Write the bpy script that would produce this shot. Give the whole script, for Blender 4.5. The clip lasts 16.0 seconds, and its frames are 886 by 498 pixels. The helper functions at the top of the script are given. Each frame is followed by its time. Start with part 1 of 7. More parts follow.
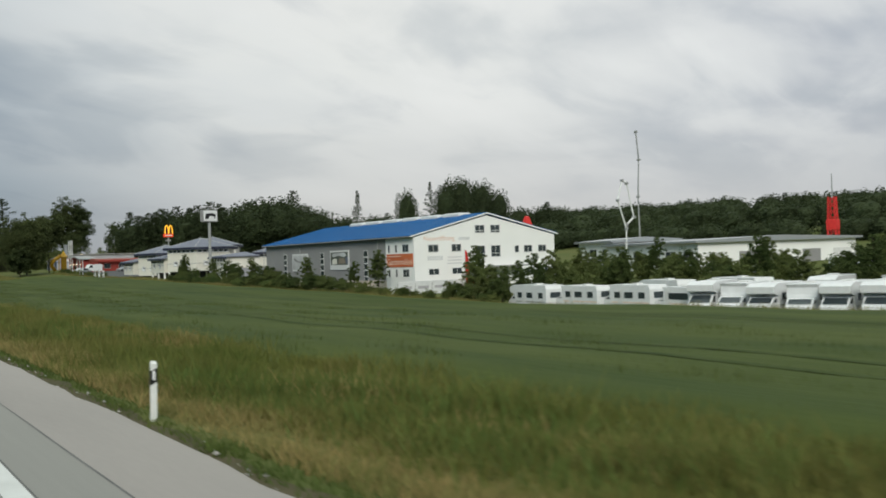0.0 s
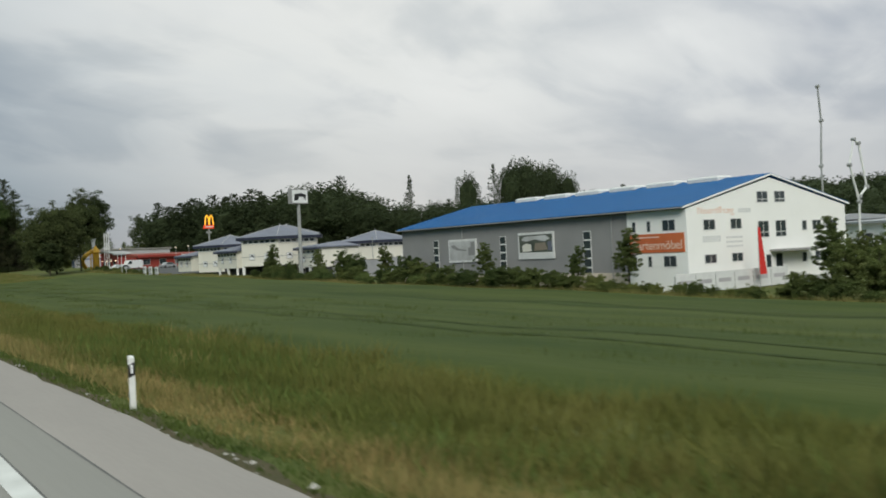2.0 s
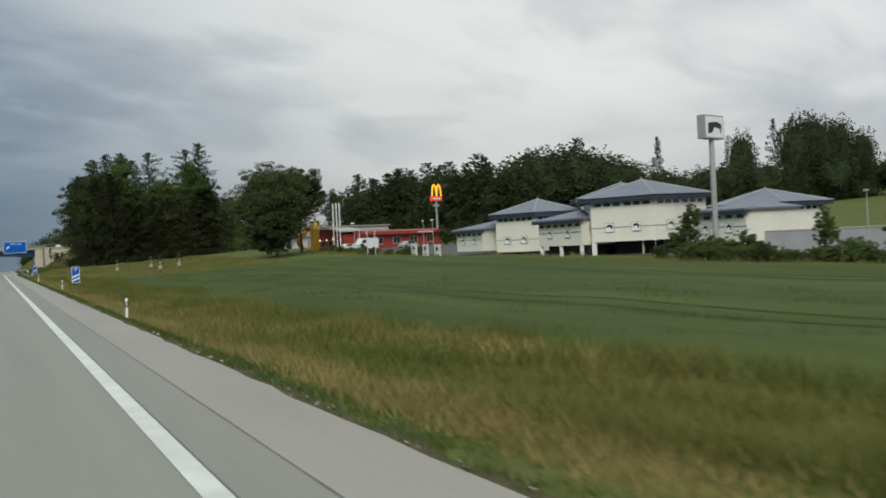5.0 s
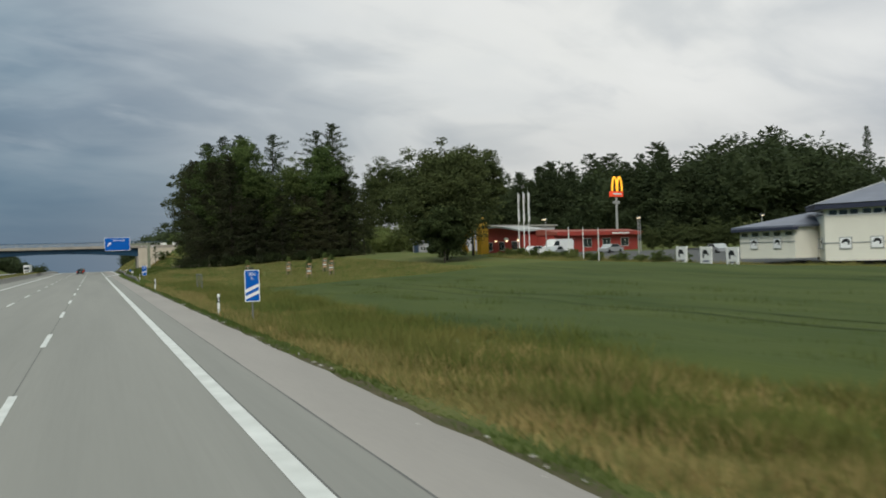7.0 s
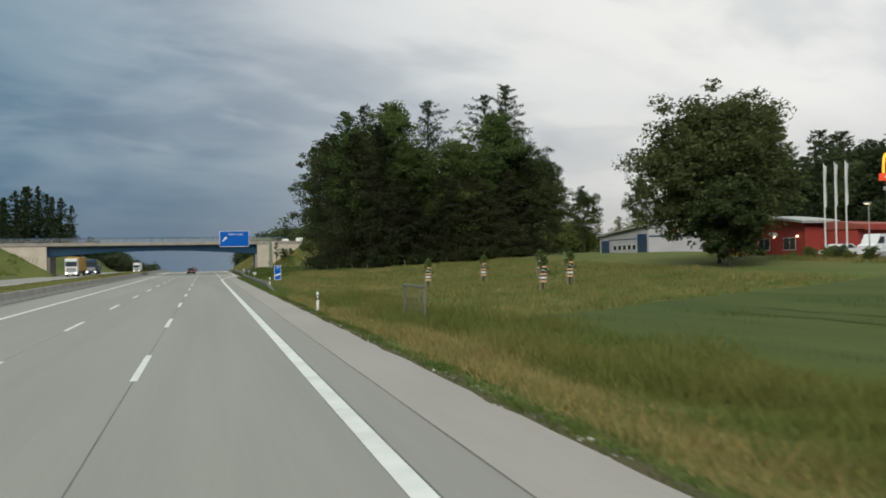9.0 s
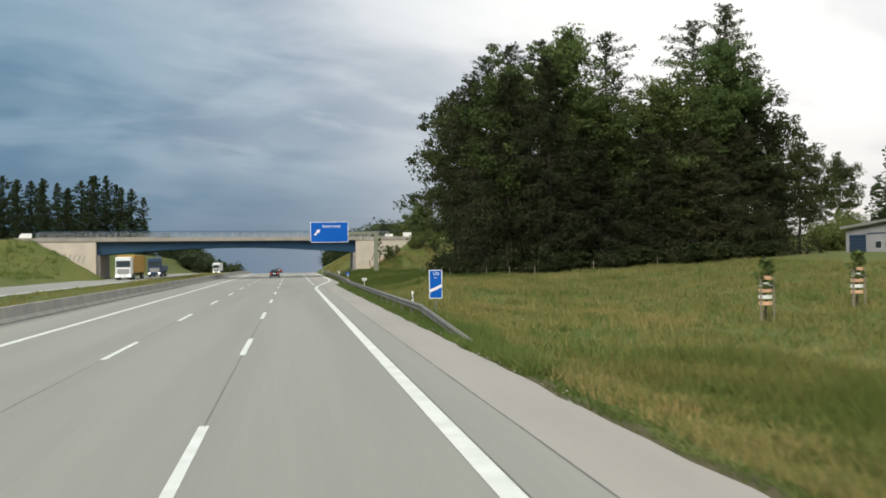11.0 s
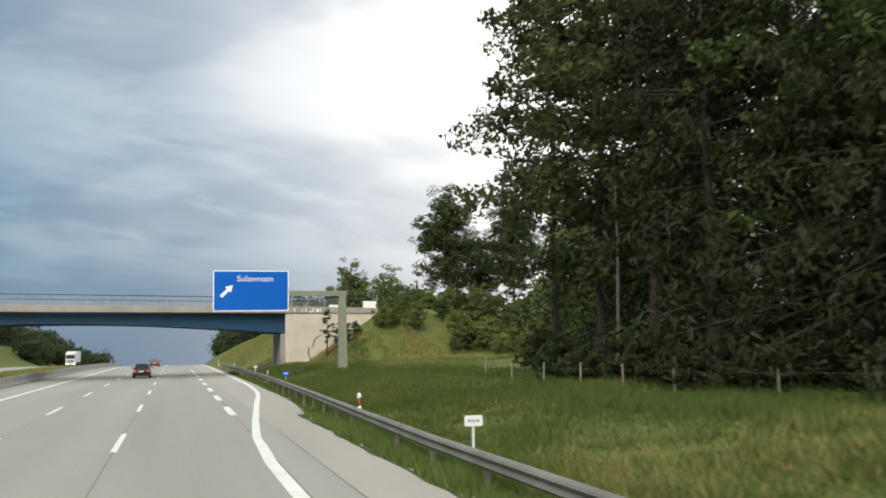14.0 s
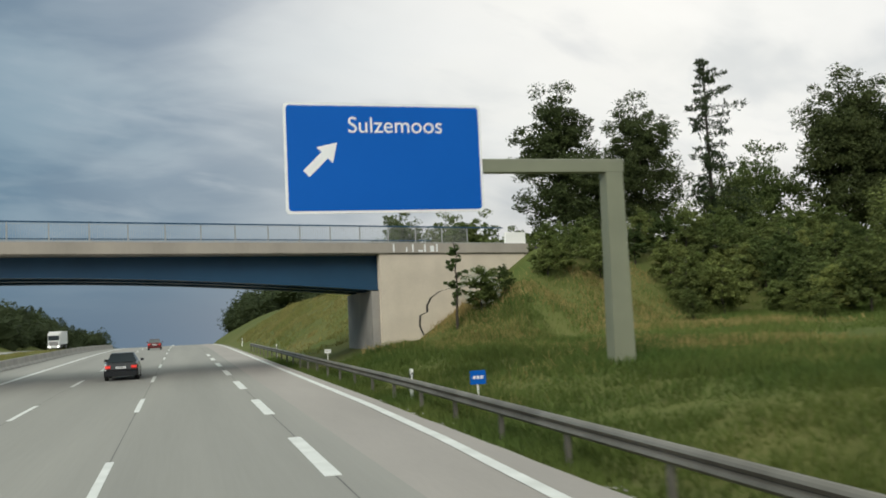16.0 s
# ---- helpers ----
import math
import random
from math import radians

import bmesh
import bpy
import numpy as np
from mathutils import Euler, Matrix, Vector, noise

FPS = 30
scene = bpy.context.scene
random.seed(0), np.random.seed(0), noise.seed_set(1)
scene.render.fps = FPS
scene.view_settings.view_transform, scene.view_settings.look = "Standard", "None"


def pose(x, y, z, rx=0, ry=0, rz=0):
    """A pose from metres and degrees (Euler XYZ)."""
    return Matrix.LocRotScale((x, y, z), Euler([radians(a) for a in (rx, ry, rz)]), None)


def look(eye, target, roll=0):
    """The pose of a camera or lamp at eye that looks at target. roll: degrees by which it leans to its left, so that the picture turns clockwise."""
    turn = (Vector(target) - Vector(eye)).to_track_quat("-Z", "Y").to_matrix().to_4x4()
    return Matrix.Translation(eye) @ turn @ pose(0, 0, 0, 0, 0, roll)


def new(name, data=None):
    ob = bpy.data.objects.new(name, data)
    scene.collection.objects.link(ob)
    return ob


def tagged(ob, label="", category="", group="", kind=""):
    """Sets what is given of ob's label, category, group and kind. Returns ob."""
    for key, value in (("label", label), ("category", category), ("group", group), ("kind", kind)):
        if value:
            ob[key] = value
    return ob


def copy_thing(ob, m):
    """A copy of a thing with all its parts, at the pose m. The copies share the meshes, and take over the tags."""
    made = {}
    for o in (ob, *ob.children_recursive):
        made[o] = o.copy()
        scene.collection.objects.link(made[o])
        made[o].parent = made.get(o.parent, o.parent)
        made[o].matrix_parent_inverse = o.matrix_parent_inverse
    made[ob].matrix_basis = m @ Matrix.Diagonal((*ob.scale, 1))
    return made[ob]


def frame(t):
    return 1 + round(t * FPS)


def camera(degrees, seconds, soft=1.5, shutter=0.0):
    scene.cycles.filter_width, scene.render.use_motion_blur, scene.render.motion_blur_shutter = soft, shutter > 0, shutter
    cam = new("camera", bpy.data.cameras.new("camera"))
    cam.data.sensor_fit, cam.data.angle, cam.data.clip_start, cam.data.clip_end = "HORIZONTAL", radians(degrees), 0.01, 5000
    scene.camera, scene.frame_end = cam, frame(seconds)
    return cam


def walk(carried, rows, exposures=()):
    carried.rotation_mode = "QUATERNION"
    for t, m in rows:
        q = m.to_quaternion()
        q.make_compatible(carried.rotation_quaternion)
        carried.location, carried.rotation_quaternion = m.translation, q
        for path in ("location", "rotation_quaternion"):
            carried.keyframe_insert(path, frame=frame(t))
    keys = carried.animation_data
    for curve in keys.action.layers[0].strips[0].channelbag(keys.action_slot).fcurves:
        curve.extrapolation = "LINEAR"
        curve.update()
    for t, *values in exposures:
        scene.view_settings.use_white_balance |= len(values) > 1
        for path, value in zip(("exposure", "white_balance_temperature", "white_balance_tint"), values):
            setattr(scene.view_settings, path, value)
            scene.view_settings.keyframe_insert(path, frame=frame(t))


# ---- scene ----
cam = camera(50.5, 16.0, soft=1.75, shutter=0.2)
# seconds, eye x y z, yaw, pitch, lean; the road runs along +y and its right lane's middle is near x = 0
ROWS = [
    (0, 0.256, 18.436, 2.770, -33.460, 0.448, 2.020),
    (0.5, 0.192, 29.825, 2.790, -33.388, 0.069, 1.704),
    (1, 0.171, 41.211, 2.800, -33.377, -0.433, 2.634),
    (1.5, 0.163, 52.581, 2.845, -33.553, -0.126, 2.952),
    (2, 0.129, 63.906, 2.830, -33.676, 0.028, 2.855),
    (2.5, 0.176, 75.197, 2.790, -33.287, 0.118, 2.266),
    (3, 0.200, 86.581, 2.790, -32.858, -0.491, 2.816),
    (3.5, 0.189, 98.052, 2.765, -31.929, -0.517, 3.557),
    (3.7, 0.195, 102.674, 2.740, -31.181, -0.700, 3.768),
    (5.8, 0.072, 151.484, 2.620, -24.075, -0.180, 2.551),
    (6, 0.066, 156.127, 2.615, -24.233, -0.259, 2.407),
    (6.5, 0.030, 167.737, 2.640, -22.163, -0.037, 2.330),
    (7, -0.064, 179.373, 2.625, -20.455, 0.209, 1.946),
    (7.5, -0.112, 191.054, 2.614, -18.955, 0.394, 1.673),
    (8, -0.098, 202.790, 2.540, -17.910, -0.059, 1.677),
    (8.5, -0.072, 214.589, 2.567, -15.571, 0.476, 1.665),
    (9, -0.063, 226.467, 2.586, -14.187, 0.535, 1.236),
    (9.5, -0.130, 238.434, 2.538, -14.123, -0.239, -0.008),
    (10, -0.244, 250.470, 2.658, -9.538, -0.008, 0.916),
    (10.2, -0.258, 255.284, 2.672, -8.447, 0.183, 0.424),
    (12.5, -0.079, 310.497, 2.581, -11.513, 1.217, 1.926),
    (13, -0.075, 322.541, 2.665, -12.195, 2.335, 1.253),
    (13.5, -0.073, 334.608, 2.662, -15.153, 5.871, 1.274),
    (14, -0.086, 346.701, 2.712, -15.871, 5.928, 1.033),
    (14.5, -0.063, 358.823, 2.683, -15.963, 4.496, 2.031),
    (15, -0.090, 370.996, 2.649, -16.208, 3.802, 1.782),
    (15.5, -0.128, 383.219, 2.672, -15.612, 4.096, 1.629),
    (16, -0.192, 395.470, 2.705, -15.588, 4.073, 2.633),
]
walk(cam, [(t, pose(x, y, z, 90 + pitch, lean, yaw)) for t, x, y, z, yaw, pitch, lean in ROWS], exposures=[(0.0, -0.20, 6240, 3), (4.0, -0.22, 6240, 3), (9.0, -0.10, 6360, 5), (10.0, 0.08, 6420, 6), (12.5, 0.48, 6500, 7), (13.2, 0.50, 6500, 7), (14.5, 0.37, 6480, 6), (15.0, 0.22, 6450, 5), (16.0, 0.02, 6420, 4)])

# ---- world and sun ----
SKY_AZ = radians(27)          # the bright part of the cloud cover, clockwise from +y
world = bpy.data.worlds.new("overcast_sky")
scene.world = world
world.use_nodes = True
wn, wl = world.node_tree.nodes, world.node_tree.links
wn.clear()


def wnode(kind, **kw):
    n = wn.new(kind)
    for k, v in kw.items():
        n.inputs[k].default_value = v
    return n


def wmath(op, a, b=None, clamp=False):
    n = wn.new("ShaderNodeMath")
    n.operation, n.use_clamp = op, clamp
    for i, v in enumerate((a, b)):
        if v is None:
            continue
        if isinstance(v, (int, float)):
            n.inputs[i].default_value = v
        else:
            wl.new(v, n.inputs[i])
    return n.outputs[0]


def wmix(fac, a, b):
    n = wn.new("ShaderNodeMix")
    n.data_type = "RGBA"
    wl.new(fac, n.inputs[0])
    for i, v in ((6, a), (7, b)):
        if isinstance(v, tuple):
            n.inputs[i].default_value = (*v, 1)
        else:
            wl.new(v, n.inputs[i])
    return n.outputs[2]


def wsmooth(v, lo, hi):
    n = wn.new("ShaderNodeMapRange")
    n.interpolation_type = "SMOOTHSTEP"
    wl.new(v, n.inputs[0])
    n.inputs[1].default_value, n.inputs[2].default_value = lo, hi
    return n.outputs[0]


tc = wn.new("ShaderNodeTexCoord")
sep = wn.new("ShaderNodeSeparateXYZ")
wl.new(tc.outputs["Generated"], sep.inputs[0])
sx, sy, sz = sep.outputs
up = wmath("MAXIMUM", sz, 0.0)
# the cloud layer as a flat sheet far overhead
inv = wmath("DIVIDE", 1.0, wmath("ADD", up, 0.26))
comb = wn.new("ShaderNodeCombineXYZ")
wl.new(wmath("MULTIPLY", sx, inv), comb.inputs[0])
wl.new(wmath("MULTIPLY", sy, inv), comb.inputs[1])
n0 = wnode("ShaderNodeTexNoise", Scale=0.75, Detail=3.0, Roughness=0.45, Distortion=0.3)
n1 = wnode("ShaderNodeTexNoise", Scale=1.7, Detail=5.0, Roughness=0.46, Distortion=0.5)
n2 = wnode("ShaderNodeTexNoise", Scale=3.8, Detail=5.0, Roughness=0.48, Distortion=0.4)
mp = wn.new("ShaderNodeMapping")
mp.inputs["Scale"].default_value = (1.0, 1.25, 1.0)
mp.inputs["Rotation"].default_value = (0, 0, radians(-35))
mp.inputs["Location"].default_value = (3.1, 1.7, 0.0)
wl.new(comb.outputs[0], mp.inputs[0])
for nn in (n0, n1, n2):
    wl.new(mp.outputs[0], nn.inputs["Vector"])
# nearness to the bright direction
bx, by, bz = math.sin(SKY_AZ) * math.cos(radians(16)), math.cos(SKY_AZ) * math.cos(radians(16)), math.sin(radians(16))
dot = wmath("ADD", wmath("ADD", wmath("MULTIPLY", sx, bx), wmath("MULTIPLY", sy, by)), wmath("MULTIPLY", sz, bz))
near = wsmooth(wmath("ADD", dot, wmath("MULTIPLY", wmath("SUBTRACT", n1.outputs[0], 0.5), 0.10)), 0.88, 1.0)
wide = wsmooth(wmath("ADD", wmath("ADD", sx, wmath("MULTIPLY", sz, 0.55)), wmath("MULTIPLY", wmath("SUBTRACT", n0.outputs[0], 0.5), 0.5)), -0.24, 0.68)
base = wmix(wide, (0.088, 0.176, 0.268), (0.545, 0.545, 0.595))
bright = wmix(wmath("MULTIPLY", near, 0.75), base, (0.95, 0.91, 0.88))
# long rolls of cloud that run away to the right
turn_map, roll_map = wn.new("ShaderNodeMapping"), wn.new("ShaderNodeMapping")
turn_map.inputs["Rotation"].default_value = (0, 0, radians(-24))
roll_map.inputs["Scale"].default_value = (1.0, 2.0, 1.0)
wl.new(comb.outputs[0], turn_map.inputs[0])
wl.new(turn_map.outputs[0], roll_map.inputs[0])
n3 = wnode("ShaderNodeTexNoise", Scale=2.3, Detail=6.0, Roughness=0.5, Distortion=0.35)
wl.new(roll_map.outputs[0], n3.inputs["Vector"])
c1 = wsmooth(n1.outputs[0], 0.44, 0.67)
c2 = wsmooth(n2.outputs[0], 0.42, 0.70)
dk = wsmooth(n1.outputs[0], 0.50, 0.34)
# lit puffs, finer puffs within them, and shaded undersides
cloud = wmix(wmath("MULTIPLY", c1, 0.70), bright, wmix(wide, (0.232, 0.330, 0.415), (0.91, 0.87, 0.86)))
cloud = wmix(wmath("MULTIPLY", c2, 0.40), cloud, wmix(wide, (0.245, 0.330, 0.410), (0.83, 0.80, 0.80)))
cloud = wmix(wmath("MULTIPLY", dk, 0.36), cloud, wmix(wide, (0.098, 0.158, 0.240), (0.39, 0.43, 0.485)))
cloud = wmix(wmath("MULTIPLY", wsmooth(n3.outputs[0], 0.48, 0.72), 0.55), cloud, wmix(wide, (0.300, 0.370, 0.450), (0.93, 0.89, 0.88)))
cloud = wmix(wmath("MULTIPLY", wsmooth(n3.outputs[0], 0.48, 0.28), 0.30), cloud, wmix(wide, (0.085, 0.150, 0.235), (0.40, 0.43, 0.50)))
low = wsmooth(wmath("ADD", up, wmath("MULTIPLY", wmath("SUBTRACT", n0.outputs[0], 0.5), 0.08)), -0.01, 0.19)
horizon = wmix(wsmooth(sx, -0.10, 0.62), (0.098, 0.165, 0.255), (0.58, 0.565, 0.59))
cover = wmix(low, horizon, cloud)
# an overcast sky is brightest overhead
cover = wmix(wsmooth(sz, 0.38, 0.85), cover, (1.12, 1.19, 1.12))
sky = wn.new("ShaderNodeTexSky")
sky.sky_type, sky.sun_disc = "NISHITA", False
sky.sun_elevation, sky.sun_rotation = radians(24), SKY_AZ
bg_sky, bg_cloud, add, out = wnode("ShaderNodeBackground", Strength=0.004), wnode("ShaderNodeBackground", Strength=1.0), wn.new("ShaderNodeAddShader"), wn.new("ShaderNodeOutputWorld")
wl.new(sky.outputs[0], bg_sky.inputs[0])
wl.new(cover, bg_cloud.inputs[0])
wl.new(bg_sky.outputs[0], add.inputs[0])
wl.new(bg_cloud.outputs[0], add.inputs[1])
wl.new(add.outputs[0], out.inputs[0])

sun = new("sun", bpy.data.lights.new("sun", "SUN"))
sun.data.energy, sun.data.angle, sun.data.color = 2.4, radians(25), (1.0, 0.93, 0.85)
sun.matrix_world = look((0, 0, 0), (-math.sin(radians(214)) * 0.8, -math.cos(radians(214)) * 0.8, -0.50))

# ---- materials ----


def mat(name, col, col2=None, rough=0.7, metal=0.0, scale=3.0, fine=40.0, bump=0.0, isl=0.0, obj=0.0, spec=0.5, stretch=(1, 1, 1), emit=0.0, alpha=None):
    """A surface: two colours mixed by noise at two scales, a bump, and a shift of value per island or per object."""
    m = bpy.data.materials.new(name)
    m.use_nodes = True
    nt = m.node_tree
    b = nt.nodes["Principled BSDF"]
    b.inputs["Roughness"].default_value = rough
    b.inputs["Metallic"].default_value = metal
    b.inputs["Specular IOR Level"].default_value = spec
    co = nt.nodes.new("ShaderNodeTexCoord")
    mg = nt.nodes.new("ShaderNodeMapping")
    mg.inputs["Scale"].default_value = stretch
    nt.links.new(co.outputs["Object"], mg.inputs[0])
    a, f = nt.nodes.new("ShaderNodeTexNoise"), nt.nodes.new("ShaderNodeTexNoise")
    a.inputs["Scale"].default_value, a.inputs["Detail"].default_value = scale, 4
    f.inputs["Scale"].default_value, f.inputs["Detail"].default_value = fine, 3
    for n in (a, f):
        nt.links.new(mg.outputs[0], n.inputs["Vector"])
    s = nt.nodes.new("ShaderNodeMath")
    s.operation = "MULTIPLY_ADD"
    nt.links.new(f.outputs[0], s.inputs[0])
    s.inputs[1].default_value = 0.45
    t = nt.nodes.new("ShaderNodeMath")
    t.operation = "MULTIPLY_ADD"
    nt.links.new(a.outputs[0], t.inputs[0])
    t.inputs[1].default_value, t.inputs[2].default_value = 2.2, -0.82
    nt.links.new(t.outputs[0], s.inputs[2])
    mx = nt.nodes.new("ShaderNodeMix")
    mx.data_type = "RGBA"
    nt.links.new(s.outputs[0], mx.inputs[0])
    c2 = col2 or tuple(c * 0.82 for c in col)
    mx.inputs[6].default_value, mx.inputs[7].default_value = (*col, 1), (*c2, 1)
    colour = mx.outputs[2]
    if isl or obj:
        hs = nt.nodes.new("ShaderNodeHueSaturation")
        nt.links.new(colour, hs.inputs["Color"])
        r = nt.nodes.new("ShaderNodeNewGeometry" if isl else "ShaderNodeObjectInfo")
        v = nt.nodes.new("ShaderNodeMapRange")
        nt.links.new(r.outputs["Random Per Island" if isl else "Random"], v.inputs[0])
        k = isl or obj
        v.inputs[3].default_value, v.inputs[4].default_value = 1 - k, 1 + k
        nt.links.new(v.outputs[0], hs.inputs["Value"])
        colour = hs.outputs[0]
    nt.links.new(colour, b.inputs["Base Color"])
    if bump:
        bp = nt.nodes.new("ShaderNodeBump")
        bp.inputs["Strength"].default_value, bp.inputs["Distance"].default_value = bump, 0.05
        nt.links.new(f.outputs[0], bp.inputs["Height"])
        nt.links.new(bp.outputs[0], b.inputs["Normal"])
    if emit:
        nt.links.new(colour, b.inputs["Emission Color"])
        b.inputs["Emission Strength"].default_value = emit
    return m


def leafy(name, col, col2, isl=0.4, plants=True):
    """Leaves: a diffuse surface that lets some light through."""
    m = mat(name, col, col2, rough=0.75, scale=0.35, fine=3.0, isl=isl, spec=0.12)
    b = m.node_tree.nodes["Principled BSDF"]
    tr, ms, o = m.node_tree.nodes.new("ShaderNodeBsdfTranslucent"), m.node_tree.nodes.new("ShaderNodeMixShader"), m.node_tree.nodes["Material Output"]
    m.node_tree.links.new(b.inputs["Base Color"].links[0].from_socket, tr.inputs[0])
    src = b.inputs["Base Color"].links[0].from_socket
    hs, oi, mv, mh = (m.node_tree.nodes.new(k) for k in ("ShaderNodeHueSaturation", "ShaderNodeObjectInfo", "ShaderNodeMapRange", "ShaderNodeMapRange"))
    m.node_tree.links.new(src, hs.inputs["Color"])
    for q, lo, hi, to in ((mv, 0.72, 1.28, "Value"), (mh, 0.515, 0.482, "Hue")):
        m.node_tree.links.new(oi.outputs["Random"], q.inputs[0])
        q.inputs[3].default_value, q.inputs[4].default_value = lo, hi
        m.node_tree.links.new(q.outputs[0], hs.inputs[to])
    if plants:
        m.node_tree.links.new(hs.outputs[0], b.inputs["Base Color"])
        m.node_tree.links.new(hs.outputs[0], tr.inputs[0])
    ms.inputs[0].default_value = 0.3
    m.node_tree.links.new(b.outputs[0], ms.inputs[1])
    m.node_tree.links.new(tr.outputs[0], ms.inputs[2])
    m.node_tree.links.new(ms.outputs[0], o.inputs[0])
    return m


CONCRETE_ROAD = mat("concrete_road", (0.257, 0.246, 0.224), (0.206, 0.199, 0.182), rough=0.85, scale=0.5, fine=9.0, bump=0.15, stretch=(1, 0.035, 1))
SHOULDER = mat("shoulder_concrete", (0.314, 0.284, 0.262), (0.260, 0.236, 0.218), rough=0.9, scale=0.5, fine=12.0, bump=0.15, stretch=(1, 0.15, 1))
JOINT = mat("joint_tar", (0.075, 0.073, 0.07), (0.14, 0.135, 0.13), rough=0.8, scale=0.6)
MARK = mat("road_paint", (0.66, 0.66, 0.64), (0.50, 0.50, 0.48), rough=0.7, scale=1.2, fine=20)
CONCRETE = mat("concrete", (0.66, 0.575, 0.47), (0.53, 0.46, 0.375), rough=0.9, scale=0.5, fine=8, bump=0.1)
CONCRETE_DARK = mat("concrete_weathered", (0.36, 0.34, 0.31), (0.24, 0.23, 0.22), rough=0.9, scale=0.6, fine=6, bump=0.15)
CONCRETE_DECK = mat("deck_concrete", (0.40, 0.355, 0.305), (0.29, 0.26, 0.225), rough=0.9, scale=0.4, fine=5, bump=0.1, stretch=(1, 1, 0.4))
STEEL_BLUE = mat("blue_steel", (0.018, 0.068, 0.135), (0.014, 0.052, 0.105), rough=0.5, scale=0.4)
GALV = mat("galvanised_steel", (0.225, 0.21, 0.18), (0.13, 0.12, 0.10), rough=0.55, metal=0.6, scale=0.8, fine=15)
GREEN_STEEL = mat("grey_green_steel", (0.225, 0.235, 0.165), (0.18, 0.19, 0.135), rough=0.6, scale=0.7)
SOIL = mat("verge_soil", (0.105, 0.085, 0.052), (0.062, 0.062, 0.030), rough=0.95, scale=0.8, fine=8, bump=0.5, spec=0.1)
STONE = mat("pale_stones", (0.42, 0.40, 0.37), (0.30, 0.28, 0.26), rough=0.9, scale=2, fine=10, isl=0.3)
BIRCH = mat("pale_bark", (0.15, 0.14, 0.12), (0.08, 0.075, 0.065), rough=0.9, scale=2.5, fine=8, stretch=(1, 1, 2.0))
GRASS = mat("grass_soil", (0.072, 0.098, 0.026), (0.120, 0.118, 0.040), rough=0.95, scale=0.16, fine=1.3, bump=0.6, spec=0.1)
CROP = mat("green_crop", (0.038, 0.058, 0.015), (0.074, 0.090, 0.024), rough=0.9, scale=0.30, fine=4.5, bump=0.6, spec=0.1, stretch=(1, 0.13, 1))
TRACK = mat("tramline_soil", (0.034, 0.050, 0.015), (0.056, 0.074, 0.021), rough=0.95, scale=0.5, spec=0.1)
BLADES = leafy("tall_grass", (0.150, 0.166, 0.046), (0.272, 0.232, 0.092), isl=0.16, plants=False)
BLADES_GREEN = leafy("green_grass", (0.088, 0.140, 0.034), (0.150, 0.180, 0.050), isl=0.16, plants=False)
BLADES_DITCH = leafy("ditch_weeds", (0.100, 0.130, 0.029), (0.195, 0.174, 0.055), isl=0.18, plants=False)
BLADES_DEEP = leafy("deep_green_grass", (0.062, 0.100, 0.024), (0.108, 0.132, 0.034), isl=0.15, plants=False)
BLADES_STRAW = leafy("straw_grass", (0.400, 0.290, 0.125), (0.265, 0.220, 0.085), isl=0.15, plants=False)
for gm in (BLADES, BLADES_GREEN, BLADES_STRAW, BLADES_DEEP, BLADES_DITCH):
    for gn in gm.node_tree.nodes:
        if gn.bl_idname == "ShaderNodeTexNoise" and gn.inputs["Scale"].default_value < 1:
            gn.inputs["Scale"].default_value = 0.16
CROP_BLADES = leafy("crop_leaves", (0.070, 0.098, 0.026), (0.105, 0.120, 0.036), isl=0.2, plants=False)
BARK = mat("bark", (0.055, 0.044, 0.034), (0.028, 0.023, 0.018), rough=0.95, scale=3, fine=14, bump=0.6, stretch=(1, 1, 0.25))
LEAF = leafy("broad_leaves", (0.074, 0.102, 0.032), (0.108, 0.134, 0.044))
LEAF_DARK = leafy("dark_leaves", (0.046, 0.062, 0.024), (0.066, 0.084, 0.031))
LEAF_BRIGHT = leafy("light_leaves", (0.085, 0.122, 0.038), (0.118, 0.158, 0.052))
NEEDLE = leafy("needles", (0.030, 0.046, 0.022), (0.046, 0.062, 0.028))
NEEDLE_BROWN = leafy("browned_needles", (0.050, 0.050, 0.024), (0.040, 0.050, 0.022), isl=0.3)
# leaf colour darkened to stand for the grove's shaded side
LEAF_GROVE_SHADED = leafy("shaded_grove_leaves", (0.038, 0.050, 0.020), (0.054, 0.068, 0.026), isl=0.45)
LEAF_LIME = leafy("lime_leaves", (0.120, 0.155, 0.045), (0.165, 0.190, 0.062))
LEAF_SCRUB = leafy("scrub_leaves", (0.105, 0.138, 0.040), (0.150, 0.172, 0.055))
LEAF_FAR = leafy("far_leaves", (0.040, 0.055, 0.025), (0.058, 0.074, 0.033), isl=0.22, plants=False)
WHITE = mat("white_render", (0.90, 0.89, 0.86), (0.85, 0.84, 0.81), rough=0.85, scale=0.3, fine=6)
CREAM = mat("cream_render", (0.77, 0.74, 0.65), (0.69, 0.66, 0.58), rough=0.85, scale=0.3, fine=6)
GREYWALL = mat("grey_cladding", (0.30, 0.29, 0.285), (0.25, 0.245, 0.24), rough=0.7, scale=0.3, fine=5)
BLUEROOF = mat("blue_sheet_roof", (0.018, 0.115, 0.31), (0.016, 0.10, 0.27), rough=0.6, spec=0.2, scale=0.25, fine=3)
NAVY = mat("navy_fascia", (0.022, 0.025, 0.050), (0.030, 0.034, 0.060), rough=0.6, scale=0.6)
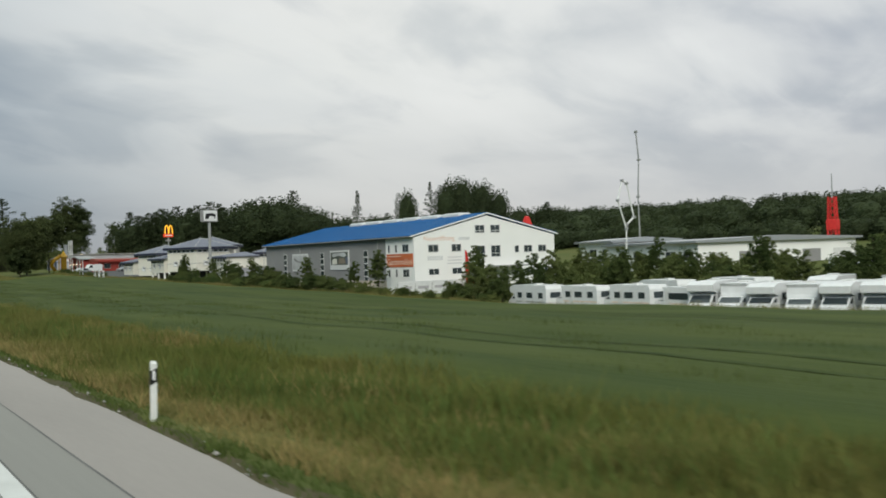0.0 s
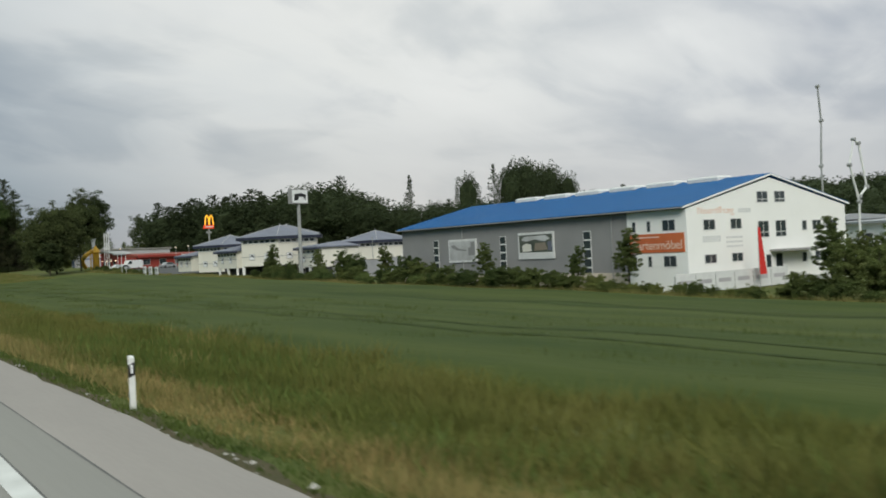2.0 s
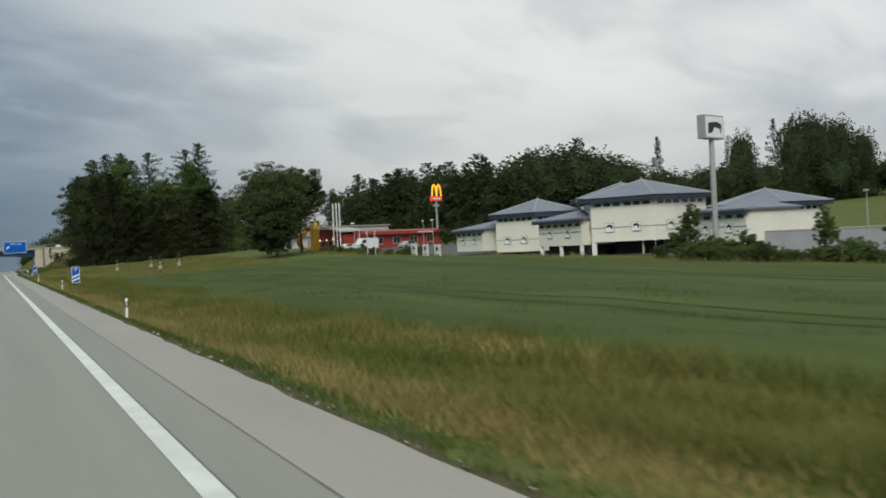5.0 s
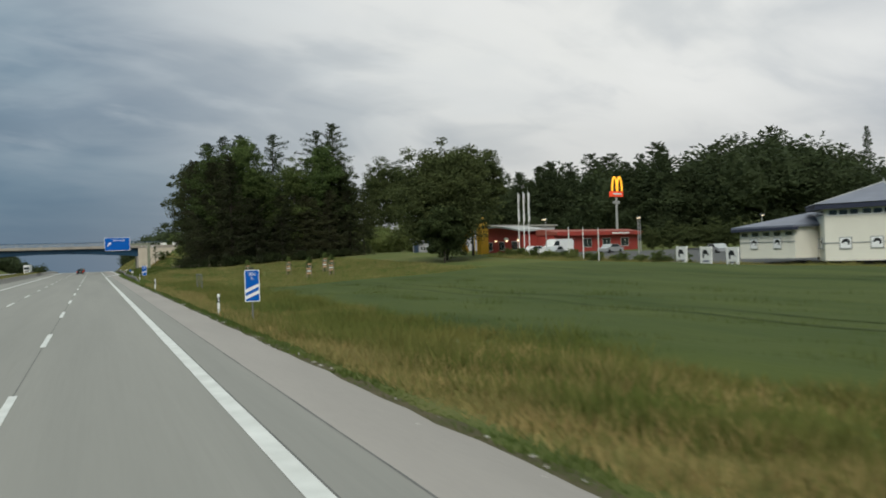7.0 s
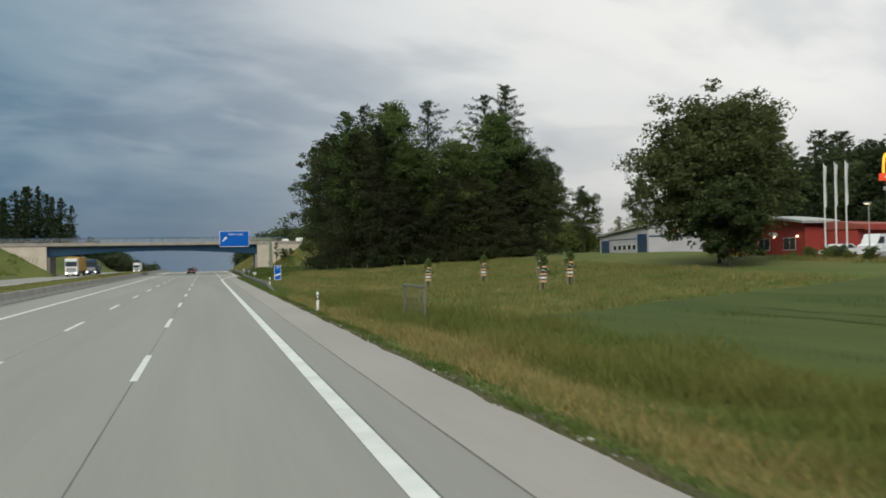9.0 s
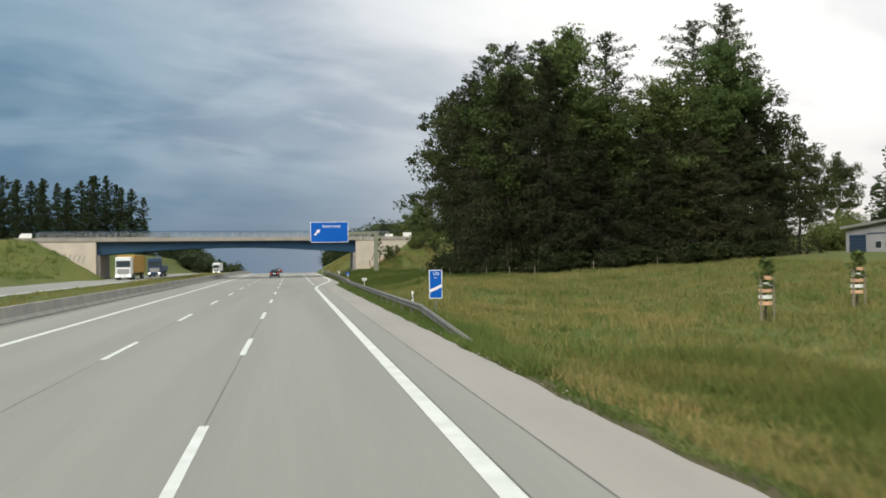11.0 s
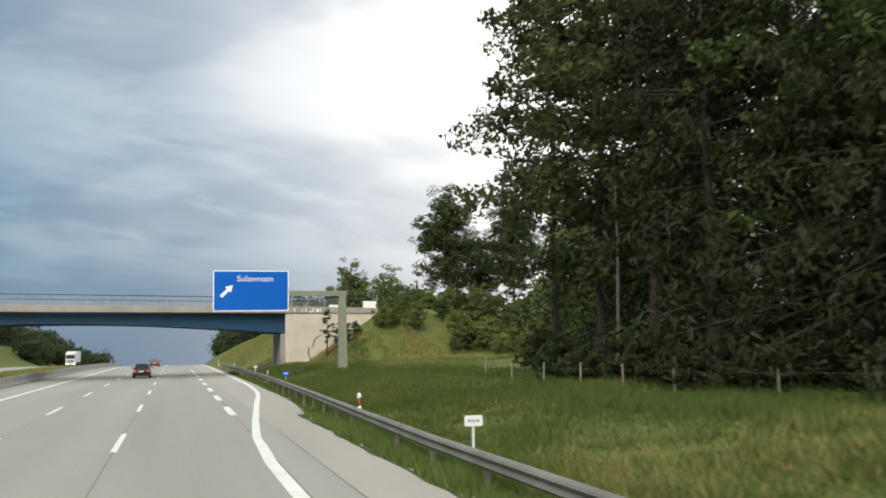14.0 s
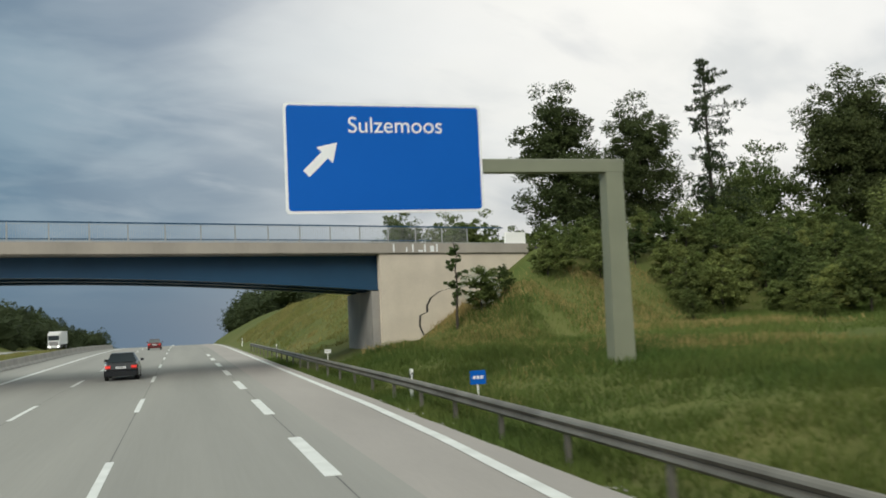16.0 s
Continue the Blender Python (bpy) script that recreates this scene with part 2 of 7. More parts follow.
SLATE = mat("grey_blue_roof", (0.165, 0.175, 0.225), (0.125, 0.132, 0.172), rough=0.6, scale=0.5, fine=6)
GLASS = mat("window_glass", (0.03, 0.04, 0.045), (0.05, 0.06, 0.065), rough=0.08, scale=0.5)
FRAME = mat("white_frame", (0.75, 0.74, 0.72), rough=0.5)
RED = mat("red_wall", (0.36, 0.045, 0.03), (0.27, 0.035, 0.028), rough=0.7, scale=0.4)
REDROOF = mat("red_tile_roof", (0.26, 0.06, 0.04), (0.19, 0.05, 0.035), rough=0.8, scale=0.6)
ORANGE = mat("orange_banner", (0.62, 0.16, 0.05), (0.5, 0.12, 0.04), rough=0.7, scale=0.6)
REDCLOTH = mat("red_cloth", (0.65, 0.03, 0.02), (0.5, 0.02, 0.02), rough=0.8)
SIGNBLUE = mat("sign_blue", (0.005, 0.103, 0.46), (0.004, 0.095, 0.43), rough=0.6, spec=0.15, scale=0.4)
SIGNWHITE = mat("sign_white", (0.82, 0.82, 0.82), (0.76, 0.76, 0.76), rough=0.4)
BLACK = mat("black_plastic", (0.012, 0.012, 0.013), rough=0.5)
POSTWHITE = mat("white_plastic", (0.80, 0.80, 0.78), (0.68, 0.68, 0.65), rough=0.5, scale=4)
YELLOW = mat("yellow_plastic", (0.75, 0.42, 0.02), (0.66, 0.36, 0.02), rough=0.5)
GLOWYELLOW = mat("lit_yellow", (1.0, 0.50, 0.03), (0.95, 0.42, 0.03), emit=0.9)
GLOWRED = mat("lit_red", (0.75, 0.07, 0.02), (0.65, 0.05, 0.02), emit=0.5)
GLOWLAMP = mat("lit_lamp", (1.0, 0.72, 0.42), emit=3.0)
GREYMETAL = mat("grey_metal", (0.42, 0.42, 0.41), (0.32, 0.32, 0.31), rough=0.5, metal=0.3)
RUBBER = mat("rubber", (0.02, 0.02, 0.02), rough=0.9)
CARBLACK = mat("black_paint", (0.012, 0.012, 0.014), rough=0.2, spec=0.6)
CARRED = mat("dark_red_paint", (0.10, 0.012, 0.012), rough=0.25, spec=0.6)
CARWHITE = mat("white_paint", (0.78, 0.78, 0.78), (0.70, 0.70, 0.69), rough=0.3)
CARSILVER = mat("silver_paint", (0.42, 0.43, 0.44), (0.36, 0.37, 0.38), rough=0.3, metal=0.4)
ORANGEGLASS = mat("orange_reflector", (0.75, 0.14, 0.04), rough=0.3)
TAIL = mat("tail_light", (0.7, 0.03, 0.02), emit=0.4)
HEAD = mat("head_light", (1.0, 0.95, 0.85), emit=4.0)
TARP = mat("yellow_tarpaulin", (0.48, 0.27, 0.05), (0.40, 0.22, 0.05), rough=0.7)
TARPBLUE = mat("dark_blue_paint", (0.02, 0.05, 0.11), rough=0.5)
WOOD = mat("weathered_wood", (0.30, 0.25, 0.19), (0.2, 0.17, 0.13), rough=0.9, stretch=(1, 1, 0.2))
WRAP = mat("orange_white_band", (0.70, 0.42, 0.26), (0.6, 0.34, 0.2), rough=0.8)
BLOSSOM = leafy("white_blossom", (0.6, 0.6, 0.5), (0.5, 0.52, 0.42), isl=0.2)
PICTURE = mat("printed_picture", (0.045, 0.055, 0.04), (0.12, 0.13, 0.10), rough=0.6, scale=0.5, fine=2.0)
PALEPICT = mat("pale_printed_picture", (0.62, 0.62, 0.62), (0.4, 0.39, 0.38), rough=0.6, scale=0.3, fine=1.2)
PALEORANGE = mat("faded_orange", (0.72, 0.42, 0.30), (0.80, 0.62, 0.52), rough=0.8, scale=1.5)
SHEDWALL = mat("lilac_grey_wall", (0.46, 0.44, 0.46), (0.38, 0.365, 0.385), rough=0.85, scale=0.4, fine=6)
PALECREAM = mat("pale_lettering", (0.85, 0.68, 0.55), rough=0.8)
PALEGREY = mat("faded_grey", (0.60, 0.60, 0.60), (0.70, 0.70, 0.69), rough=0.8, scale=1.5)
DARKSTEEL = mat("dull_steel", (0.17, 0.17, 0.16), (0.12, 0.12, 0.11), rough=0.7)
# near-black colour that stands for the shade in the open storeys
SHADE_DARK = mat("dark_for_shade", (0.05, 0.05, 0.05), (0.03, 0.03, 0.03), rough=0.9)
ASPHALT = mat("asphalt", (0.075, 0.075, 0.075), (0.055, 0.055, 0.055), rough=0.9, scale=0.5, fine=20)

# ---- building helpers ----


class Geo:
    """Gathers vertices and faces for one mesh."""

    def __init__(self):
        self.v, self.f, self.s = [], [], []

    def add(self, vs, fs):
        o = len(self.v)
        self.v += [tuple(p) for p in vs]
        self.f += [tuple(i + o for i in q) for q in fs]
        return self

    def box(self, x0, x1, y0, y1, z0, z1):
        vs = [(x, y, z) for z in (z0, z1) for y in (y0, y1) for x in (x0, x1)]
        return self.add(vs, [(0, 2, 3, 1), (4, 5, 7, 6), (0, 1, 5, 4), (2, 6, 7, 3), (0, 4, 6, 2), (1, 3, 7, 5)])

    def bbox(self, x0, x1, y0, y1, z0, z1, b=0.02):
        """A box with chamfered vertical and top edges."""
        r = [(x0 + b, y0), (x1 - b, y0), (x1, y0 + b), (x1, y1 - b), (x1 - b, y1), (x0 + b, y1), (x0, y1 - b), (x0, y0 + b)]
        cx, cy = (x0 + x1) / 2, (y0 + y1) / 2
        k = [(cx + (x - cx) * (1 - 2 * b / (x1 - x0)), cy + (y - cy) * (1 - 2 * b / (y1 - y0))) for x, y in r]
        vs = [(x, y, z0) for x, y in r] + [(x, y, z1 - b) for x, y in r] + [(x, y, z1) for x, y in k]
        fs = [tuple(range(7, -1, -1)), tuple(range(16, 24))]
        for l in (0, 8):
            fs += [(l + i, l + (i + 1) % 8, l + 8 + (i + 1) % 8, l + 8 + i) for i in range(8)]
        return self.add(vs, fs)

    def prism(self, poly, z0, z1):
        n = len(poly)
        vs = [(x, y, z0) for x, y in poly] + [(x, y, z1) for x, y in poly]
        fs = [tuple(range(n - 1, -1, -1)), tuple(range(n, 2 * n))] + [(i, (i + 1) % n, n + (i + 1) % n, n + i) for i in range(n)]
        return self.add(vs, fs)

    def slab(self, poly, axis, a, b):
        """Extrudes a 2D polygon along x (polygon in y, z) or y (polygon in x, z)."""
        n = len(poly)
        mk = (lambda p, d: (d, p[0], p[1])) if axis == "x" else (lambda p, d: (p[0], d, p[1]))
        vs = [mk(p, a) for p in poly] + [mk(p, b) for p in poly]
        fs = [tuple(range(n - 1, -1, -1)), tuple(range(n, 2 * n))] + [(i, (i + 1) % n, n + (i + 1) % n, n + i) for i in range(n)]
        return self.add(vs, fs)

    def cyl(self, p, q, r0, r1=None, n=8):
        p, q = Vector(p), Vector(q)
        r1 = r0 if r1 is None else r1
        d = (q - p).normalized()
        a = d.orthogonal().normalized()
        b = d.cross(a)
        vs = [c + r * (math.cos(2 * math.pi * i / n) * a + math.sin(2 * math.pi * i / n) * b) for c, r in ((p, r0), (q, r1)) for i in range(n)]
        return self.add(vs, [(i, (i + 1) % n, n + (i + 1) % n, n + i) for i in range(n)] + [tuple(range(n - 1, -1, -1)), tuple(range(n, 2 * n))])

    def tube(self, pts, r, n=8):
        """One round bar along a row of points."""
        pts = [Vector(p) for p in pts]
        up = Vector((0, 1, 0))
        vs = []
        for i, p in enumerate(pts):
            d = (pts[min(i + 1, len(pts) - 1)] - pts[max(i - 1, 0)]).normalized()
            a = d.cross(up).normalized()
            b = a.cross(d)
            vs += [p + r * (math.cos(2 * math.pi * k / n) * a + math.sin(2 * math.pi * k / n) * b) for k in range(n)]
        m = len(pts)
        fs = [(n * i + k, n * i + (k + 1) % n, n * i + n + (k + 1) % n, n * i + n + k) for i in range(m - 1) for k in range(n)]
        return self.add(vs, fs + [tuple(range(n)), tuple(range(n * m - n, n * m))])

    def quad(self, a, b, c, d):
        return self.add([a, b, c, d], [(0, 1, 2, 3)])

    def mesh(self, name, material, smooth=False):
        me = bpy.data.meshes.new(name)
        me.from_pydata(self.v, [], self.f)
        me.materials.append(material)
        bm = bmesh.new()
        bm.from_mesh(me)
        bmesh.ops.recalc_face_normals(bm, faces=bm.faces)
        bm.to_mesh(me)
        bm.free()
        if smooth:
            me.shade_smooth()
        else:
            me.shade_flat()
        return me


def part(name, geo, material, parent, label="", smooth=False, at=None):
    ob = new(name, geo.mesh(name, material, smooth) if isinstance(geo, Geo) else geo)
    ob.parent = parent
    if at is not None:
        ob.matrix_basis = at
    if label:
        ob["label"] = label
    return ob


def thing(name, x, y, z, turn=0, label="", category="", group="", kind=""):
    ob = new(name)
    ob.empty_display_size = 0.2
    ob.matrix_basis = pose(x, y, z, 0, 0, turn)
    return tagged(ob, label, category, group, kind)


def structure(name, geo, material, label, category, smooth=False):
    return tagged(new(name, geo.mesh(name, material, smooth) if isinstance(geo, Geo) else geo), label, category, kind="structure")


def raw_mesh(name, verts, faces, material):
    """A large mesh from numpy arrays of vertices (n, 3) and faces (m, 3 or 4)."""
    me = bpy.data.meshes.new(name)
    k = faces.shape[1]
    me.vertices.add(len(verts))
    me.vertices.foreach_set("co", np.ascontiguousarray(verts, dtype=np.float32).ravel())
    me.loops.add(faces.size)
    me.loops.foreach_set("vertex_index", np.ascontiguousarray(faces, dtype=np.int32).ravel())
    me.polygons.add(len(faces))
    me.polygons.foreach_set("loop_start", np.arange(0, faces.size, k, dtype=np.int32))
    me.update(calc_edges=True)
    me.shade_flat()
    me.materials.append(material)
    return me


# ---- lie of the land ----
def smooth(v, a, b):
    t = np.clip((v - a) / (b - a), 0, 1)
    return t * t * (3 - 2 * t)


def road_z(y):
    y = np.asarray(y, dtype=float)
    return -np.clip(y - 500, 0, 260) ** 2 / 11000 - np.clip(y - 760, 0, 1e9) * 0.047


BR_A = radians(16.5)                       # the bridge crosses the road askew
BR_D, BR_N = (math.cos(BR_A), math.sin(BR_A)), (-math.sin(BR_A), math.cos(BR_A))
BR_O = (11.9, 452.9)                    # near corner of the right abutment
SPAN, DECK_W, DECK_Z = 46.5, 9.5, 7.35


def br(t, s):
    """Plan place from metres along the bridge (to the right of the abutment's corner) and across it (away from the near side)."""
    return BR_O[0] + t * BR_D[0] + s * BR_N[0], BR_O[1] + t * BR_D[1] + s * BR_N[1]


def land(x, y):
    x, y = np.asarray(x, dtype=float), np.asarray(y, dtype=float)
    far = np.interp(y, (-100, 40, 95, 140, 180, 225, 270, 310, 360, 420), (-1.8, -1.8, -2.4, -1.6, -1.0, -0.1, 0.5, 1.7, 2.7, 3.0))
    verge = np.interp(y, (100, 322, 352, 420), (-0.45, -0.45, 0.75, 1.0))
    z = -0.05 - 0.2 * smooth(x, 4.9, 6.5) + (verge + 0.25) * smooth(x, 6.5, 13.5)
    z = z + (far - verge) * smooth(x, 13, 58)
    z = z + 0.055 * np.clip(x - 105, 0, 260) - 0.85 * smooth(x, 57.5, 60) * (1 - smooth(x, 90, 110)) * (1 - smooth(y, 95, 106))
    beyond = smooth(y, 462, 485)
    z = z + beyond * (np.clip((x - 8.5) * 0.5, 0, 5.0) - np.clip(x - 40, 0, 100) * 0.02)
    # the far carriageway and the land on its other side
    lf = np.where(x < -13.3, 0.40 * smooth(-x, 14.2, 19), 0.0) + 1.3 * smooth(-x, 33.4, 39) + beyond * np.clip((-x - 30) * 0.4, 0, 4.0)
    z = np.where(x < 4.9, np.where(x < -13.3, lf - 0.05, -0.12), z)
    z = z + road_z(y) * np.where(np.abs(x) < 60, 1.0, 0.8)
    # banks that carry the crossing road
    t = (x - BR_O[0]) * BR_D[0] + (y - BR_O[1]) * BR_D[1]
    s = (x - BR_O[0]) * BR_N[0] + (y - BR_O[1]) * BR_N[1]
    t = t - 0.296 * np.clip(s, 0, DECK_W)
    off = np.maximum(np.maximum(-0.3 - s, s - DECK_W - 0.3), 0)
    top = DECK_Z - 0.12
    side = top - off / 1.7
    right = np.minimum(side, 0.2 + (t - 0.9) * 0.62)
    left = np.minimum(side, 1.5 + (-t - SPAN - 0.9) * 0.62)
    bank = np.where(t > 0.9, np.minimum(right, top), np.where(t < -SPAN - 0.9, np.minimum(left, top), -99))
    z = np.maximum(z, bank)
    bumps = 0.10 * np.sin(x * 0.31 + 1.3 * np.sin(y * 0.17)) * np.sin(y * 0.23 + 0.7) * smooth(np.abs(x), 7, 14) * np.where((x < -12) & (x > -34), 0.0, 1.0)
    return z + bumps


def ground_at(x, y):
    return float(land(x, y))


def sheet(xs, ys, zf, material, name):
    X, Y = np.meshgrid(xs, ys)
    v = np.stack([X, Y, zf(X, Y)], -1).reshape(-1, 3)
    i = np.arange(len(ys) - 1)[:, None] * len(xs) + np.arange(len(xs) - 1)[None]
    f = np.stack([i, i + 1, i + len(xs) + 1, i + len(xs)], -1).reshape(-1, 4)
    me = raw_mesh(name, v, f, material)
    me.shade_smooth()
    return me


gx = np.concatenate([np.arange(-4000, -400, 400), np.arange(-400, -60, 20), np.arange(-60, -12, 2), np.arange(-12, 32, 0.8), np.arange(32, 120, 3), np.arange(120, 420, 20), np.arange(420, 4300, 400)])
gy = np.concatenate([np.arange(-2000, -100, 190), np.arange(-100, 400, 4), np.arange(400, 490, 1.0), np.arange(490, 800, 8), np.arange(800, 1200, 50), np.arange(1200, 4600, 300)])
structure("ground", sheet(gx, gy, land, GRASS, "ground"), GRASS, "grassy ground of the motorway's verge and hills", "ground")

# ---- the road ----
ry = np.concatenate([np.arange(-80, 480, 8), np.arange(480, 900, 6)])


def ribbon(name, xl, xr, z, material, ys=ry):
    """A strip of the road, between two edges given as functions of y."""
    ys = np.asarray(ys, dtype=float)
    a, b, zz = np.vectorize(xl)(ys), np.vectorize(xr)(ys), road_z(ys) + z
    v = np.concatenate([np.stack([a, ys, zz], -1), np.stack([b, ys, zz], -1), np.stack([a, ys, zz - 0.3], -1), np.stack([b, ys, zz - 0.3], -1)])
    n = len(ys)
    i = np.arange(n - 1)
    f = np.concatenate([np.stack([i, n + i, n + i + 1, i + 1], -1), np.stack([n + i, 3 * n + i, 3 * n + i + 1, n + i + 1], -1), np.stack([2 * n + i, i, i + 1, 2 * n + i + 1], -1)])
    return raw_mesh(name, v, f, material)


def strip(name, xl, xr, z, material, ys=ry):
    """A thin painted or tarred strip."""
    ys = np.asarray(ys, dtype=float)
    a, b, zz = np.vectorize(xl)(ys), np.vectorize(xr)(ys), road_z(ys) + z
    v = np.concatenate([np.stack([a, ys, zz], -1), np.stack([b, ys, zz], -1)])
    n = len(ys)
    i = np.arange(n - 1)
    return raw_mesh(name, v, np.stack([i, n + i, n + i + 1, i + 1], -1), material)


def outer(y):
    """The pavement's right edge: the hard shoulder gives way to the exit lane."""
    wob = 0.10 * math.sin(y * 0.9) * math.sin(y * 0.37) + 0.05 * math.sin(y * 2.3)
    if y < 386.5:
        return 4.85 + wob * 0.6
    return float(np.interp(y, (386.5, 387.4, 387.8, 389, 396, 404, 413, 430, 900), (4.9, 5.40, 5.2, 5.4, 5.82, 5.95, 5.98, 6.12, 6.15))) + wob * 0.2


def edge_line(y):
    return float(np.interp(y, (370, 377, 384.3, 390, 396.6, 402, 408, 416, 425, 900), (2.03, 2.28, 2.84, 3.34, 3.90, 4.42, 4.90, 5.22, 5.38, 5.45)))


road = structure("road", ribbon("road", lambda y: -13.5, lambda y: 3.305, 0.0, CONCRETE_ROAD), CONCRETE_ROAD, "pale grey concrete motorway carriageway with three lanes", "road")
ey = np.concatenate([np.arange(-80, 370, 1.5), np.arange(370, 430, 0.4), np.arange(430, 900, 6)])
structure("hard_shoulder", ribbon("hard_shoulder", lambda y: 3.305, outer, -0.004, SHOULDER, ey), SHOULDER, "lighter concrete hard shoulder with a ragged edge", "road")
part("joint", strip("joint", lambda y: 3.29 + 0.006 * math.sin(y * 0.7), lambda y: 3.322 + 0.006 * math.sin(y * 0.9), 0.004, JOINT, np.arange(-80, 380, 3.0)), JOINT, road, "dark lengthwise joint")
part("joint", strip("joint", lambda y: 2.352, lambda y: 2.380, 0.004, JOINT), JOINT, road)
part("joint", strip("joint", lambda y: -1.675, lambda y: -1.648, 0.003, JOINT), JOINT, road)
part("joint", strip("joint", lambda y: -5.53, lambda y: -5.51, 0.003, JOINT), JOINT, road)
part("edge_line", strip("edge_line", edge_line, lambda y: edge_line(y) + (0.31 if y < 375 else 0.27), 0.008, MARK, ey), MARK, road, "white edge line")
part("edge_line", strip("edge_line", lambda y: -10.15, lambda y: -9.85, 0.008, MARK), MARK, road)


def dash_mesh(w, l):
    return Geo().box(-w / 2, w / 2, 0, l, 0, 0.006).mesh("dash", MARK)


DASH, BLOCK = dash_mesh(0.17, 6.0), dash_mesh(0.31, 6.0)
for k in range(-4, 24):
    for x in (-1.66, -5.52):
        y = 248.3 + 18 * k
        part("dash", DASH, MARK, road, at=pose(x, y, float(road_z(y)) + 0.002))
for k in range(9):
    y = 387.7 + 12.2 * k
    part("block_marking", BLOCK, MARK, road, at=pose(2.33, y, float(road_z(y)) + 0.002))
opposite = structure("opposite_road", ribbon("opposite_road", lambda y: -33.0, lambda y: -22.6, 0.42, CONCRETE_ROAD), CONCRETE_ROAD, "concrete carriageway of the opposite direction", "road")
part("edge_line", strip("edge_line", lambda y: -23.3, lambda y: -23.0, 0.43, MARK), MARK, opposite, "white edge line")
BAR = [(-0.30, 0), (0.30, 0), (0.30, 0.10), (0.15, 0.28), (0.10, 0.80), (-0.10, 0.80), (-0.15, 0.28), (-0.30, 0.10)]
barrier = thing("concrete_barrier", -13.75, 0, 0, 0, "long weathered concrete safety barrier along the central reservation", "barrier")
blen = 6.0
bar_me = Geo().slab(BAR, "y", 0.01, blen - 0.01).mesh("barrier_segment", CONCRETE_DARK)
for k in range(70):
    y = 180 + blen * k
    part("barrier_segment", bar_me, CONCRETE_DARK, barrier, at=pose(0, y, float(road_z(y + 3)) - 0.02))
# earth and broken stone where the pavement meets the grass
sy_ = np.concatenate([np.arange(0, 386, 0.7), np.arange(386, 440, 0.5), np.arange(440, 560, 2)])
so = np.vectorize(outer)(sy_)
sv = np.concatenate([np.stack([so - 0.06, sy_, road_z(sy_) - 0.025], -1), np.stack([so + 0.42 + 0.16 * np.sin(sy_ * 1.7) * np.sin(sy_ * 0.4), sy_, land(so + 0.6, sy_) + 0.02], -1)])
i = np.arange(len(sy_) - 1)
structure("soil_edge", raw_mesh("soil_edge", sv, np.stack([i, len(sy_) + i, len(sy_) + i + 1, i + 1], -1), SOIL), SOIL, "bare earth strip along the pavement's edge", "ground")
rs = np.random.default_rng(17)
n = 900
py_ = 10 + 420 * rs.random(n)
py_ += 9 * np.sin(py_ * 0.35)
px_ = np.vectorize(outer)(py_) + rs.normal(size=n) * 0.10 + 0.06
r_ = 0.012 + 0.038 * rs.random(n) ** 2
oct_ = np.array([(1, 0, 0), (0, 1, 0), (-1, 0, 0), (0, -1, 0), (0, 0, 0.7), (0, 0, -0.5)])
sv = (np.stack([px_, py_, np.maximum(land(px_, py_), -0.09) + 0.07], -1)[:, None] + oct_[None] * r_[:, None, None] * (1 + 0.4 * rs.normal(size=(n, 6, 1)))).reshape(-1, 3)
sf = np.array([(0, 1, 4), (1, 2, 4), (2, 3, 4), (3, 0, 4), (1, 0, 5), (2, 1, 5), (3, 2, 5), (0, 3, 5)])
tagged(new("edge_stones", raw_mesh("edge_stones", sv, (np.arange(n)[:, None, None] * 6 + sf[None]).reshape(-1, 3), STONE)), "pale broken stones along the pavement's edge", "stones", kind="stuff")

# ---- the bridge ----
bridge = thing("road_bridge", BR_O[0], BR_O[1], 0, 16.5, "single-span road bridge with a blue arched steel girder", "bridge")
# local frame: x along the bridge, 0 at the right abutment's face, y across it
deck = Geo().slab([(-SPAN - 12.5, 6.72), (11.6, 6.72), (11.6, DECK_Z), (-SPAN - 12.5, DECK_Z)], "y", 0.0, DECK_W)
part("deck", deck, CONCRETE_DECK, bridge, "weathered concrete deck edge")
for s0, s1 in ((-0.12, 0.0), (DECK_W, DECK_W + 0.12)):
    part("cornice", Geo().slab([(-SPAN - 12.5, 6.80), (11.6, 6.80), (11.6, 7.42), (-SPAN - 12.5, 7.42)], "y", s0, s1), CONCRETE_DECK, bridge)
arc = [(-SPAN * i / 24, 4.55 + 1.15 * math.sin(math.pi * i / 24)) for i in range(25)]
gird = arc + [(-SPAN, 6.70), (0, 6.70)]
for s0 in (0.9, 4.5, 8.2):
    sk = 0.296 * s0
    part("girder", Geo().slab([(a + sk, z) for a, z in gird], "y", s0, s0 + 0.3), STEEL_BLUE, bridge, "blue painted steel girder")
    flange = Geo().slab([(a + sk, z - 0.06) for a, z in arc] + [(a + sk, z - 0.002) for a, z in reversed(arc)], "y", s0 - 0.25, s0 + 0.55)
    part("flange", flange, STEEL_BLUE, bridge)
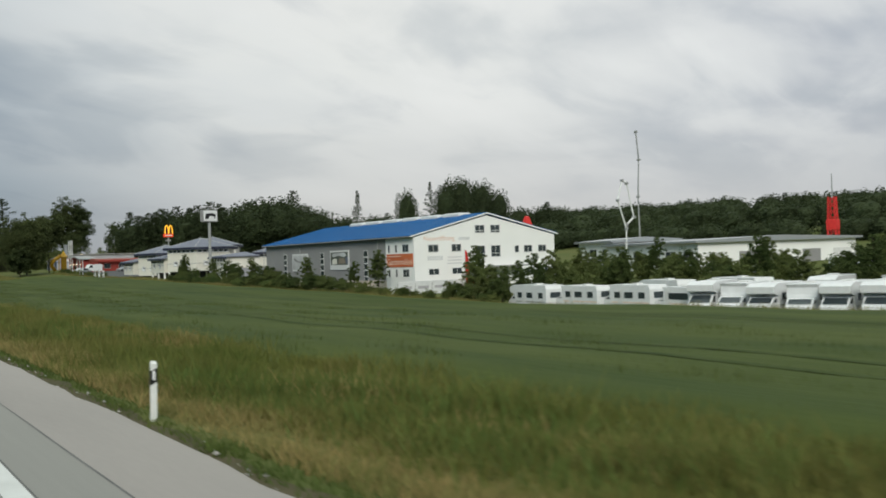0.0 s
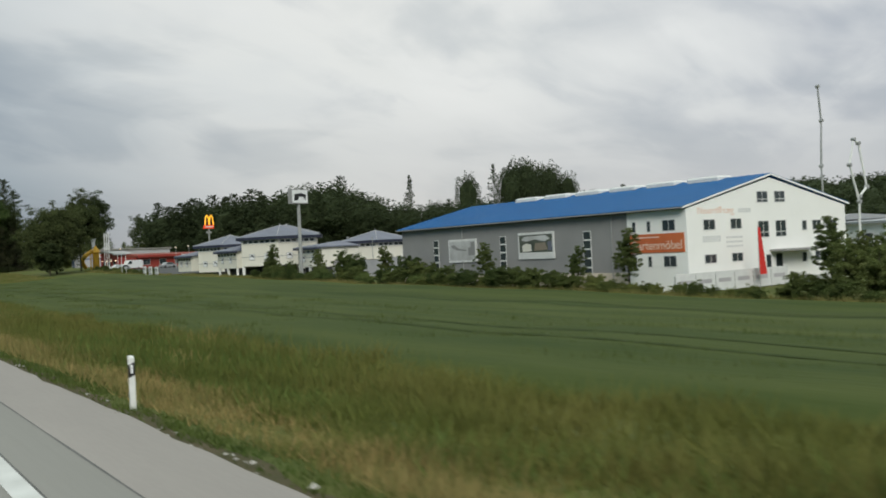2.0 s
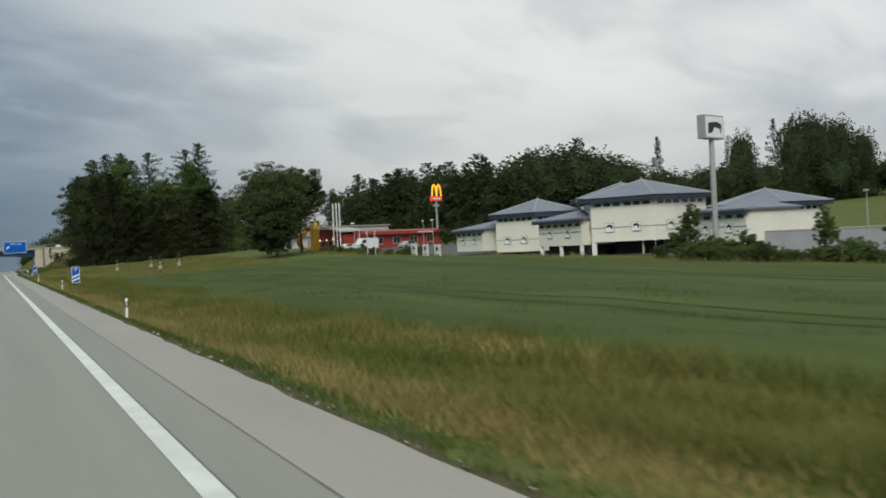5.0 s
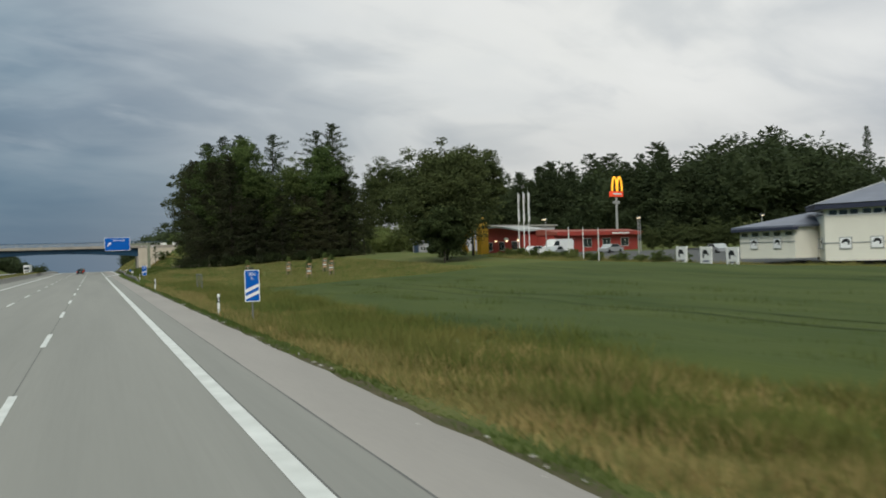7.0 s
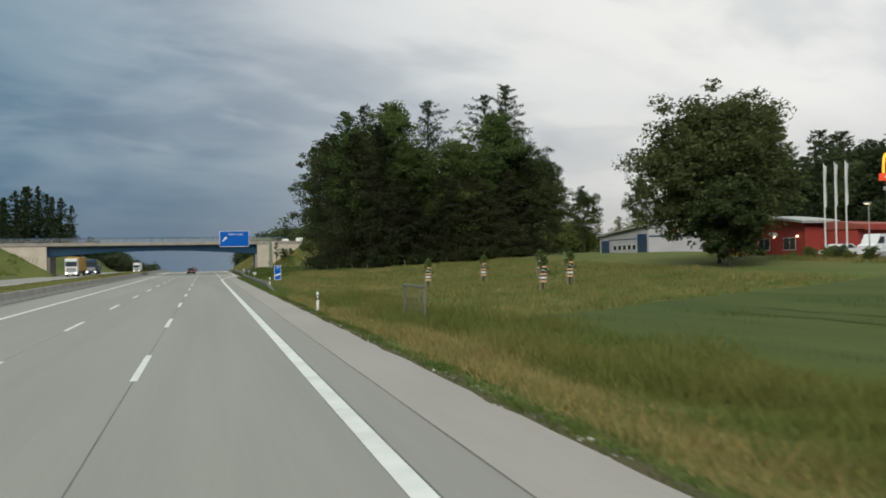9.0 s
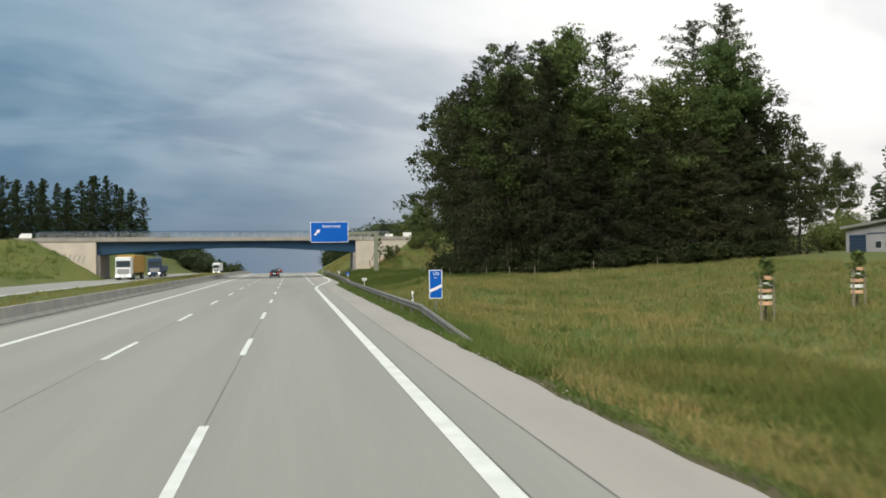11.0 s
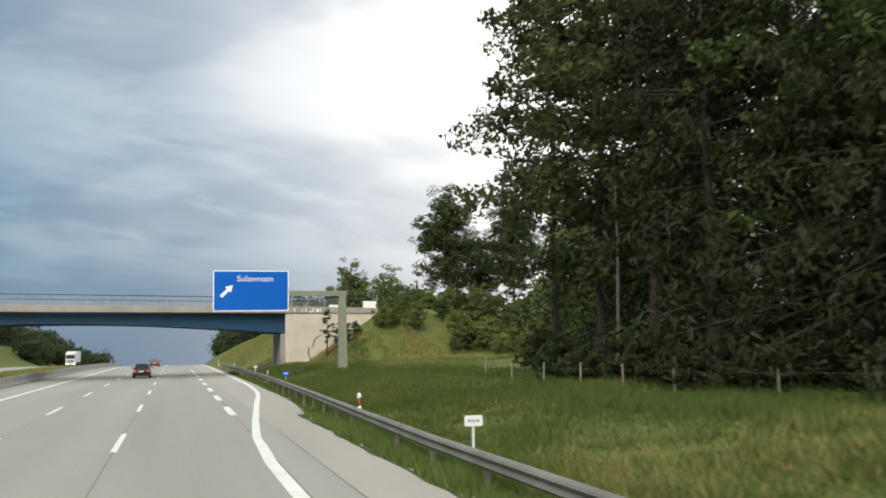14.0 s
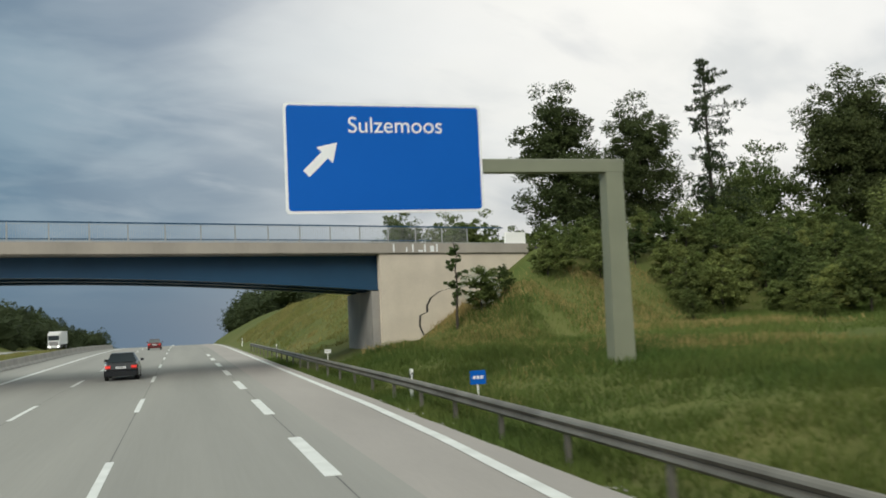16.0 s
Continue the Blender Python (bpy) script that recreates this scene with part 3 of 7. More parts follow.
for side in (0, 1):
    f = (lambda x: x) if side == 0 else (lambda x: -SPAN - x)
    base = -0.6 if side == 0 else 0.6
    d = (lambda x, y: f(x) + 0.296 * y)
    wall = Geo().prism([(d(0.0, 0.25), 0.25), (d(1.2, 0.25), 0.25), (d(1.2, DECK_W - 0.25), DECK_W - 0.25), (d(0.0, DECK_W - 0.25), DECK_W - 0.25)], base, 6.715)
    part("abutment", wall, CONCRETE, bridge, "pale concrete abutment with streaks")
    part("bearing_shelf", Geo().prism([(d(-0.55, 0.5), 0.5), (d(-0.003, 0.5), 0.5), (d(-0.003, DECK_W - 0.5), DECK_W - 0.5), (d(-0.55, DECK_W - 0.5), DECK_W - 0.5)], base, 4.45), CONCRETE_DARK, bridge)
    for s0 in (0.0, DECK_W - 0.3):
        wing = Geo().slab([(d(0.0, s0), base), (d(0.0, s0), 6.71), (f(11.5), 6.71), (f(11.5), 6.2), (d(2.5, s0), base)], "y", s0 + 0.003, s0 + 0.247)
        part("wing_wall", wing, CONCRETE, bridge)
    for s0 in (0.02, DECK_W - 0.22):
        part("end_block", Geo().bbox(*sorted((f(9.8), f(11.5))), s0, s0 + 0.2, DECK_Z + 0.06, DECK_Z + 0.85), WHITE, bridge, "white painted end block")
# railing with posts, a blue-grey handrail and mesh panels
RP = Geo().box(-0.03, 0.03, -0.03, 0.03, 0, 1.1).mesh("railing_post", GREYMETAL)
xs_ = [v for k in range(16) for v in (0.06 + k * 0.12, 0.075 + k * 0.12)]
zs_ = [0.13, 0.15, 1.03, 1.05]
cells = {(c, r) for c in range(31) for r in (0, 2)} | {(c, 1) for c in range(0, 31, 2)}
BARM = Geo()
BARM.v = [(x, d, z) for d in (-0.008, 0.008) for z in zs_ for x in xs_]
pid = lambda c, r, s: s * 128 + r * 32 + c
for c, r in sorted(cells):
    for s in (0, 1):
        BARM.f.append((pid(c, r, s), pid(c + 1, r, s), pid(c + 1, r + 1, s), pid(c, r + 1, s)))
    for dc, dr, a, b in ((-1, 0, (c, r), (c, r + 1)), (1, 0, (c + 1, r), (c + 1, r + 1)), (0, -1, (c, r), (c + 1, r)), (0, 1, (c, r + 1), (c + 1, r + 1))):
        if (c + dc, r + dr) not in cells:
            BARM.f.append((pid(*a, 0), pid(*b, 0), pid(*b, 1), pid(*a, 1)))
BARM = BARM.mesh("railing_panel", GREYMETAL)
for s0 in (0.08, DECK_W - 0.08):
    part("handrail", Geo().box(-SPAN - 9, 9.6, s0 - 0.04, s0 + 0.04, DECK_Z + 1.1, DECK_Z + 1.18), STEEL_BLUE, bridge, "blue painted handrail")
    part("bottom_rail", Geo().box(-SPAN - 9, 9.6, s0 - 0.02, s0 + 0.02, DECK_Z + 0.1, DECK_Z + 0.14), GREYMETAL, bridge)
    for k in range(32):
        part("railing_post", RP, GREYMETAL, bridge, at=pose(-SPAN - 8.8 + 2.0 * k, s0, DECK_Z))
        if k < 31:
            part("railing_panel", BARM, GREYMETAL, bridge, at=pose(-SPAN - 8.8 + 2.0 * k, s0, DECK_Z))
# the painted curve on the near wing wall
scr = Geo()
pts = [(3.0, 1.5), (2.7, 2.1), (2.75, 2.8), (3.3, 3.0), (3.3, 3.4), (3.6, 3.9), (4.3, 4.3), (5.4, 4.55)]
for (a, za), (b, zb) in zip(pts[:-1], pts[1:]):
    scr.add([(a - 0.07, -0.005, za), (a + 0.07, -0.005, za), (b + 0.07, -0.005, zb), (b - 0.07, -0.005, zb)], [(0, 1, 2, 3)])
part("painted_mark", scr, BLACK, bridge, "black sprayed curve")
dk_marks = Geo()
for k, (w, h) in enumerate(((0.12, 0.5), (0.10, 0.3), (0.12, 0.5), (0.35, 0.12), (0.12, 0.5), (0.30, 0.4), (0.12, 0.5))):
    a = 0.9 + 0.45 * k + 0.5 * (k > 0)
    dk_marks.box(a, a + w, -0.126, -0.122, 6.86, 6.86 + h)
part("painted_mark", dk_marks, SIGNWHITE, bridge, "white illegible strokes on the deck edge")
scl = Geo()
for k in range(9):
    a = -SPAN - 2.2 - k * 0.75
    scl.add([(a, -0.005, 3.2 + 0.12 * k), (a + 0.15, -0.005, 3.2 + 0.12 * k), (a + 0.6, -0.005, 4.4 + 0.1 * k), (a + 0.45, -0.005, 4.4 + 0.1 * k)], [(0, 1, 2, 3)])
part("painted_mark", scl, GREYWALL, bridge)
cr = Geo().box(10.5, 140, 0.2, DECK_W - 0.2, DECK_Z - 0.3, DECK_Z - 0.02)
cr.box(-SPAN - 120, -SPAN - 11, 0.2, DECK_W - 0.2, DECK_Z - 0.3, DECK_Z - 0.02)
cross = structure("crossing_road", cr, ASPHALT, "asphalt road carried over the motorway", "road")
cross.matrix_basis = pose(BR_O[0], BR_O[1], 0, 0, 0, 16.5)

# ---- the overhead sign ----


def text_geo(body, size, x, y, material, name, parent, label="", centre=True):
    cu = bpy.data.curves.new(name, "FONT")
    cu.body, cu.size, cu.extrude = body, size, 0.004
    cu.align_x = "CENTER" if centre else "LEFT"
    cu.align_y = "CENTER"
    tmp = bpy.data.objects.new("tmp_text", cu)
    me = bpy.data.meshes.new_from_object(tmp)
    bpy.data.objects.remove(tmp)
    me.materials.clear()
    me.materials.append(material)
    ob = new(name, me)
    ob.parent = parent
    ob.matrix_basis = Matrix.Translation((x, -0.012, y)) @ pose(0, 0, 0, 90, 0, 0)
    if label:
        ob["label"] = label
    return ob


def wall_text(body, size, m, material, name, parent, label=""):
    """Letters laid on a wall by a matrix."""
    ob = text_geo(body, size, 0, 0, material, name, parent, label)
    ob.matrix_basis = m
    return ob


def rounded(w, h, r, z0=0.0, n=4):
    pts = []
    for cx, cz, a0 in ((w / 2 - r, h / 2 - r, 0), (-w / 2 + r, h / 2 - r, 90), (-w / 2 + r, -h / 2 + r, 180), (w / 2 - r, -h / 2 + r, 270)):
        pts += [(cx + r * math.cos(radians(a0 + 90 * i / n)), z0 + cz + r * math.sin(radians(a0 + 90 * i / n))) for i in range(n + 1)]
    return pts


SX0, SX1, SZ0, SZ1, SY = 2.75, 8.62, 5.75, 8.95, 421.9
gantry = thing("exit_sign", (SX0 + SX1) / 2, SY, 0, 0, "blue motorway exit sign on a grey-green cantilever post", "road sign")
cxs, czs = (SX0 + SX1) / 2, (SZ0 + SZ1) / 2
sw, sh = SX1 - SX0, SZ1 - SZ0
part("border", Geo().slab(rounded(sw, sh, 0.12, czs), "y", 0.0, 0.06), SIGNWHITE, gantry, "white border")
face = part("panel", Geo().slab(rounded(sw - 0.16, sh - 0.16, 0.10, czs), "y", -0.006, 0.0), SIGNBLUE, gantry, "blue reflective panel")
text_geo("Sulzemoos", 0.66, 0.32, SZ1 - 0.66, SIGNWHITE, "lettering", gantry, "white lettering")
ar = Geo()
ar.add([(-2.42, -0.012, 6.98), (-2.24, -0.012, 6.80), (-1.70, -0.012, 7.34), (-1.88, -0.012, 7.52)], [(0, 1, 2, 3)])
ar.add([(-1.42, -0.012, 7.80), (-2.02, -0.012, 7.66), (-1.86, -0.012, 7.50), (-1.72, -0.012, 7.36), (-1.56, -0.012, 7.20)], [(0, 1, 2, 3, 4)])
part("arrow", ar, SIGNWHITE, gantry, "white slanting arrow")
part("arm", Geo().bbox(-2.6, 13.3 - cxs, 0.08, 0.5, 6.95, 7.35), GREEN_STEEL, gantry, "grey-green box beam")
px = 12.95 - cxs
post = Geo()
post.add([(px - 0.36, 0.02, 0.3), (px + 0.36, 0.02, 0.3), (px + 0.36, 0.6, 0.3), (px - 0.36, 0.6, 0.3), (px - 0.28, 0.05, 6.94), (px + 0.28, 0.05, 6.94), (px + 0.28, 0.55, 6.94), (px - 0.28, 0.55, 6.94)],
         [(0, 1, 2, 3), (4, 5, 6, 7), (0, 1, 5, 4), (1, 2, 6, 5), (2, 3, 7, 6), (3, 0, 4, 7)])
part("post", post, GREEN_STEEL, gantry)
part("base_plate", Geo().bbox(px - 0.6, px + 0.6, -0.25, 0.85, ground_at(12.95, SY) - 0.3, 0.38), CONCRETE_DARK, gantry)
for dx in (-2.2, 0.0, 2.2):
    part("bracket", Geo().box(dx - 0.05, dx + 0.05, 0.06, 0.14, SZ0 + 0.2, SZ1 - 0.2), GREYMETAL, gantry)

# ---- delineator posts ----


def delineator(glass=SIGNWHITE, foot=-0.4, label="white plastic roadside post with a black slanted band"):
    ob = thing("delineator_post", 0, 0, 0, 0, label, "road post", "delineator posts along the verge")
    prof = [(-0.06, -0.05), (0.06, -0.05), (0.045, 0.05), (-0.045, 0.05)]
    g = Geo().prism(prof, foot, 0.96)
    g.add([(-0.06, -0.05, 0.96), (0.06, -0.05, 0.96), (0.045, 0.05, 0.96), (-0.045, 0.05, 0.96), (-0.05, -0.02, 1.02), (0.05, 0.0, 1.0)], [(0, 1, 5, 4), (1, 2, 5), (2, 3, 4, 5), (3, 0, 4)])
    part("body", g, POSTWHITE, ob)
    if foot < 0:
        part("foot_pad", Geo().bbox(-0.11, 0.11, -0.11, 0.11, -0.6, -0.14, 0.02), CONCRETE_DARK, ob, "concrete foot")
    b = Geo().add([(-0.064, -0.054, 0.56), (0.064, -0.054, 0.62), (0.049, 0.054, 0.62), (-0.049, 0.054, 0.56), (-0.064, -0.054, 0.82), (0.064, -0.054, 0.88), (0.049, 0.054, 0.88), (-0.049, 0.054, 0.82)],
                  [(0, 1, 2, 3), (4, 5, 6, 7), (0, 1, 5, 4), (1, 2, 6, 5), (2, 3, 7, 6), (3, 0, 4, 7)])
    part("band", b, BLACK, ob, "black band")
    part("reflector", Geo().slab(rounded(0.05, 0.18, 0.02, 0.74), "y", -0.066, -0.056), glass, ob)
    return ob


rp = delineator(ORANGEGLASS, 0.32, "short white post with an orange reflector on the crash barrier")
rp.matrix_basis = pose(5.90, 378.2, 0.2, 0, 0, 3)
proto = delineator()
POSTS = [(5.35, 36.15), (5.3, 83.2), (5.2, 129.0), (5.55, 178.7), (5.72, 227.1), (5.62, 276.3), (6.45, 327.0), (7.45, 427.4), (7.7, 477.0), (7.8, 526.0)]
for i, (x, y) in enumerate(POSTS):
    m = pose(x, y, (0.0, 0.0, -0.1, -0.23)[i] if i < 4 else max(ground_at(x, y), -0.1) + 0.02, random.uniform(-2, 2), random.uniform(-2, 2), random.uniform(-6, 6))
    if i == 0:
        proto.matrix_basis = m
    else:
        copy_thing(proto, m)

# ---- exit distance beacons ----


def beacon(x, y, zb, zt, bars, dist, head=False):
    ob = thing("distance_beacon", x, y, 0, 0, f"blue exit beacon with {bars} white stripe{'s' if bars > 1 else ''}" + (" and a number on top" if head else " and a white rim"), "road sign", "exit distance beacons")
    w = 0.66
    z1 = zb + 1.42
    part("rim", Geo().slab(rounded(w, 1.42, 0.05, zb + 0.71), "y", 0, 0.03), SIGNWHITE, ob, "white rim")
    part("panel", Geo().slab(rounded(w - 0.07, 1.35, 0.04, zb + 0.71), "y", -0.004, 0.0), SIGNBLUE, ob)
    for k in range(bars):
        zc = zb + 0.10 + 0.30 * k + (0.20 if bars == 1 else 0.0)
        part("stripe", Geo().add([(-0.295, -0.008, zc), (0.295, -0.008, zc + 0.26), (0.295, -0.008, zc + 0.41), (-0.295, -0.008, zc + 0.15)], [(0, 1, 2, 3)]), SIGNWHITE, ob, "white slanting stripe")
    text_geo(dist, 0.22, 0, z1 - 0.20, SIGNWHITE, "lettering", ob)
    text_geo("m", 0.16, 0, z1 - 0.38, SIGNWHITE, "lettering", ob)
    if head:
        part("number_rim", Geo().slab(rounded(w, 0.66, 0.05, z1 + 0.36), "y", 0, 0.03), SIGNWHITE, ob)
        part("number_panel", Geo().slab(rounded(w - 0.06, 0.60, 0.04, z1 + 0.36), "y", -0.004, 0.0), SIGNBLUE, ob)
        ring = Geo()
        for i in range(20):
            a, b = 2 * math.pi * i / 20, 2 * math.pi * (i + 1) / 20
            ring.add([(r * math.cos(q), -0.008, z1 + 0.36 + r * math.sin(q)) for r, q in ((0.27, a), (0.27, b), (0.235, b), (0.235, a))], [(0, 1, 2, 3)])
        part("ring", ring, SIGNWHITE, ob)
        text_geo("77", 0.36, 0, z1 + 0.36, SIGNWHITE, "number", ob)
    part("pole", Geo().cyl((0, 0.06, -0.9), (0, 0.06, zt), 0.038), DARKSTEEL, ob)
    part("solar_lamp", Geo().bbox(-0.09, 0.09, 0.0, 0.12, zt, zt + 0.08, 0.01), BLACK, ob)


beacon(6.5, 126.0, 0.76, 2.85, 3, "300", True)
beacon(6.56, 221.6, 0.72, 2.15, 2, "200")
beacon(6.82, 320.5, 0.76, 2.2, 1, "100")

# ---- crash barrier ----
rail = thing("crash_barrier", 0, 0, 0, 0, "galvanised steel crash barrier beside the exit lane", "barrier")


def rail_x(y):
    return float(np.interp(y, (320, 345, 368, 378, 391, 408, 425, 470), (5.45, 5.52, 5.60, 5.84, 6.22, 6.58, 6.9, 7.1)))


def rail_z(y):
    return float(np.interp(y, (300, 316, 388, 405), (-0.45, 0.39, 0.39, 0.41)))


# the last point is an added lip that catches light as a pale edge
WPROF = [(0.0, 0.0), (0.05, 0.03), (0.085, 0.07), (0.05, 0.115), (0.0, 0.155), (0.05, 0.195), (0.085, 0.24), (0.05, 0.28), (0.0, 0.31), (-0.05, 0.318)]
yk = 300.0
while yk < 500:
    ya, yb = yk, yk + 4.0
    g = Geo()
    for (a, za), (b, zb) in zip(WPROF[:-1], WPROF[1:]):
        g.quad((rail_x(ya) - a, ya, rail_z(ya) + za), (rail_x(yb) - a, yb, rail_z(yb) + za), (rail_x(yb) - b, yb, rail_z(yb) + zb), (rail_x(ya) - b, ya, rail_z(ya) + zb))
    part("rail", g, GALV, rail)
    if yk >= 312:
        zg = rail_z(yb) + 0.28
        part("post", Geo().box(rail_x(yb) + 0.02, rail_x(yb) + 0.12, yb - 0.05, yb + 0.05, -0.6, zg), GALV, rail)
        part("spacer", Geo().box(rail_x(yb) - 0.01, rail_x(yb) + 0.019, yb - 0.08, yb + 0.08, zg - 0.25, zg), GALV, rail)
    yk += 4.0

# ---- small signs ----


def plate(name, x, y, zt, w, h, material, label, band=None):
    ob = thing(name, x, y, 0, 0, label, "road sign")
    g = ground_at(x, y)
    part("pole", Geo().cyl((0, 0.03, g - 0.3), (0, 0.03, zt), 0.03), POSTWHITE, ob)
    part("plate", Geo().slab(rounded(w, h, 0.03, zt - h / 2), "y", -0.02, 0.0), material, ob)
    for k in range(3):
        part("bar", Geo().box(-w * 0.32 + k * w * 0.24, -w * 0.32 + k * w * 0.24 + w * 0.16, -0.026, -0.021, zt - h * 0.62, zt - h * 0.38), band, ob, "illegible marking")


plate("kilometre_plate", 6.98, 368.95, 1.02, 0.46, 0.26, POSTWHITE, "small white plate on a thin pole behind the crash barrier", GREYWALL)
plate("kilometre_plate", 8.5, 423.0, 1.0, 0.5, 0.42, SIGNBLUE, "small blue plate on a thin pole in the grass", SIGNWHITE)
plate("kilometre_plate", 8.68, 454.6, 0.95, 0.4, 0.25, POSTWHITE, "small white plate on a pole beside the bridge", GREYWALL)
frm = thing("steel_frame", 9.05, 268.0, 0, 0, "low grey steel frame with wire mesh in the grass", "fence")
gz = ground_at(9, 268)
for y in (-2.1, 2.1):
    part("post", Geo().box(-0.04, 0.04, y - 0.04, y + 0.04, gz - 0.3, 1.32), DARKSTEEL, frm)
part("top_rail", Geo().box(-0.05, 0.05, -2.16, 2.16, 1.32, 1.40), DARKSTEEL, frm)
part("bottom_rail", Geo().box(-0.03, 0.03, -2.04, 2.04, gz + 0.15, gz + 0.19), DARKSTEEL, frm)
wires = Geo()
for i in range(14):
    y = -2.04 + 4.08 * i / 13
    wires.box(-0.004, 0.004, y - 0.004, y + 0.004, gz + 0.19, 1.32)
for i in range(5):
    z = gz + 0.35 + i * 0.27
    wires.box(-0.010, -0.005, -2.04, 2.04, z, z + 0.006)
part("wire_mesh", wires, DARKSTEEL, frm)

# ---- the crop field ----


def field_end(x):
    return 268 + 0.75 * (x - 14) - 0.010 * (x - 14) ** 2


fx = np.arange(13.0, 57.1, 1.0)
fv = np.linspace(0, 1, 130)
X, V = np.meshgrid(fx, fv)
Y = -80 + V * (field_end(X) + 80)
Z = land(X, Y) + 0.34 * smooth(np.minimum(np.minimum(X - 12.9, 57.2 - X), field_end(X) - Y), 0, 0.9) + 0.02
ii = np.arange(len(fv) - 1)[:, None] * len(fx) + np.arange(len(fx) - 1)[None]
fme = raw_mesh("field", np.stack([X, Y, Z], -1).reshape(-1, 3), np.stack([ii, ii + 1, ii + len(fx) + 1, ii + len(fx)], -1).reshape(-1, 4), CROP)
fme.shade_smooth()
field = structure("field", fme, CROP, "field of knee-high green crop", "field")
for x0 in (19.9, 22.2, 40.4, 42.7):
    ys = np.arange(-80, field_end(x0) - 6, 3.0)
    xs = x0 + 0.012 * (ys - 70) + 0.25 * np.sin(ys / 17)
    v = np.concatenate([np.stack([xs + d, ys, land(xs + d, ys) + 0.375], -1) for d in (-0.22, 0.22)])
    i = np.arange(len(ys) - 1)
    part("tramline", raw_mesh("tramline", v, np.stack([i, len(ys) + i, len(ys) + i + 1, i + 1], -1), TRACK), TRACK, field, "dark tractor track")

# ---- plants ----
RNG = np.random.default_rng(7)


def leaf_blades(centres, size, rng, flat=0.0, droop=0.0, slim=0.62):
    """Leaves as small pointed blades with random turns, sizes given one by one."""
    n = len(centres)
    a = rng.normal(size=(n, 3))
    a[:, 2] *= 1 - flat
    a /= np.linalg.norm(a, axis=1)[:, None]
    b = np.cross(a, rng.normal(size=(n, 3)))
    b /= np.linalg.norm(b, axis=1)[:, None]
    if droop:
        a[:, 2] -= droop
    s = size[:, None]
    v = np.stack([centres - a * s * 0.9 - b * s * slim, centres - a * s * 0.7 + b * s * slim, centres + a * s], 1).reshape(-1, 3)
    return v, np.arange(3 * n).reshape(n, 3)


def limbs(g, rng, height, spread, start, count, r0, lean=0.0):
    """A tapered trunk with limbs; returns the ends of the limbs."""
    p, ends = Vector((0, 0, -0.4)), []
    segs = 6
    r = r0
    for i in range(segs):
        q = Vector((rng.normal() * 0.03 * height * (i > 0) * 0.4 + lean * (i + 1) / segs, rng.normal() * 0.012 * height * (i > 0), height * 0.9 * (i + 1) / segs))
        g.cyl(p, q, r, r * 0.8, 7)
        p, r = q, r * 0.8
    for k in range(count):
        u = start + (0.92 - start) * (k + rng.random()) / count
        az = rng.random() * 2 * math.pi
        l = spread * (0.55 + 0.5 * rng.random()) * (1.0 - 0.45 * max(0, u - 0.5) * 2)
        a = Vector((lean * u, 0, height * 0.9 * u))
        mid = a + Vector((math.cos(az) * l * 0.5, math.sin(az) * l * 0.5, l * 0.22))
        b = a + Vector((math.cos(az) * l, math.sin(az) * l, l * (0.25 + 0.4 * rng.random())))
        rr = r0 * 0.32 * (1.1 - u)
        g.cyl(a, mid, rr, rr * 0.7, 5)
        g.cyl(mid, b, rr * 0.7, rr * 0.3, 5)
        ends += [mid, b]
    return ends


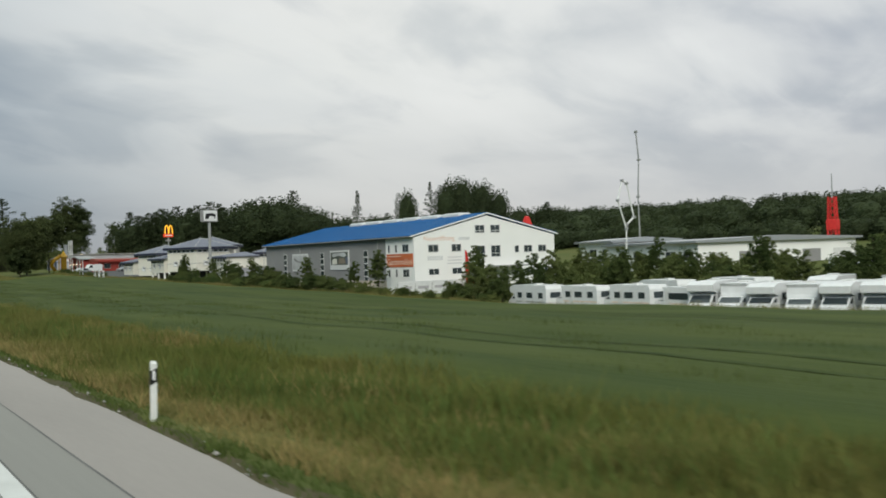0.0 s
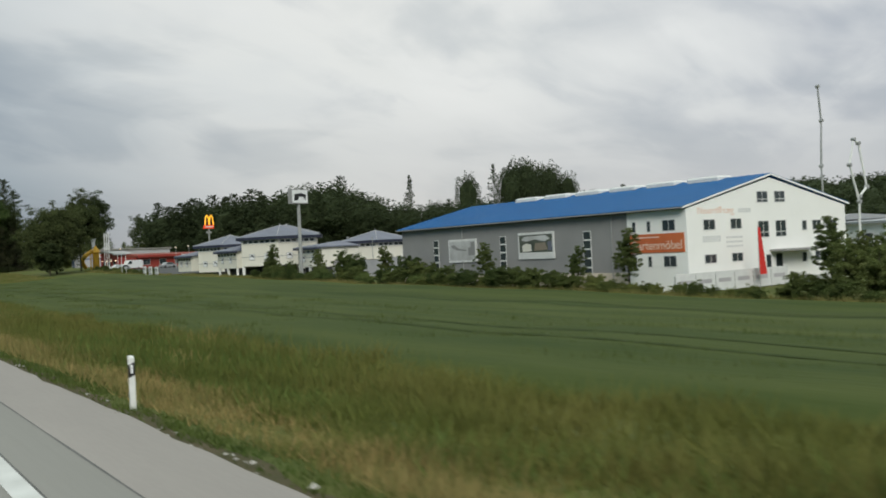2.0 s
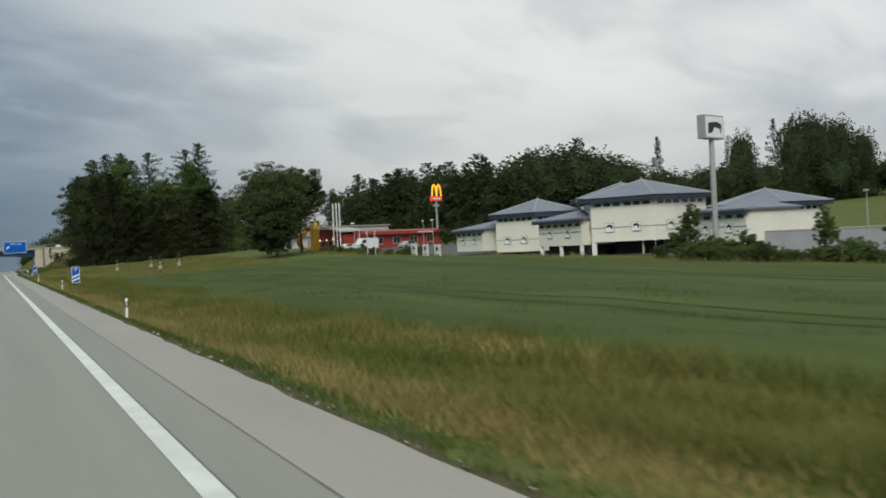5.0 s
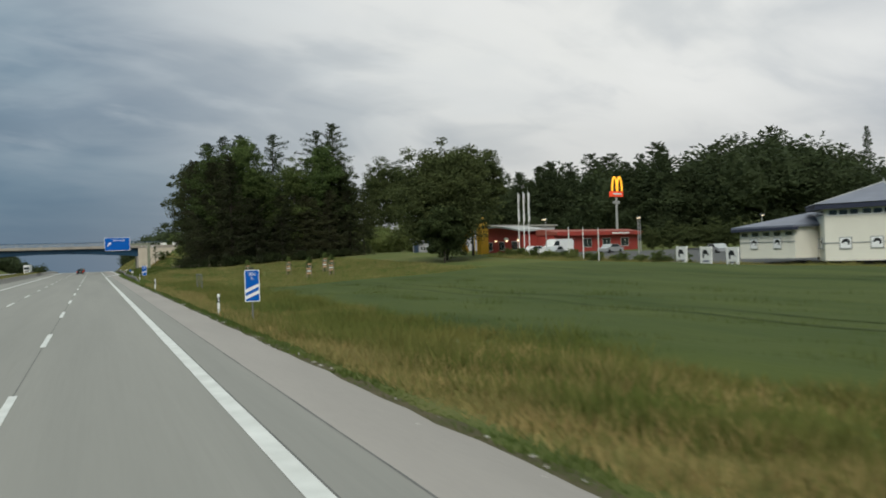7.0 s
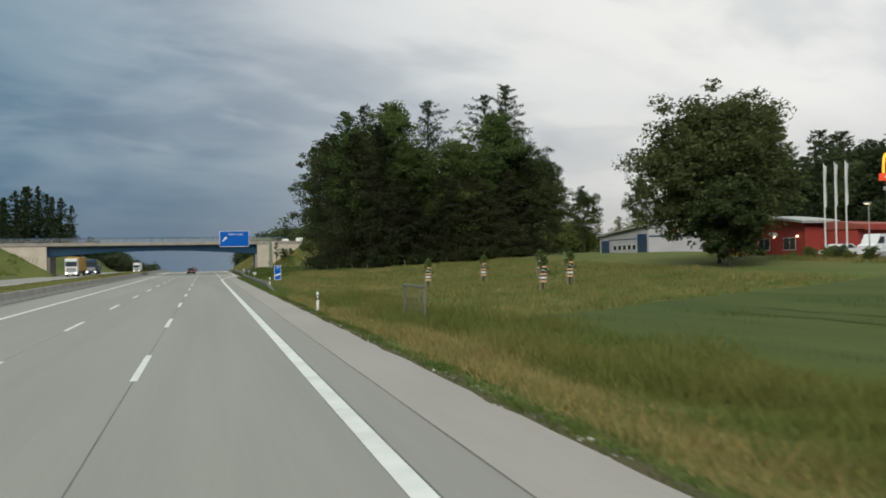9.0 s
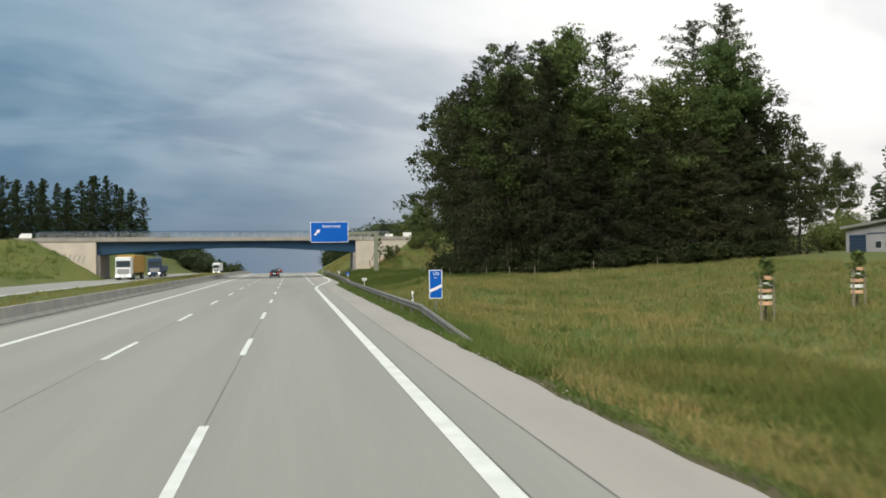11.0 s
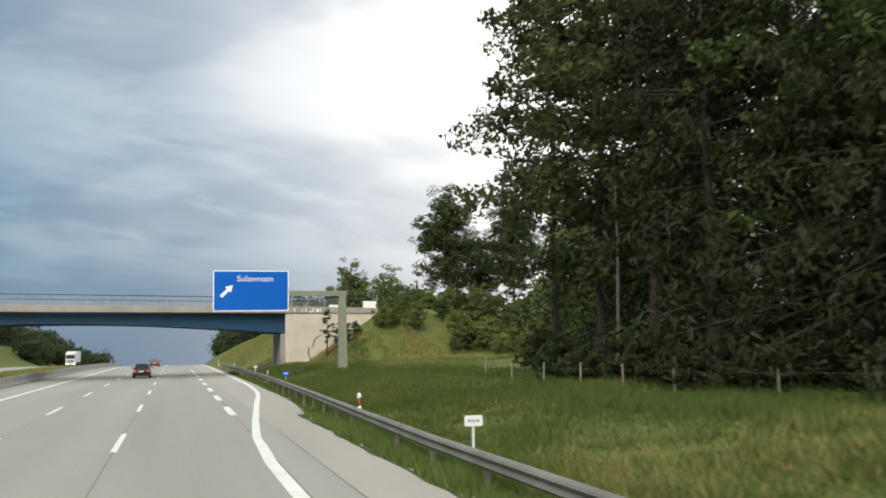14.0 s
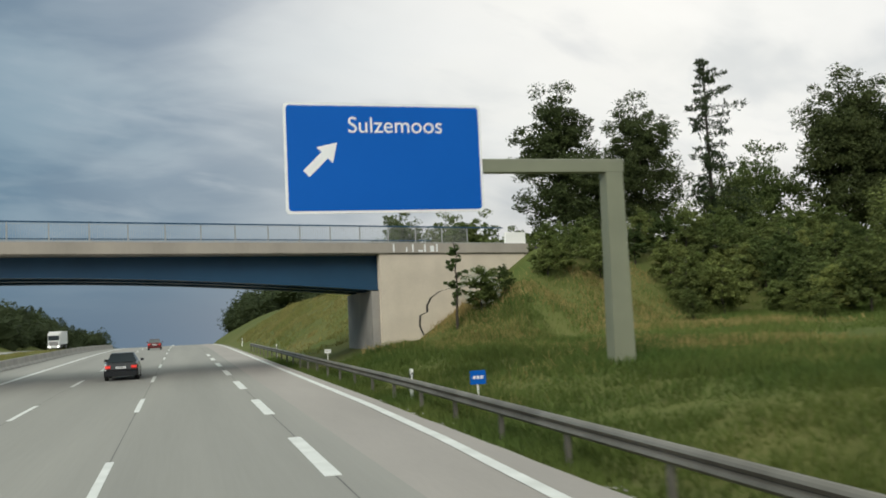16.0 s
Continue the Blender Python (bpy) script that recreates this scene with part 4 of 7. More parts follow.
def broad_meshes(name, seed, height, width, clumps, per, leaf, low=0.12, material=None, ragged=1.0):
    """Trunk and crown of a broad-leaved tree: clumps of leaves round limb ends and through an uneven crown."""
    rng = np.random.default_rng(seed)
    g = Geo()
    ends = limbs(g, rng, height, width * 0.42, max(low, 0.18), 16, 0.010 * height + 0.04)
    cz, rz = height * (0.5 + low / 2), height * (0.5 - low / 2)
    # big lobes of foliage at the ends of the boughs, with clumps in each
    nl = 30
    q = (np.arange(nl) + 0.5) / nl
    d = np.stack([np.cos(2.39996 * np.arange(nl)) * np.sqrt(4 * q * (1 - q)), np.sin(2.39996 * np.arange(nl)) * np.sqrt(4 * q * (1 - q)), 1 - 2 * q], -1) + rng.normal(size=(nl, 3)) * 0.38 * ragged
    d /= np.linalg.norm(d, axis=1)[:, None]
    d[0] = (0.1, 0.1, 0.98)
    taper = np.where(d[:, 2] > 0, 1 - 0.3 * d[:, 2], 1.0)
    far = (0.50 + 0.26 * ragged * rng.random(nl))
    lc = np.stack([d[:, 0] * width / 2 * taper, d[:, 1] * width / 2 * taper, d[:, 2] * rz], -1) * far[:, None] + (0, 0, cz)
    lr = width * (0.14 + 0.12 * rng.random(nl))
    own = rng.integers(0, nl, clumps)
    e = rng.normal(size=(clumps, 3))
    e /= np.linalg.norm(e, axis=1)[:, None]
    c = lc[own] + e * (lr[own] * rng.random(clumps) ** 0.45)[:, None] * (1, 1, 0.8)
    core = rng.random(clumps) < 0.3
    c[core] = (c[core] - (0, 0, cz)) * (0.55, 0.55, 0.8) + (0, 0, cz)
    c = np.concatenate([c, np.array([tuple(e) for e in ends])])
    c = c[c[:, 2] > height * low]
    cs = width * (0.028 + 0.034 * rng.random(len(c)))
    off = rng.normal(size=(len(c), per, 3))
    off *= (rng.random((len(c), per, 1)) ** 0.4 * 1.75) / np.linalg.norm(off, axis=2)[:, :, None] * cs[:, None, None] * (1, 1, 0.62)
    pts = (c[:, None] + off).reshape(-1, 3)
    keep = pts[:, 2] > height * low * 0.7
    pts = pts[keep]
    v, f = leaf_blades(pts, leaf * (0.6 + 0.8 * rng.random(len(pts))), rng, 0.3)
    return g.mesh("trunk", BARK), raw_mesh("crown", v, f, material or LEAF)


def spruce_meshes(seed, height, width, leaf, material=None, gaps=0.0, low=0.06, dens=1.0, power=0.7, boughs=150):
    """Trunk and crown of a spruce: many uneven boughs at all heights, with twigs that hang from them."""
    rng = np.random.default_rng(seed)
    g = Geo()
    g.cyl((0, 0, -0.4), (0, 0, height * 0.55), 0.013 * height + 0.04, 0.008 * height, 7)
    g.cyl((0, 0, height * 0.55), (0, 0, height), 0.008 * height, 0.02, 6)
    pts, size = [], []
    ph = rng.random(4) * 6.283
    for k in range(boughs):
        u = low + (0.985 - low) * (1 - (1 - (k + rng.random()) / boughs) ** 1.25)
        az = k * 2.4 + rng.normal() * 0.5
        # one side fuller than the other, changing with height
        side = 1 + 0.28 * math.sin(az + ph[0] + 5 * u) + 0.22 * math.sin(2 * az + ph[1] + 11 * u)
        if rng.random() < gaps:
            continue
        l = (width / 2 * (1 - u) ** power * (0.40 + 0.85 * rng.random()) * side) + 0.008 * height
        z = height * u
        sag = (0.42 - 0.75 * u) * (0.7 + 0.6 * rng.random())
        b = np.array([math.cos(az) * l, math.sin(az) * l, -sag * l])
        g.cyl((0, 0, z), (b[0], b[1], z + b[2]), 0.016 + 0.008 * l, 0.008, 4)
        m = max(5, int(dens * (l * 9 + 5)))
        w = rng.random(m)[:, None] ** 0.7
        p = w * b + rng.normal(size=(m, 3)) * np.array([0.5, 0.5, 0.30]) * (0.008 * height + 0.16 * l) * (1.05 - 0.6 * w)
        p[:, 2] += z - np.abs(rng.normal(size=m)) * (0.12 * l * (1 - u) + 0.06)
        pts.append(p)
        size.append(np.full(m, leaf) * (0.55 + 0.7 * rng.random(m)) * (1.1 - 0.35 * u))
    v, f = leaf_blades(np.concatenate(pts), 1.2 * np.concatenate(size), rng, 0.3, 0.55, 0.40)
    return g.mesh("trunk", BARK), raw_mesh("crown", v, f, material or NEEDLE)


def mass_meshes(seed, n, leaf, tall=1.0, wide=0.8):
    """A far broad-leaved crown, one unit high: leaves over an uneven body."""
    rng = np.random.default_rng(seed)
    d = rng.normal(size=(n, 3))
    d /= np.linalg.norm(d, axis=1)[:, None]
    ph = rng.random(6) * 6.283
    r = 1 + 0.16 * np.sin(4 * d[:, 0] + 3 * d[:, 2] + ph[0]) + 0.13 * np.sin(6 * d[:, 1] - 5 * d[:, 2] + ph[1]) + 0.10 * np.sin(9 * d[:, 0] + 8 * d[:, 1] + ph[2]) + 0.09 * np.sin(13 * d[:, 2] + 7 * d[:, 1] + ph[3])
    r = 1 + (r - 1) * 0.75
    r *= rng.random(n) ** 0.22
    p = d * r[:, None] * (wide / 2, wide / 2, 0.40) + (0, 0, 0.55)
    v, f = leaf_blades(p, leaf * (0.6 + 0.8 * rng.random(n)), rng, 0.3)
    # an opaque core added in the leaf colour, so no sky shows through
    na, nb = 12, 8
    th, fi = np.meshgrid(np.arange(na) * 2 * math.pi / na, math.pi * (np.arange(nb) + 0.5) / nb)
    e = np.stack([np.cos(th) * np.sin(fi), np.sin(th) * np.sin(fi), np.cos(fi)], -1).reshape(-1, 3)
    q = 1 + 0.75 * (0.16 * np.sin(4 * e[:, 0] + 3 * e[:, 2] + ph[0]) + 0.13 * np.sin(6 * e[:, 1] - 5 * e[:, 2] + ph[1]) + 0.10 * np.sin(9 * e[:, 0] + 8 * e[:, 1] + ph[2]) + 0.09 * np.sin(13 * e[:, 2] + 7 * e[:, 1] + ph[3]))
    c = e * q[:, None] * (wide / 2 * 0.66, wide / 2 * 0.66, 0.40 * 0.70) + (0, 0, 0.55)
    i0 = (np.arange(nb - 1)[:, None] * na + np.arange(na)[None]).ravel()
    i1 = (np.arange(nb - 1)[:, None] * na + (np.arange(na)[None] + 1) % na).ravel()
    g = np.concatenate([np.stack([i0, i0 + na, i1], -1), np.stack([i1, i0 + na, i1 + na], -1)])
    return np.concatenate([v, c]), np.concatenate([f, g + len(v)])


def tree(meshes, x, y, turn, k=1.0, kz=1.0, label="", category="tree", group="", name="tree", z=None):
    ob = thing(name, x, y, ground_at(x, y) - 0.1 if z is None else z, turn, label, category, group)
    for nm, me in zip(("trunk", "crown"), meshes):
        part(nm, me, None, ob, at=Matrix.Diagonal((k, k, kz, 1)))
    return ob


def arrays(me):
    """Vertices and faces of a crown mesh."""
    v = np.empty(len(me.vertices) * 3, np.float32)
    me.vertices.foreach_get("co", v)
    f = np.empty(len(me.loops), np.int32)
    me.loops.foreach_get("vertex_index", f)
    return v.reshape(-1, 3), f.reshape(-1, 3)


def woods(name, places, kinds, material, label, broad=1.0):
    """A far wood as one mass of leaves; places are x, y, z, height scale."""
    vs, fs, o = [], [], 0
    for i, (x, y, z, k, kind) in enumerate(places):
        v, f = kinds[kind]
        a = RNG.random() * 6.283
        c, s = math.cos(a), math.sin(a)
        w = v * (k * broad * (1.25 + 0.45 * RNG.random()), k * broad * (1.25 + 0.45 * RNG.random()), k)
        w = np.stack([w[:, 0] * c - w[:, 1] * s + x, w[:, 0] * s + w[:, 1] * c + y, w[:, 2] + z], -1)
        vs.append(w)
        fs.append(f + o)
        o += len(v)
    return tagged(new(name, raw_mesh(name, np.concatenate(vs), np.concatenate(fs), material)), label, "woodland", kind="stuff")


def thicket(name, places, meshes, material, label):
    """Many far bushes as one mass of leaves; places are x, y, scale."""
    vs, fs, o = [], [], 0
    for i, (x, y, k) in enumerate(places):
        v, f = arrays(meshes[i % len(meshes)][1])
        a = 2.4 * i
        c, s = math.cos(a), math.sin(a)
        w = v * k
        vs.append(np.stack([w[:, 0] * c - w[:, 1] * s + x, w[:, 0] * s + w[:, 1] * c + y, w[:, 2] + ground_at(x, y) - 0.1], -1))
        fs.append(f + o)
        o += len(v)
    return tagged(new(name, raw_mesh(name, np.concatenate(vs), np.concatenate(fs), material)), label, "shrubs", kind="stuff")


# the grove beside the motorway
B1 = broad_meshes("b1", 11, 20, 13, 210, 74, 0.165, low=0.14, material=LEAF_DARK)
B2 = broad_meshes("b2", 12, 22, 12, 210, 74, 0.165, low=0.12, material=LEAF)
# lighter leaves: partly a paler tree, partly light on the upper crowns
B5 = broad_meshes("b5", 16, 22, 11, 200, 84, 0.15, low=0.30, material=LEAF_BRIGHT)
B3 = broad_meshes("b3", 13, 18, 12, 200, 74, 0.165, low=0.14, material=LEAF_GROVE_SHADED)
B4 = broad_meshes("b4", 15, 21, 12, 95, 70, 0.165, low=0.05, ragged=1.15, material=LEAF_GROVE_SHADED)
S1 = spruce_meshes(21, 27.5, 15.5, 0.20, gaps=0.10, dens=2.2, boughs=190, power=0.62)
S2 = spruce_meshes(22, 26.5, 14.5, 0.20, gaps=0.16, dens=2.2, boughs=170, power=0.60)
S4 = spruce_meshes(23, 21, 11.5, 0.17, NEEDLE_BROWN, gaps=0.06, dens=3.6, boughs=230, power=0.55, low=0.10)
S5 = spruce_meshes(26, 23, 10.5, 0.17, NEEDLE_BROWN, gaps=0.10, dens=3.4, boughs=220, power=0.52, low=0.13)
GR = "trees of the dense grove beside the motorway"
for i, (kind, x, y, k) in enumerate((
        (B4, 20.3, 384, 1.22), (B2, 23.5, 374.5, 1.12), (B5, 28.5, 371, 1.12), (B2, 32, 368, 1.0), (B2, 38, 365, 0.92), (B5, 44, 365.5, 1.0), (B4, 21.0, 391, 1.22), (B4, 27, 385, 1.15),
        (B3, 48.5, 368, 1.0), (B2, 32, 377, 1.05), (B1, 40, 374, 1.0), (B2, 46.5, 373, 0.9), (B1, 37, 385, 1.05), (B3, 52, 365, 0.68), (B4, 21.4, 398.0, 1.12))):
    tree(kind, x, y, 47 * i, k, k * (0.95 + 0.1 * (i % 3)), "tall dark green broad-leaved tree in a dense grove", group=GR)
for i, (kind, x, y, k, kz) in enumerate(((S1, 47.8, 372.2, 1.03, 1.03), (S2, 45.0, 374.5, 1.03, 1.03), (S1, 27.5, 390, 1.04, 1.04), (S2, 31, 388, 1.08, 1.08), (S2, 36.7, 380.5, 1.04, 1.04), (S1, 24.5, 391, 1.0, 1.0), (S2, 33.5, 386, 1.0, 1.0), (S4, 22.6, 371.5, 1.02, 1.02), (S5, 25.6, 366.2, 1.0, 0.95),
                                         (S4, 30.0, 364.0, 0.85, 0.62), (S5, 34.8, 362.8, 0.85, 0.58), (S4, 39.5, 362.5, 0.80, 0.62), (S5, 44.5, 363.5, 0.80, 0.60), (S5, 20.4, 379.5, 0.98, 0.98), (S4, 49.0, 365.0, 0.75, 0.65))):
    tree(kind, x, y, 63 * i, k, kz, "tall dark spruce with browned hanging twigs in the grove" if kind in (S4, S5) else "tall dark spruce rising above the grove", group=GR, name="spruce")
# shrubs under the grove's front trees in its shade-darkened leaf colour, some pale trunks and an old fence
UN = broad_meshes("un", 14, 3.6, 4.4, 80, 40, 0.12, low=0.0, material=LEAF_GROVE_SHADED)
rg = random.Random(8)
EDGE = [(17.5, 397), (17.3, 388), (18.3, 378), (20.5, 369), (24, 363), (29, 360.5), (35, 359.5), (41, 360), (47, 361)]
for (x0, y0), (x1, y1) in zip(EDGE[:-1], EDGE[1:]):
    for u in (0.1, 0.4, 0.7):
        x, y = x0 + (x1 - x0) * u + 3.2 + rg.uniform(-0.4, 0.8), y0 + (y1 - y0) * u + 3.2 + rg.uniform(-0.4, 0.8)
        k = rg.uniform(0.35, 0.75)
        tree(UN, x, y, rg.uniform(0, 360), k, k, "dark shrub under the grove's front trees", "bush", "shrubs along the grove's edge", "bush")
# added front row: its dark leaves stand for shade at the grove's foot
for (x0, y0), (x1, y1) in zip(EDGE[1:-1], EDGE[2:]):
    for u in (0.0, 0.2, 0.4, 0.6, 0.8):
        x, y = x0 + (x1 - x0) * u + rg.uniform(-0.2, 1.4), y0 + (y1 - y0) * u + rg.uniform(-0.8, 0.6)
        k = rg.uniform(0.45, 0.75)
        tree(UN, x, y, rg.uniform(0, 360), k, k * 0.9, "low dark shrub in front of the grove", "bush", "shrubs along the grove's edge", "bush")
for x, y, ln in ((21.5, 385.0, -1), (19.6, 386.5, 1)):
    ob = thing("birch_tree", x, y, ground_at(x, y), 0, "slender pale-barked trunk at the grove's edge", "tree", GR)
    part("trunk", Geo().cyl((0, 0, -0.3), (0.25 * ln, 0.1, 6), 0.08, 0.065).cyl((0.25 * ln, 0.1, 6), (0.4 * ln, 0.4, 12), 0.065, 0.03), BIRCH, ob, "pale bark")
fence = thing("wire_fence", 0, 0, 0, 0, "old wooden fence posts with wire before the grove", "fence")
pv = None
for (x0, y0), (x1, y1) in zip(EDGE[:-1], EDGE[1:]):
    m = max(1, int(math.hypot(x1 - x0, y1 - y0) / 3.2))
    for q in range(m):
        x, y = x0 - 1.2 + (x1 - x0) * q / m, y0 - 1.0 + (y1 - y0) * q / m
        z = ground_at(x, y)
        part("post", Geo().cyl((x, y, z - 0.3), (x + rg.uniform(-0.08, 0.08), y, z + rg.uniform(0.95, 1.15)), 0.04, 0.035, 6), WOOD, fence)
        if pv:
            part("wire", Geo().cyl((pv[0], pv[1], pv[2] + 0.8), (x, y, z + 0.8), 0.003, 0.003, 4), WOOD, fence)
        pv = (x, y, z)
# the lone big tree at the field's corner
OAK = broad_meshes("oak", 31, 18, 18.5, 720, 120, 0.185, low=0.02, ragged=0.45, material=LEAF_DARK)
OAKB = broad_meshes("oakb", 33, 18, 13, 420, 110, 0.185, low=0.36, ragged=0.5, material=LEAF_DARK)
tree(OAKB, 57.0, 318.6, 140, 1.0, 1.0, "broad dark green tree behind the large one")
tree(OAK, 49.3, 310.0, 20, 0.97, 1.03, "large round dark green tree at the field's corner")
OAK2 = broad_meshes("oak2", 32, 9, 7.5, 280, 90, 0.16, low=0.02, material=LEAF_DARK)
tree(OAK2, 46.4, 303.3, 0, 1.0, 1.0, "lower broad-leaved tree beside the large one")
# far woods
KB = [mass_meshes(40 + i, 900, 0.026) for i in range(3)]
KS = [arrays(spruce_meshes(50 + i, 20.0, 9.5, 0.34, gaps=0.10, low=0.03, dens=0.9, boughs=100, power=0.65)[1]) for i in range(2)]
KS = [(v / 20.0, f) for v, f in KS]
KINDS = KB + KS
FINE = [mass_meshes(44 + i, 3300, 0.0165, wide=0.62) for i in range(3)]
FS = [arrays(spruce_meshes(57 + i, 20.0, 9.5, 0.24, gaps=0.10, low=0.03, dens=1.9, boughs=120, power=0.65)[1]) for i in range(2)]
FINE += [(v / 20.0, f) for v, f in FS]


def belt(points, rows, step, depth, lo, hi, share, seed, dx=1.0, dy=0.0, top=None):
    """Places along a polyline, in several rows behind it. share: how many are spruces."""
    rng = np.random.default_rng(seed)
    got = []
    for (x0, y0), (x1, y1) in zip(points[:-1], points[1:]):
        n = max(1, int(math.hypot(x1 - x0, y1 - y0) / step))
        for i in range(n):
            for r in range(rows):
                u = (i + rng.random()) / n
                x, y = x0 + (x1 - x0) * u + dx * depth * r + rng.normal() * 2, y0 + (y1 - y0) * u + dy * depth * r + rng.normal() * 2
                got.append((x, y, ground_at(x, y) - 1.8, lo + 1.3 + (hi - lo) * rng.random(), int(rng.integers(3, 5)) if rng.random() < share else int(rng.integers(0, 3))))
                if r == 0 and 0.15 < share < 0.9:
                    got.append((x - 2 + 4 * rng.random(), y - 2 + 4 * rng.random(), got[-1][2] - 0.5, got[-1][3] * 0.55, int(rng.integers(0, 3))))
    return got


woods("woodland", belt([(108, 428), (118, 394), (128, 368)], 3, 4.6, 7, 18, 24, 0.85, 1) + belt([(120, 432), (130, 398), (140, 372)], 1, 7, 9, 15, 18, 0.0, 12) + belt([(128, 368), (140, 352), (152, 343)], 2, 6.5, 9, 19, 25, 0.1, 11) + [(161.7, 373.0, 5, 27, 3), (150, 358, 4, 25, 0), (118, 384, 3, 9, 1), (125, 366, 3, 8, 2), (133, 354, 3, 9, 0), (141, 346, 3, 8, 1)],
      FINE, LEAF_FAR, "dark mixed wood on the rise behind the restaurant")
woods("woodland", belt([(152, 345), (185, 325), (215, 330), (255, 312)], 2, 7, 9, 11, 15, 0.25, 2, 0.5, 0.8), FINE, LEAF_FAR, "dark low wood behind the hall")
woods("woodland", [(205, 336, 9, 24, 3), (211, 334, 9, 23, 0), (215, 338, 9, 27, 1), (219, 333, 9, 26, 0), (223, 339, 9, 28, 2), (228, 334, 9, 25, 1), (232, 338, 9, 26, 0), (237, 333, 9, 22, 2), (196, 340, 9, 22, 0), (190, 370, 8, 24, 4)], FINE, LEAF_FAR, "clump of tall dark trees behind the hall", 0.46)
woods("woodland", belt([(330, 420), (350, 340), (370, 260), (390, 180), (400, 80)], 1, 4.0, 10, 9, 12.0, 0.10, 3) + belt([(290, 400), (305, 330), (322, 255), (338, 178), (345, 80)], 1, 6.5, 10, 9, 11.5, 0.05, 31)
      + belt([(250, 300), (262, 245), (280, 175), (285, 80)], 1, 6.5, 10, 10, 12, 0.05, 32) + belt([(205, 280), (222, 235), (236, 170), (240, 80)], 1, 7, 10, 8, 10.5, 0.05, 33), KINDS, LEAF_FAR, "long dark wood along the far hill")
woods("woodland", belt([(172, 250), (182, 200), (192, 150), (196, 90)], 2, 4.5, 5, 4.5, 7, 0.0, 34), KINDS, LEAF_FAR, "low dark trees behind the commercial halls")
woods("woodland", belt([(60, 470), (100, 440), (118, 405)], 2, 8, 8, 7, 11, 0.2, 4, 0.7, 0.7), FINE, LEAF, "trees behind the grove and the shed")
SF = [spruce_meshes(55 + i, 20.0, 11.0, 0.27, gaps=0.14, low=0.02, dens=2.0, boughs=150, power=0.66) for i in range(3)]
rl = random.Random(21)
for i in range(24):
    x = -100 + 2.4 * i
    y = 563 + (i % 3) * 4 + rl.uniform(-2, 2)
    top = float(np.interp(x, (-100, -90, -75, -66, -60, -55.5, -52, -45), (30, 30, 31, 27, 31, 32.5, 28, 25))) * rl.uniform(0.90, 1.0)
    k = (top - ground_at(x, y)) / 20.0
    tree(SF[i % 3], x, y, rl.uniform(0, 360), k * rl.uniform(0.8, 1.0), k, "tall dark spruce in a row beyond the bridge", group="spruces beyond the bridge", name="spruce")
woods("woodland", belt([(-36, 590), (-33, 640), (-30, 700), (-26, 760)], 2, 7, 9, 6, 9.5, 0.6, 6, -1.0, 0.0), KINDS, LEAF_FAR, "dark wood along the opposite carriageway")
woods("woodland", belt([(34, 560), (28, 620), (22, 680), (18, 740)], 3, 7, 9, 8, 12, 0.2, 7, 1.0, 0.0), KINDS, LEAF_FAR, "dark wood on the bank past the bridge")

# ---- the hall with the blue roof ----
HX0, HX1, HY0, HY1 = 63.0, 86.2, 120.0, 167.6
HE, HR, HB = 5.62, 8.3, -2.2
hall = thing("blue_roof_hall", HX0, HY0, 0, 0, "long grey and white hall with a blue sheet-metal roof", "building")
W, L = HX1 - HX0, HY1 - HY0
gab = [(0, HB), (W, HB), (W, HE - 0.3), (W / 2, HR - 0.25), (0, HE - 0.3)]
part("wall", Geo().slab(gab, "y", 0.0, 7.2), WHITE, hall, "white rendered front with gable")
part("wall", Geo().slab([(0.02, HB), (W - 0.02, HB), (W - 0.02, HE - 0.32), (W / 2, HR - 0.27), (0.02, HE - 0.32)], "y", 7.203, L), GREYWALL, hall, "grey clad hall")
part("plinth", Geo().box(-0.06, 0.017, 7.21, L, HB, -0.20), CONCRETE, hall, "pale concrete plinth")
for sgn in (0, 1):
    x0, x1 = (-0.55, W / 2) if sgn == 0 else (W + 0.55, W / 2)
    z0 = HE - 0.15
    part("roof", Geo().slab([(x0, z0 - 0.07), (x1, HR), (x1, HR + 0.16), (x0, z0 + 0.10)], "y", -0.12, L + 0.4), BLUEROOF, hall, "blue sheet-metal roof")
    rib = Geo()
    for k in range(60):
        y = -0.1 + k * (L + 0.4) / 59
        rib.slab([(x0, z0 + 0.10), (x1, HR + 0.16), (x1, HR + 0.20), (x0, z0 + 0.14)], "y", y, y + 0.06)
    part("roof_seams", rib, BLUEROOF, hall)
    part("gutter", Geo().box(*sorted((x0 - (0.14 if sgn == 0 else -0.14), x0)), -0.1, L + 0.35, z0 - 0.10, z0 + 0.03), GREYWALL, hall, "grey gutter")
part("verge_trim", Geo().slab([(-0.55, HE - 0.26), (W / 2, HR - 0.02), (W + 0.55, HE - 0.26), (W + 0.55, HE - 0.1), (W / 2, HR + 0.14), (-0.55, HE - 0.1)], "y", -0.16, -0.123), WHITE, hall, "thin white verge trim")
for k in range(6):
    part("skylight", Geo().bbox(W / 2 - 1.1, W / 2 + 1.1, 5 + k * 5.6, 9.2 + k * 5.6, HR - 0.2, HR + 0.42, 0.18), FRAME, hall, "white ridge skylight")


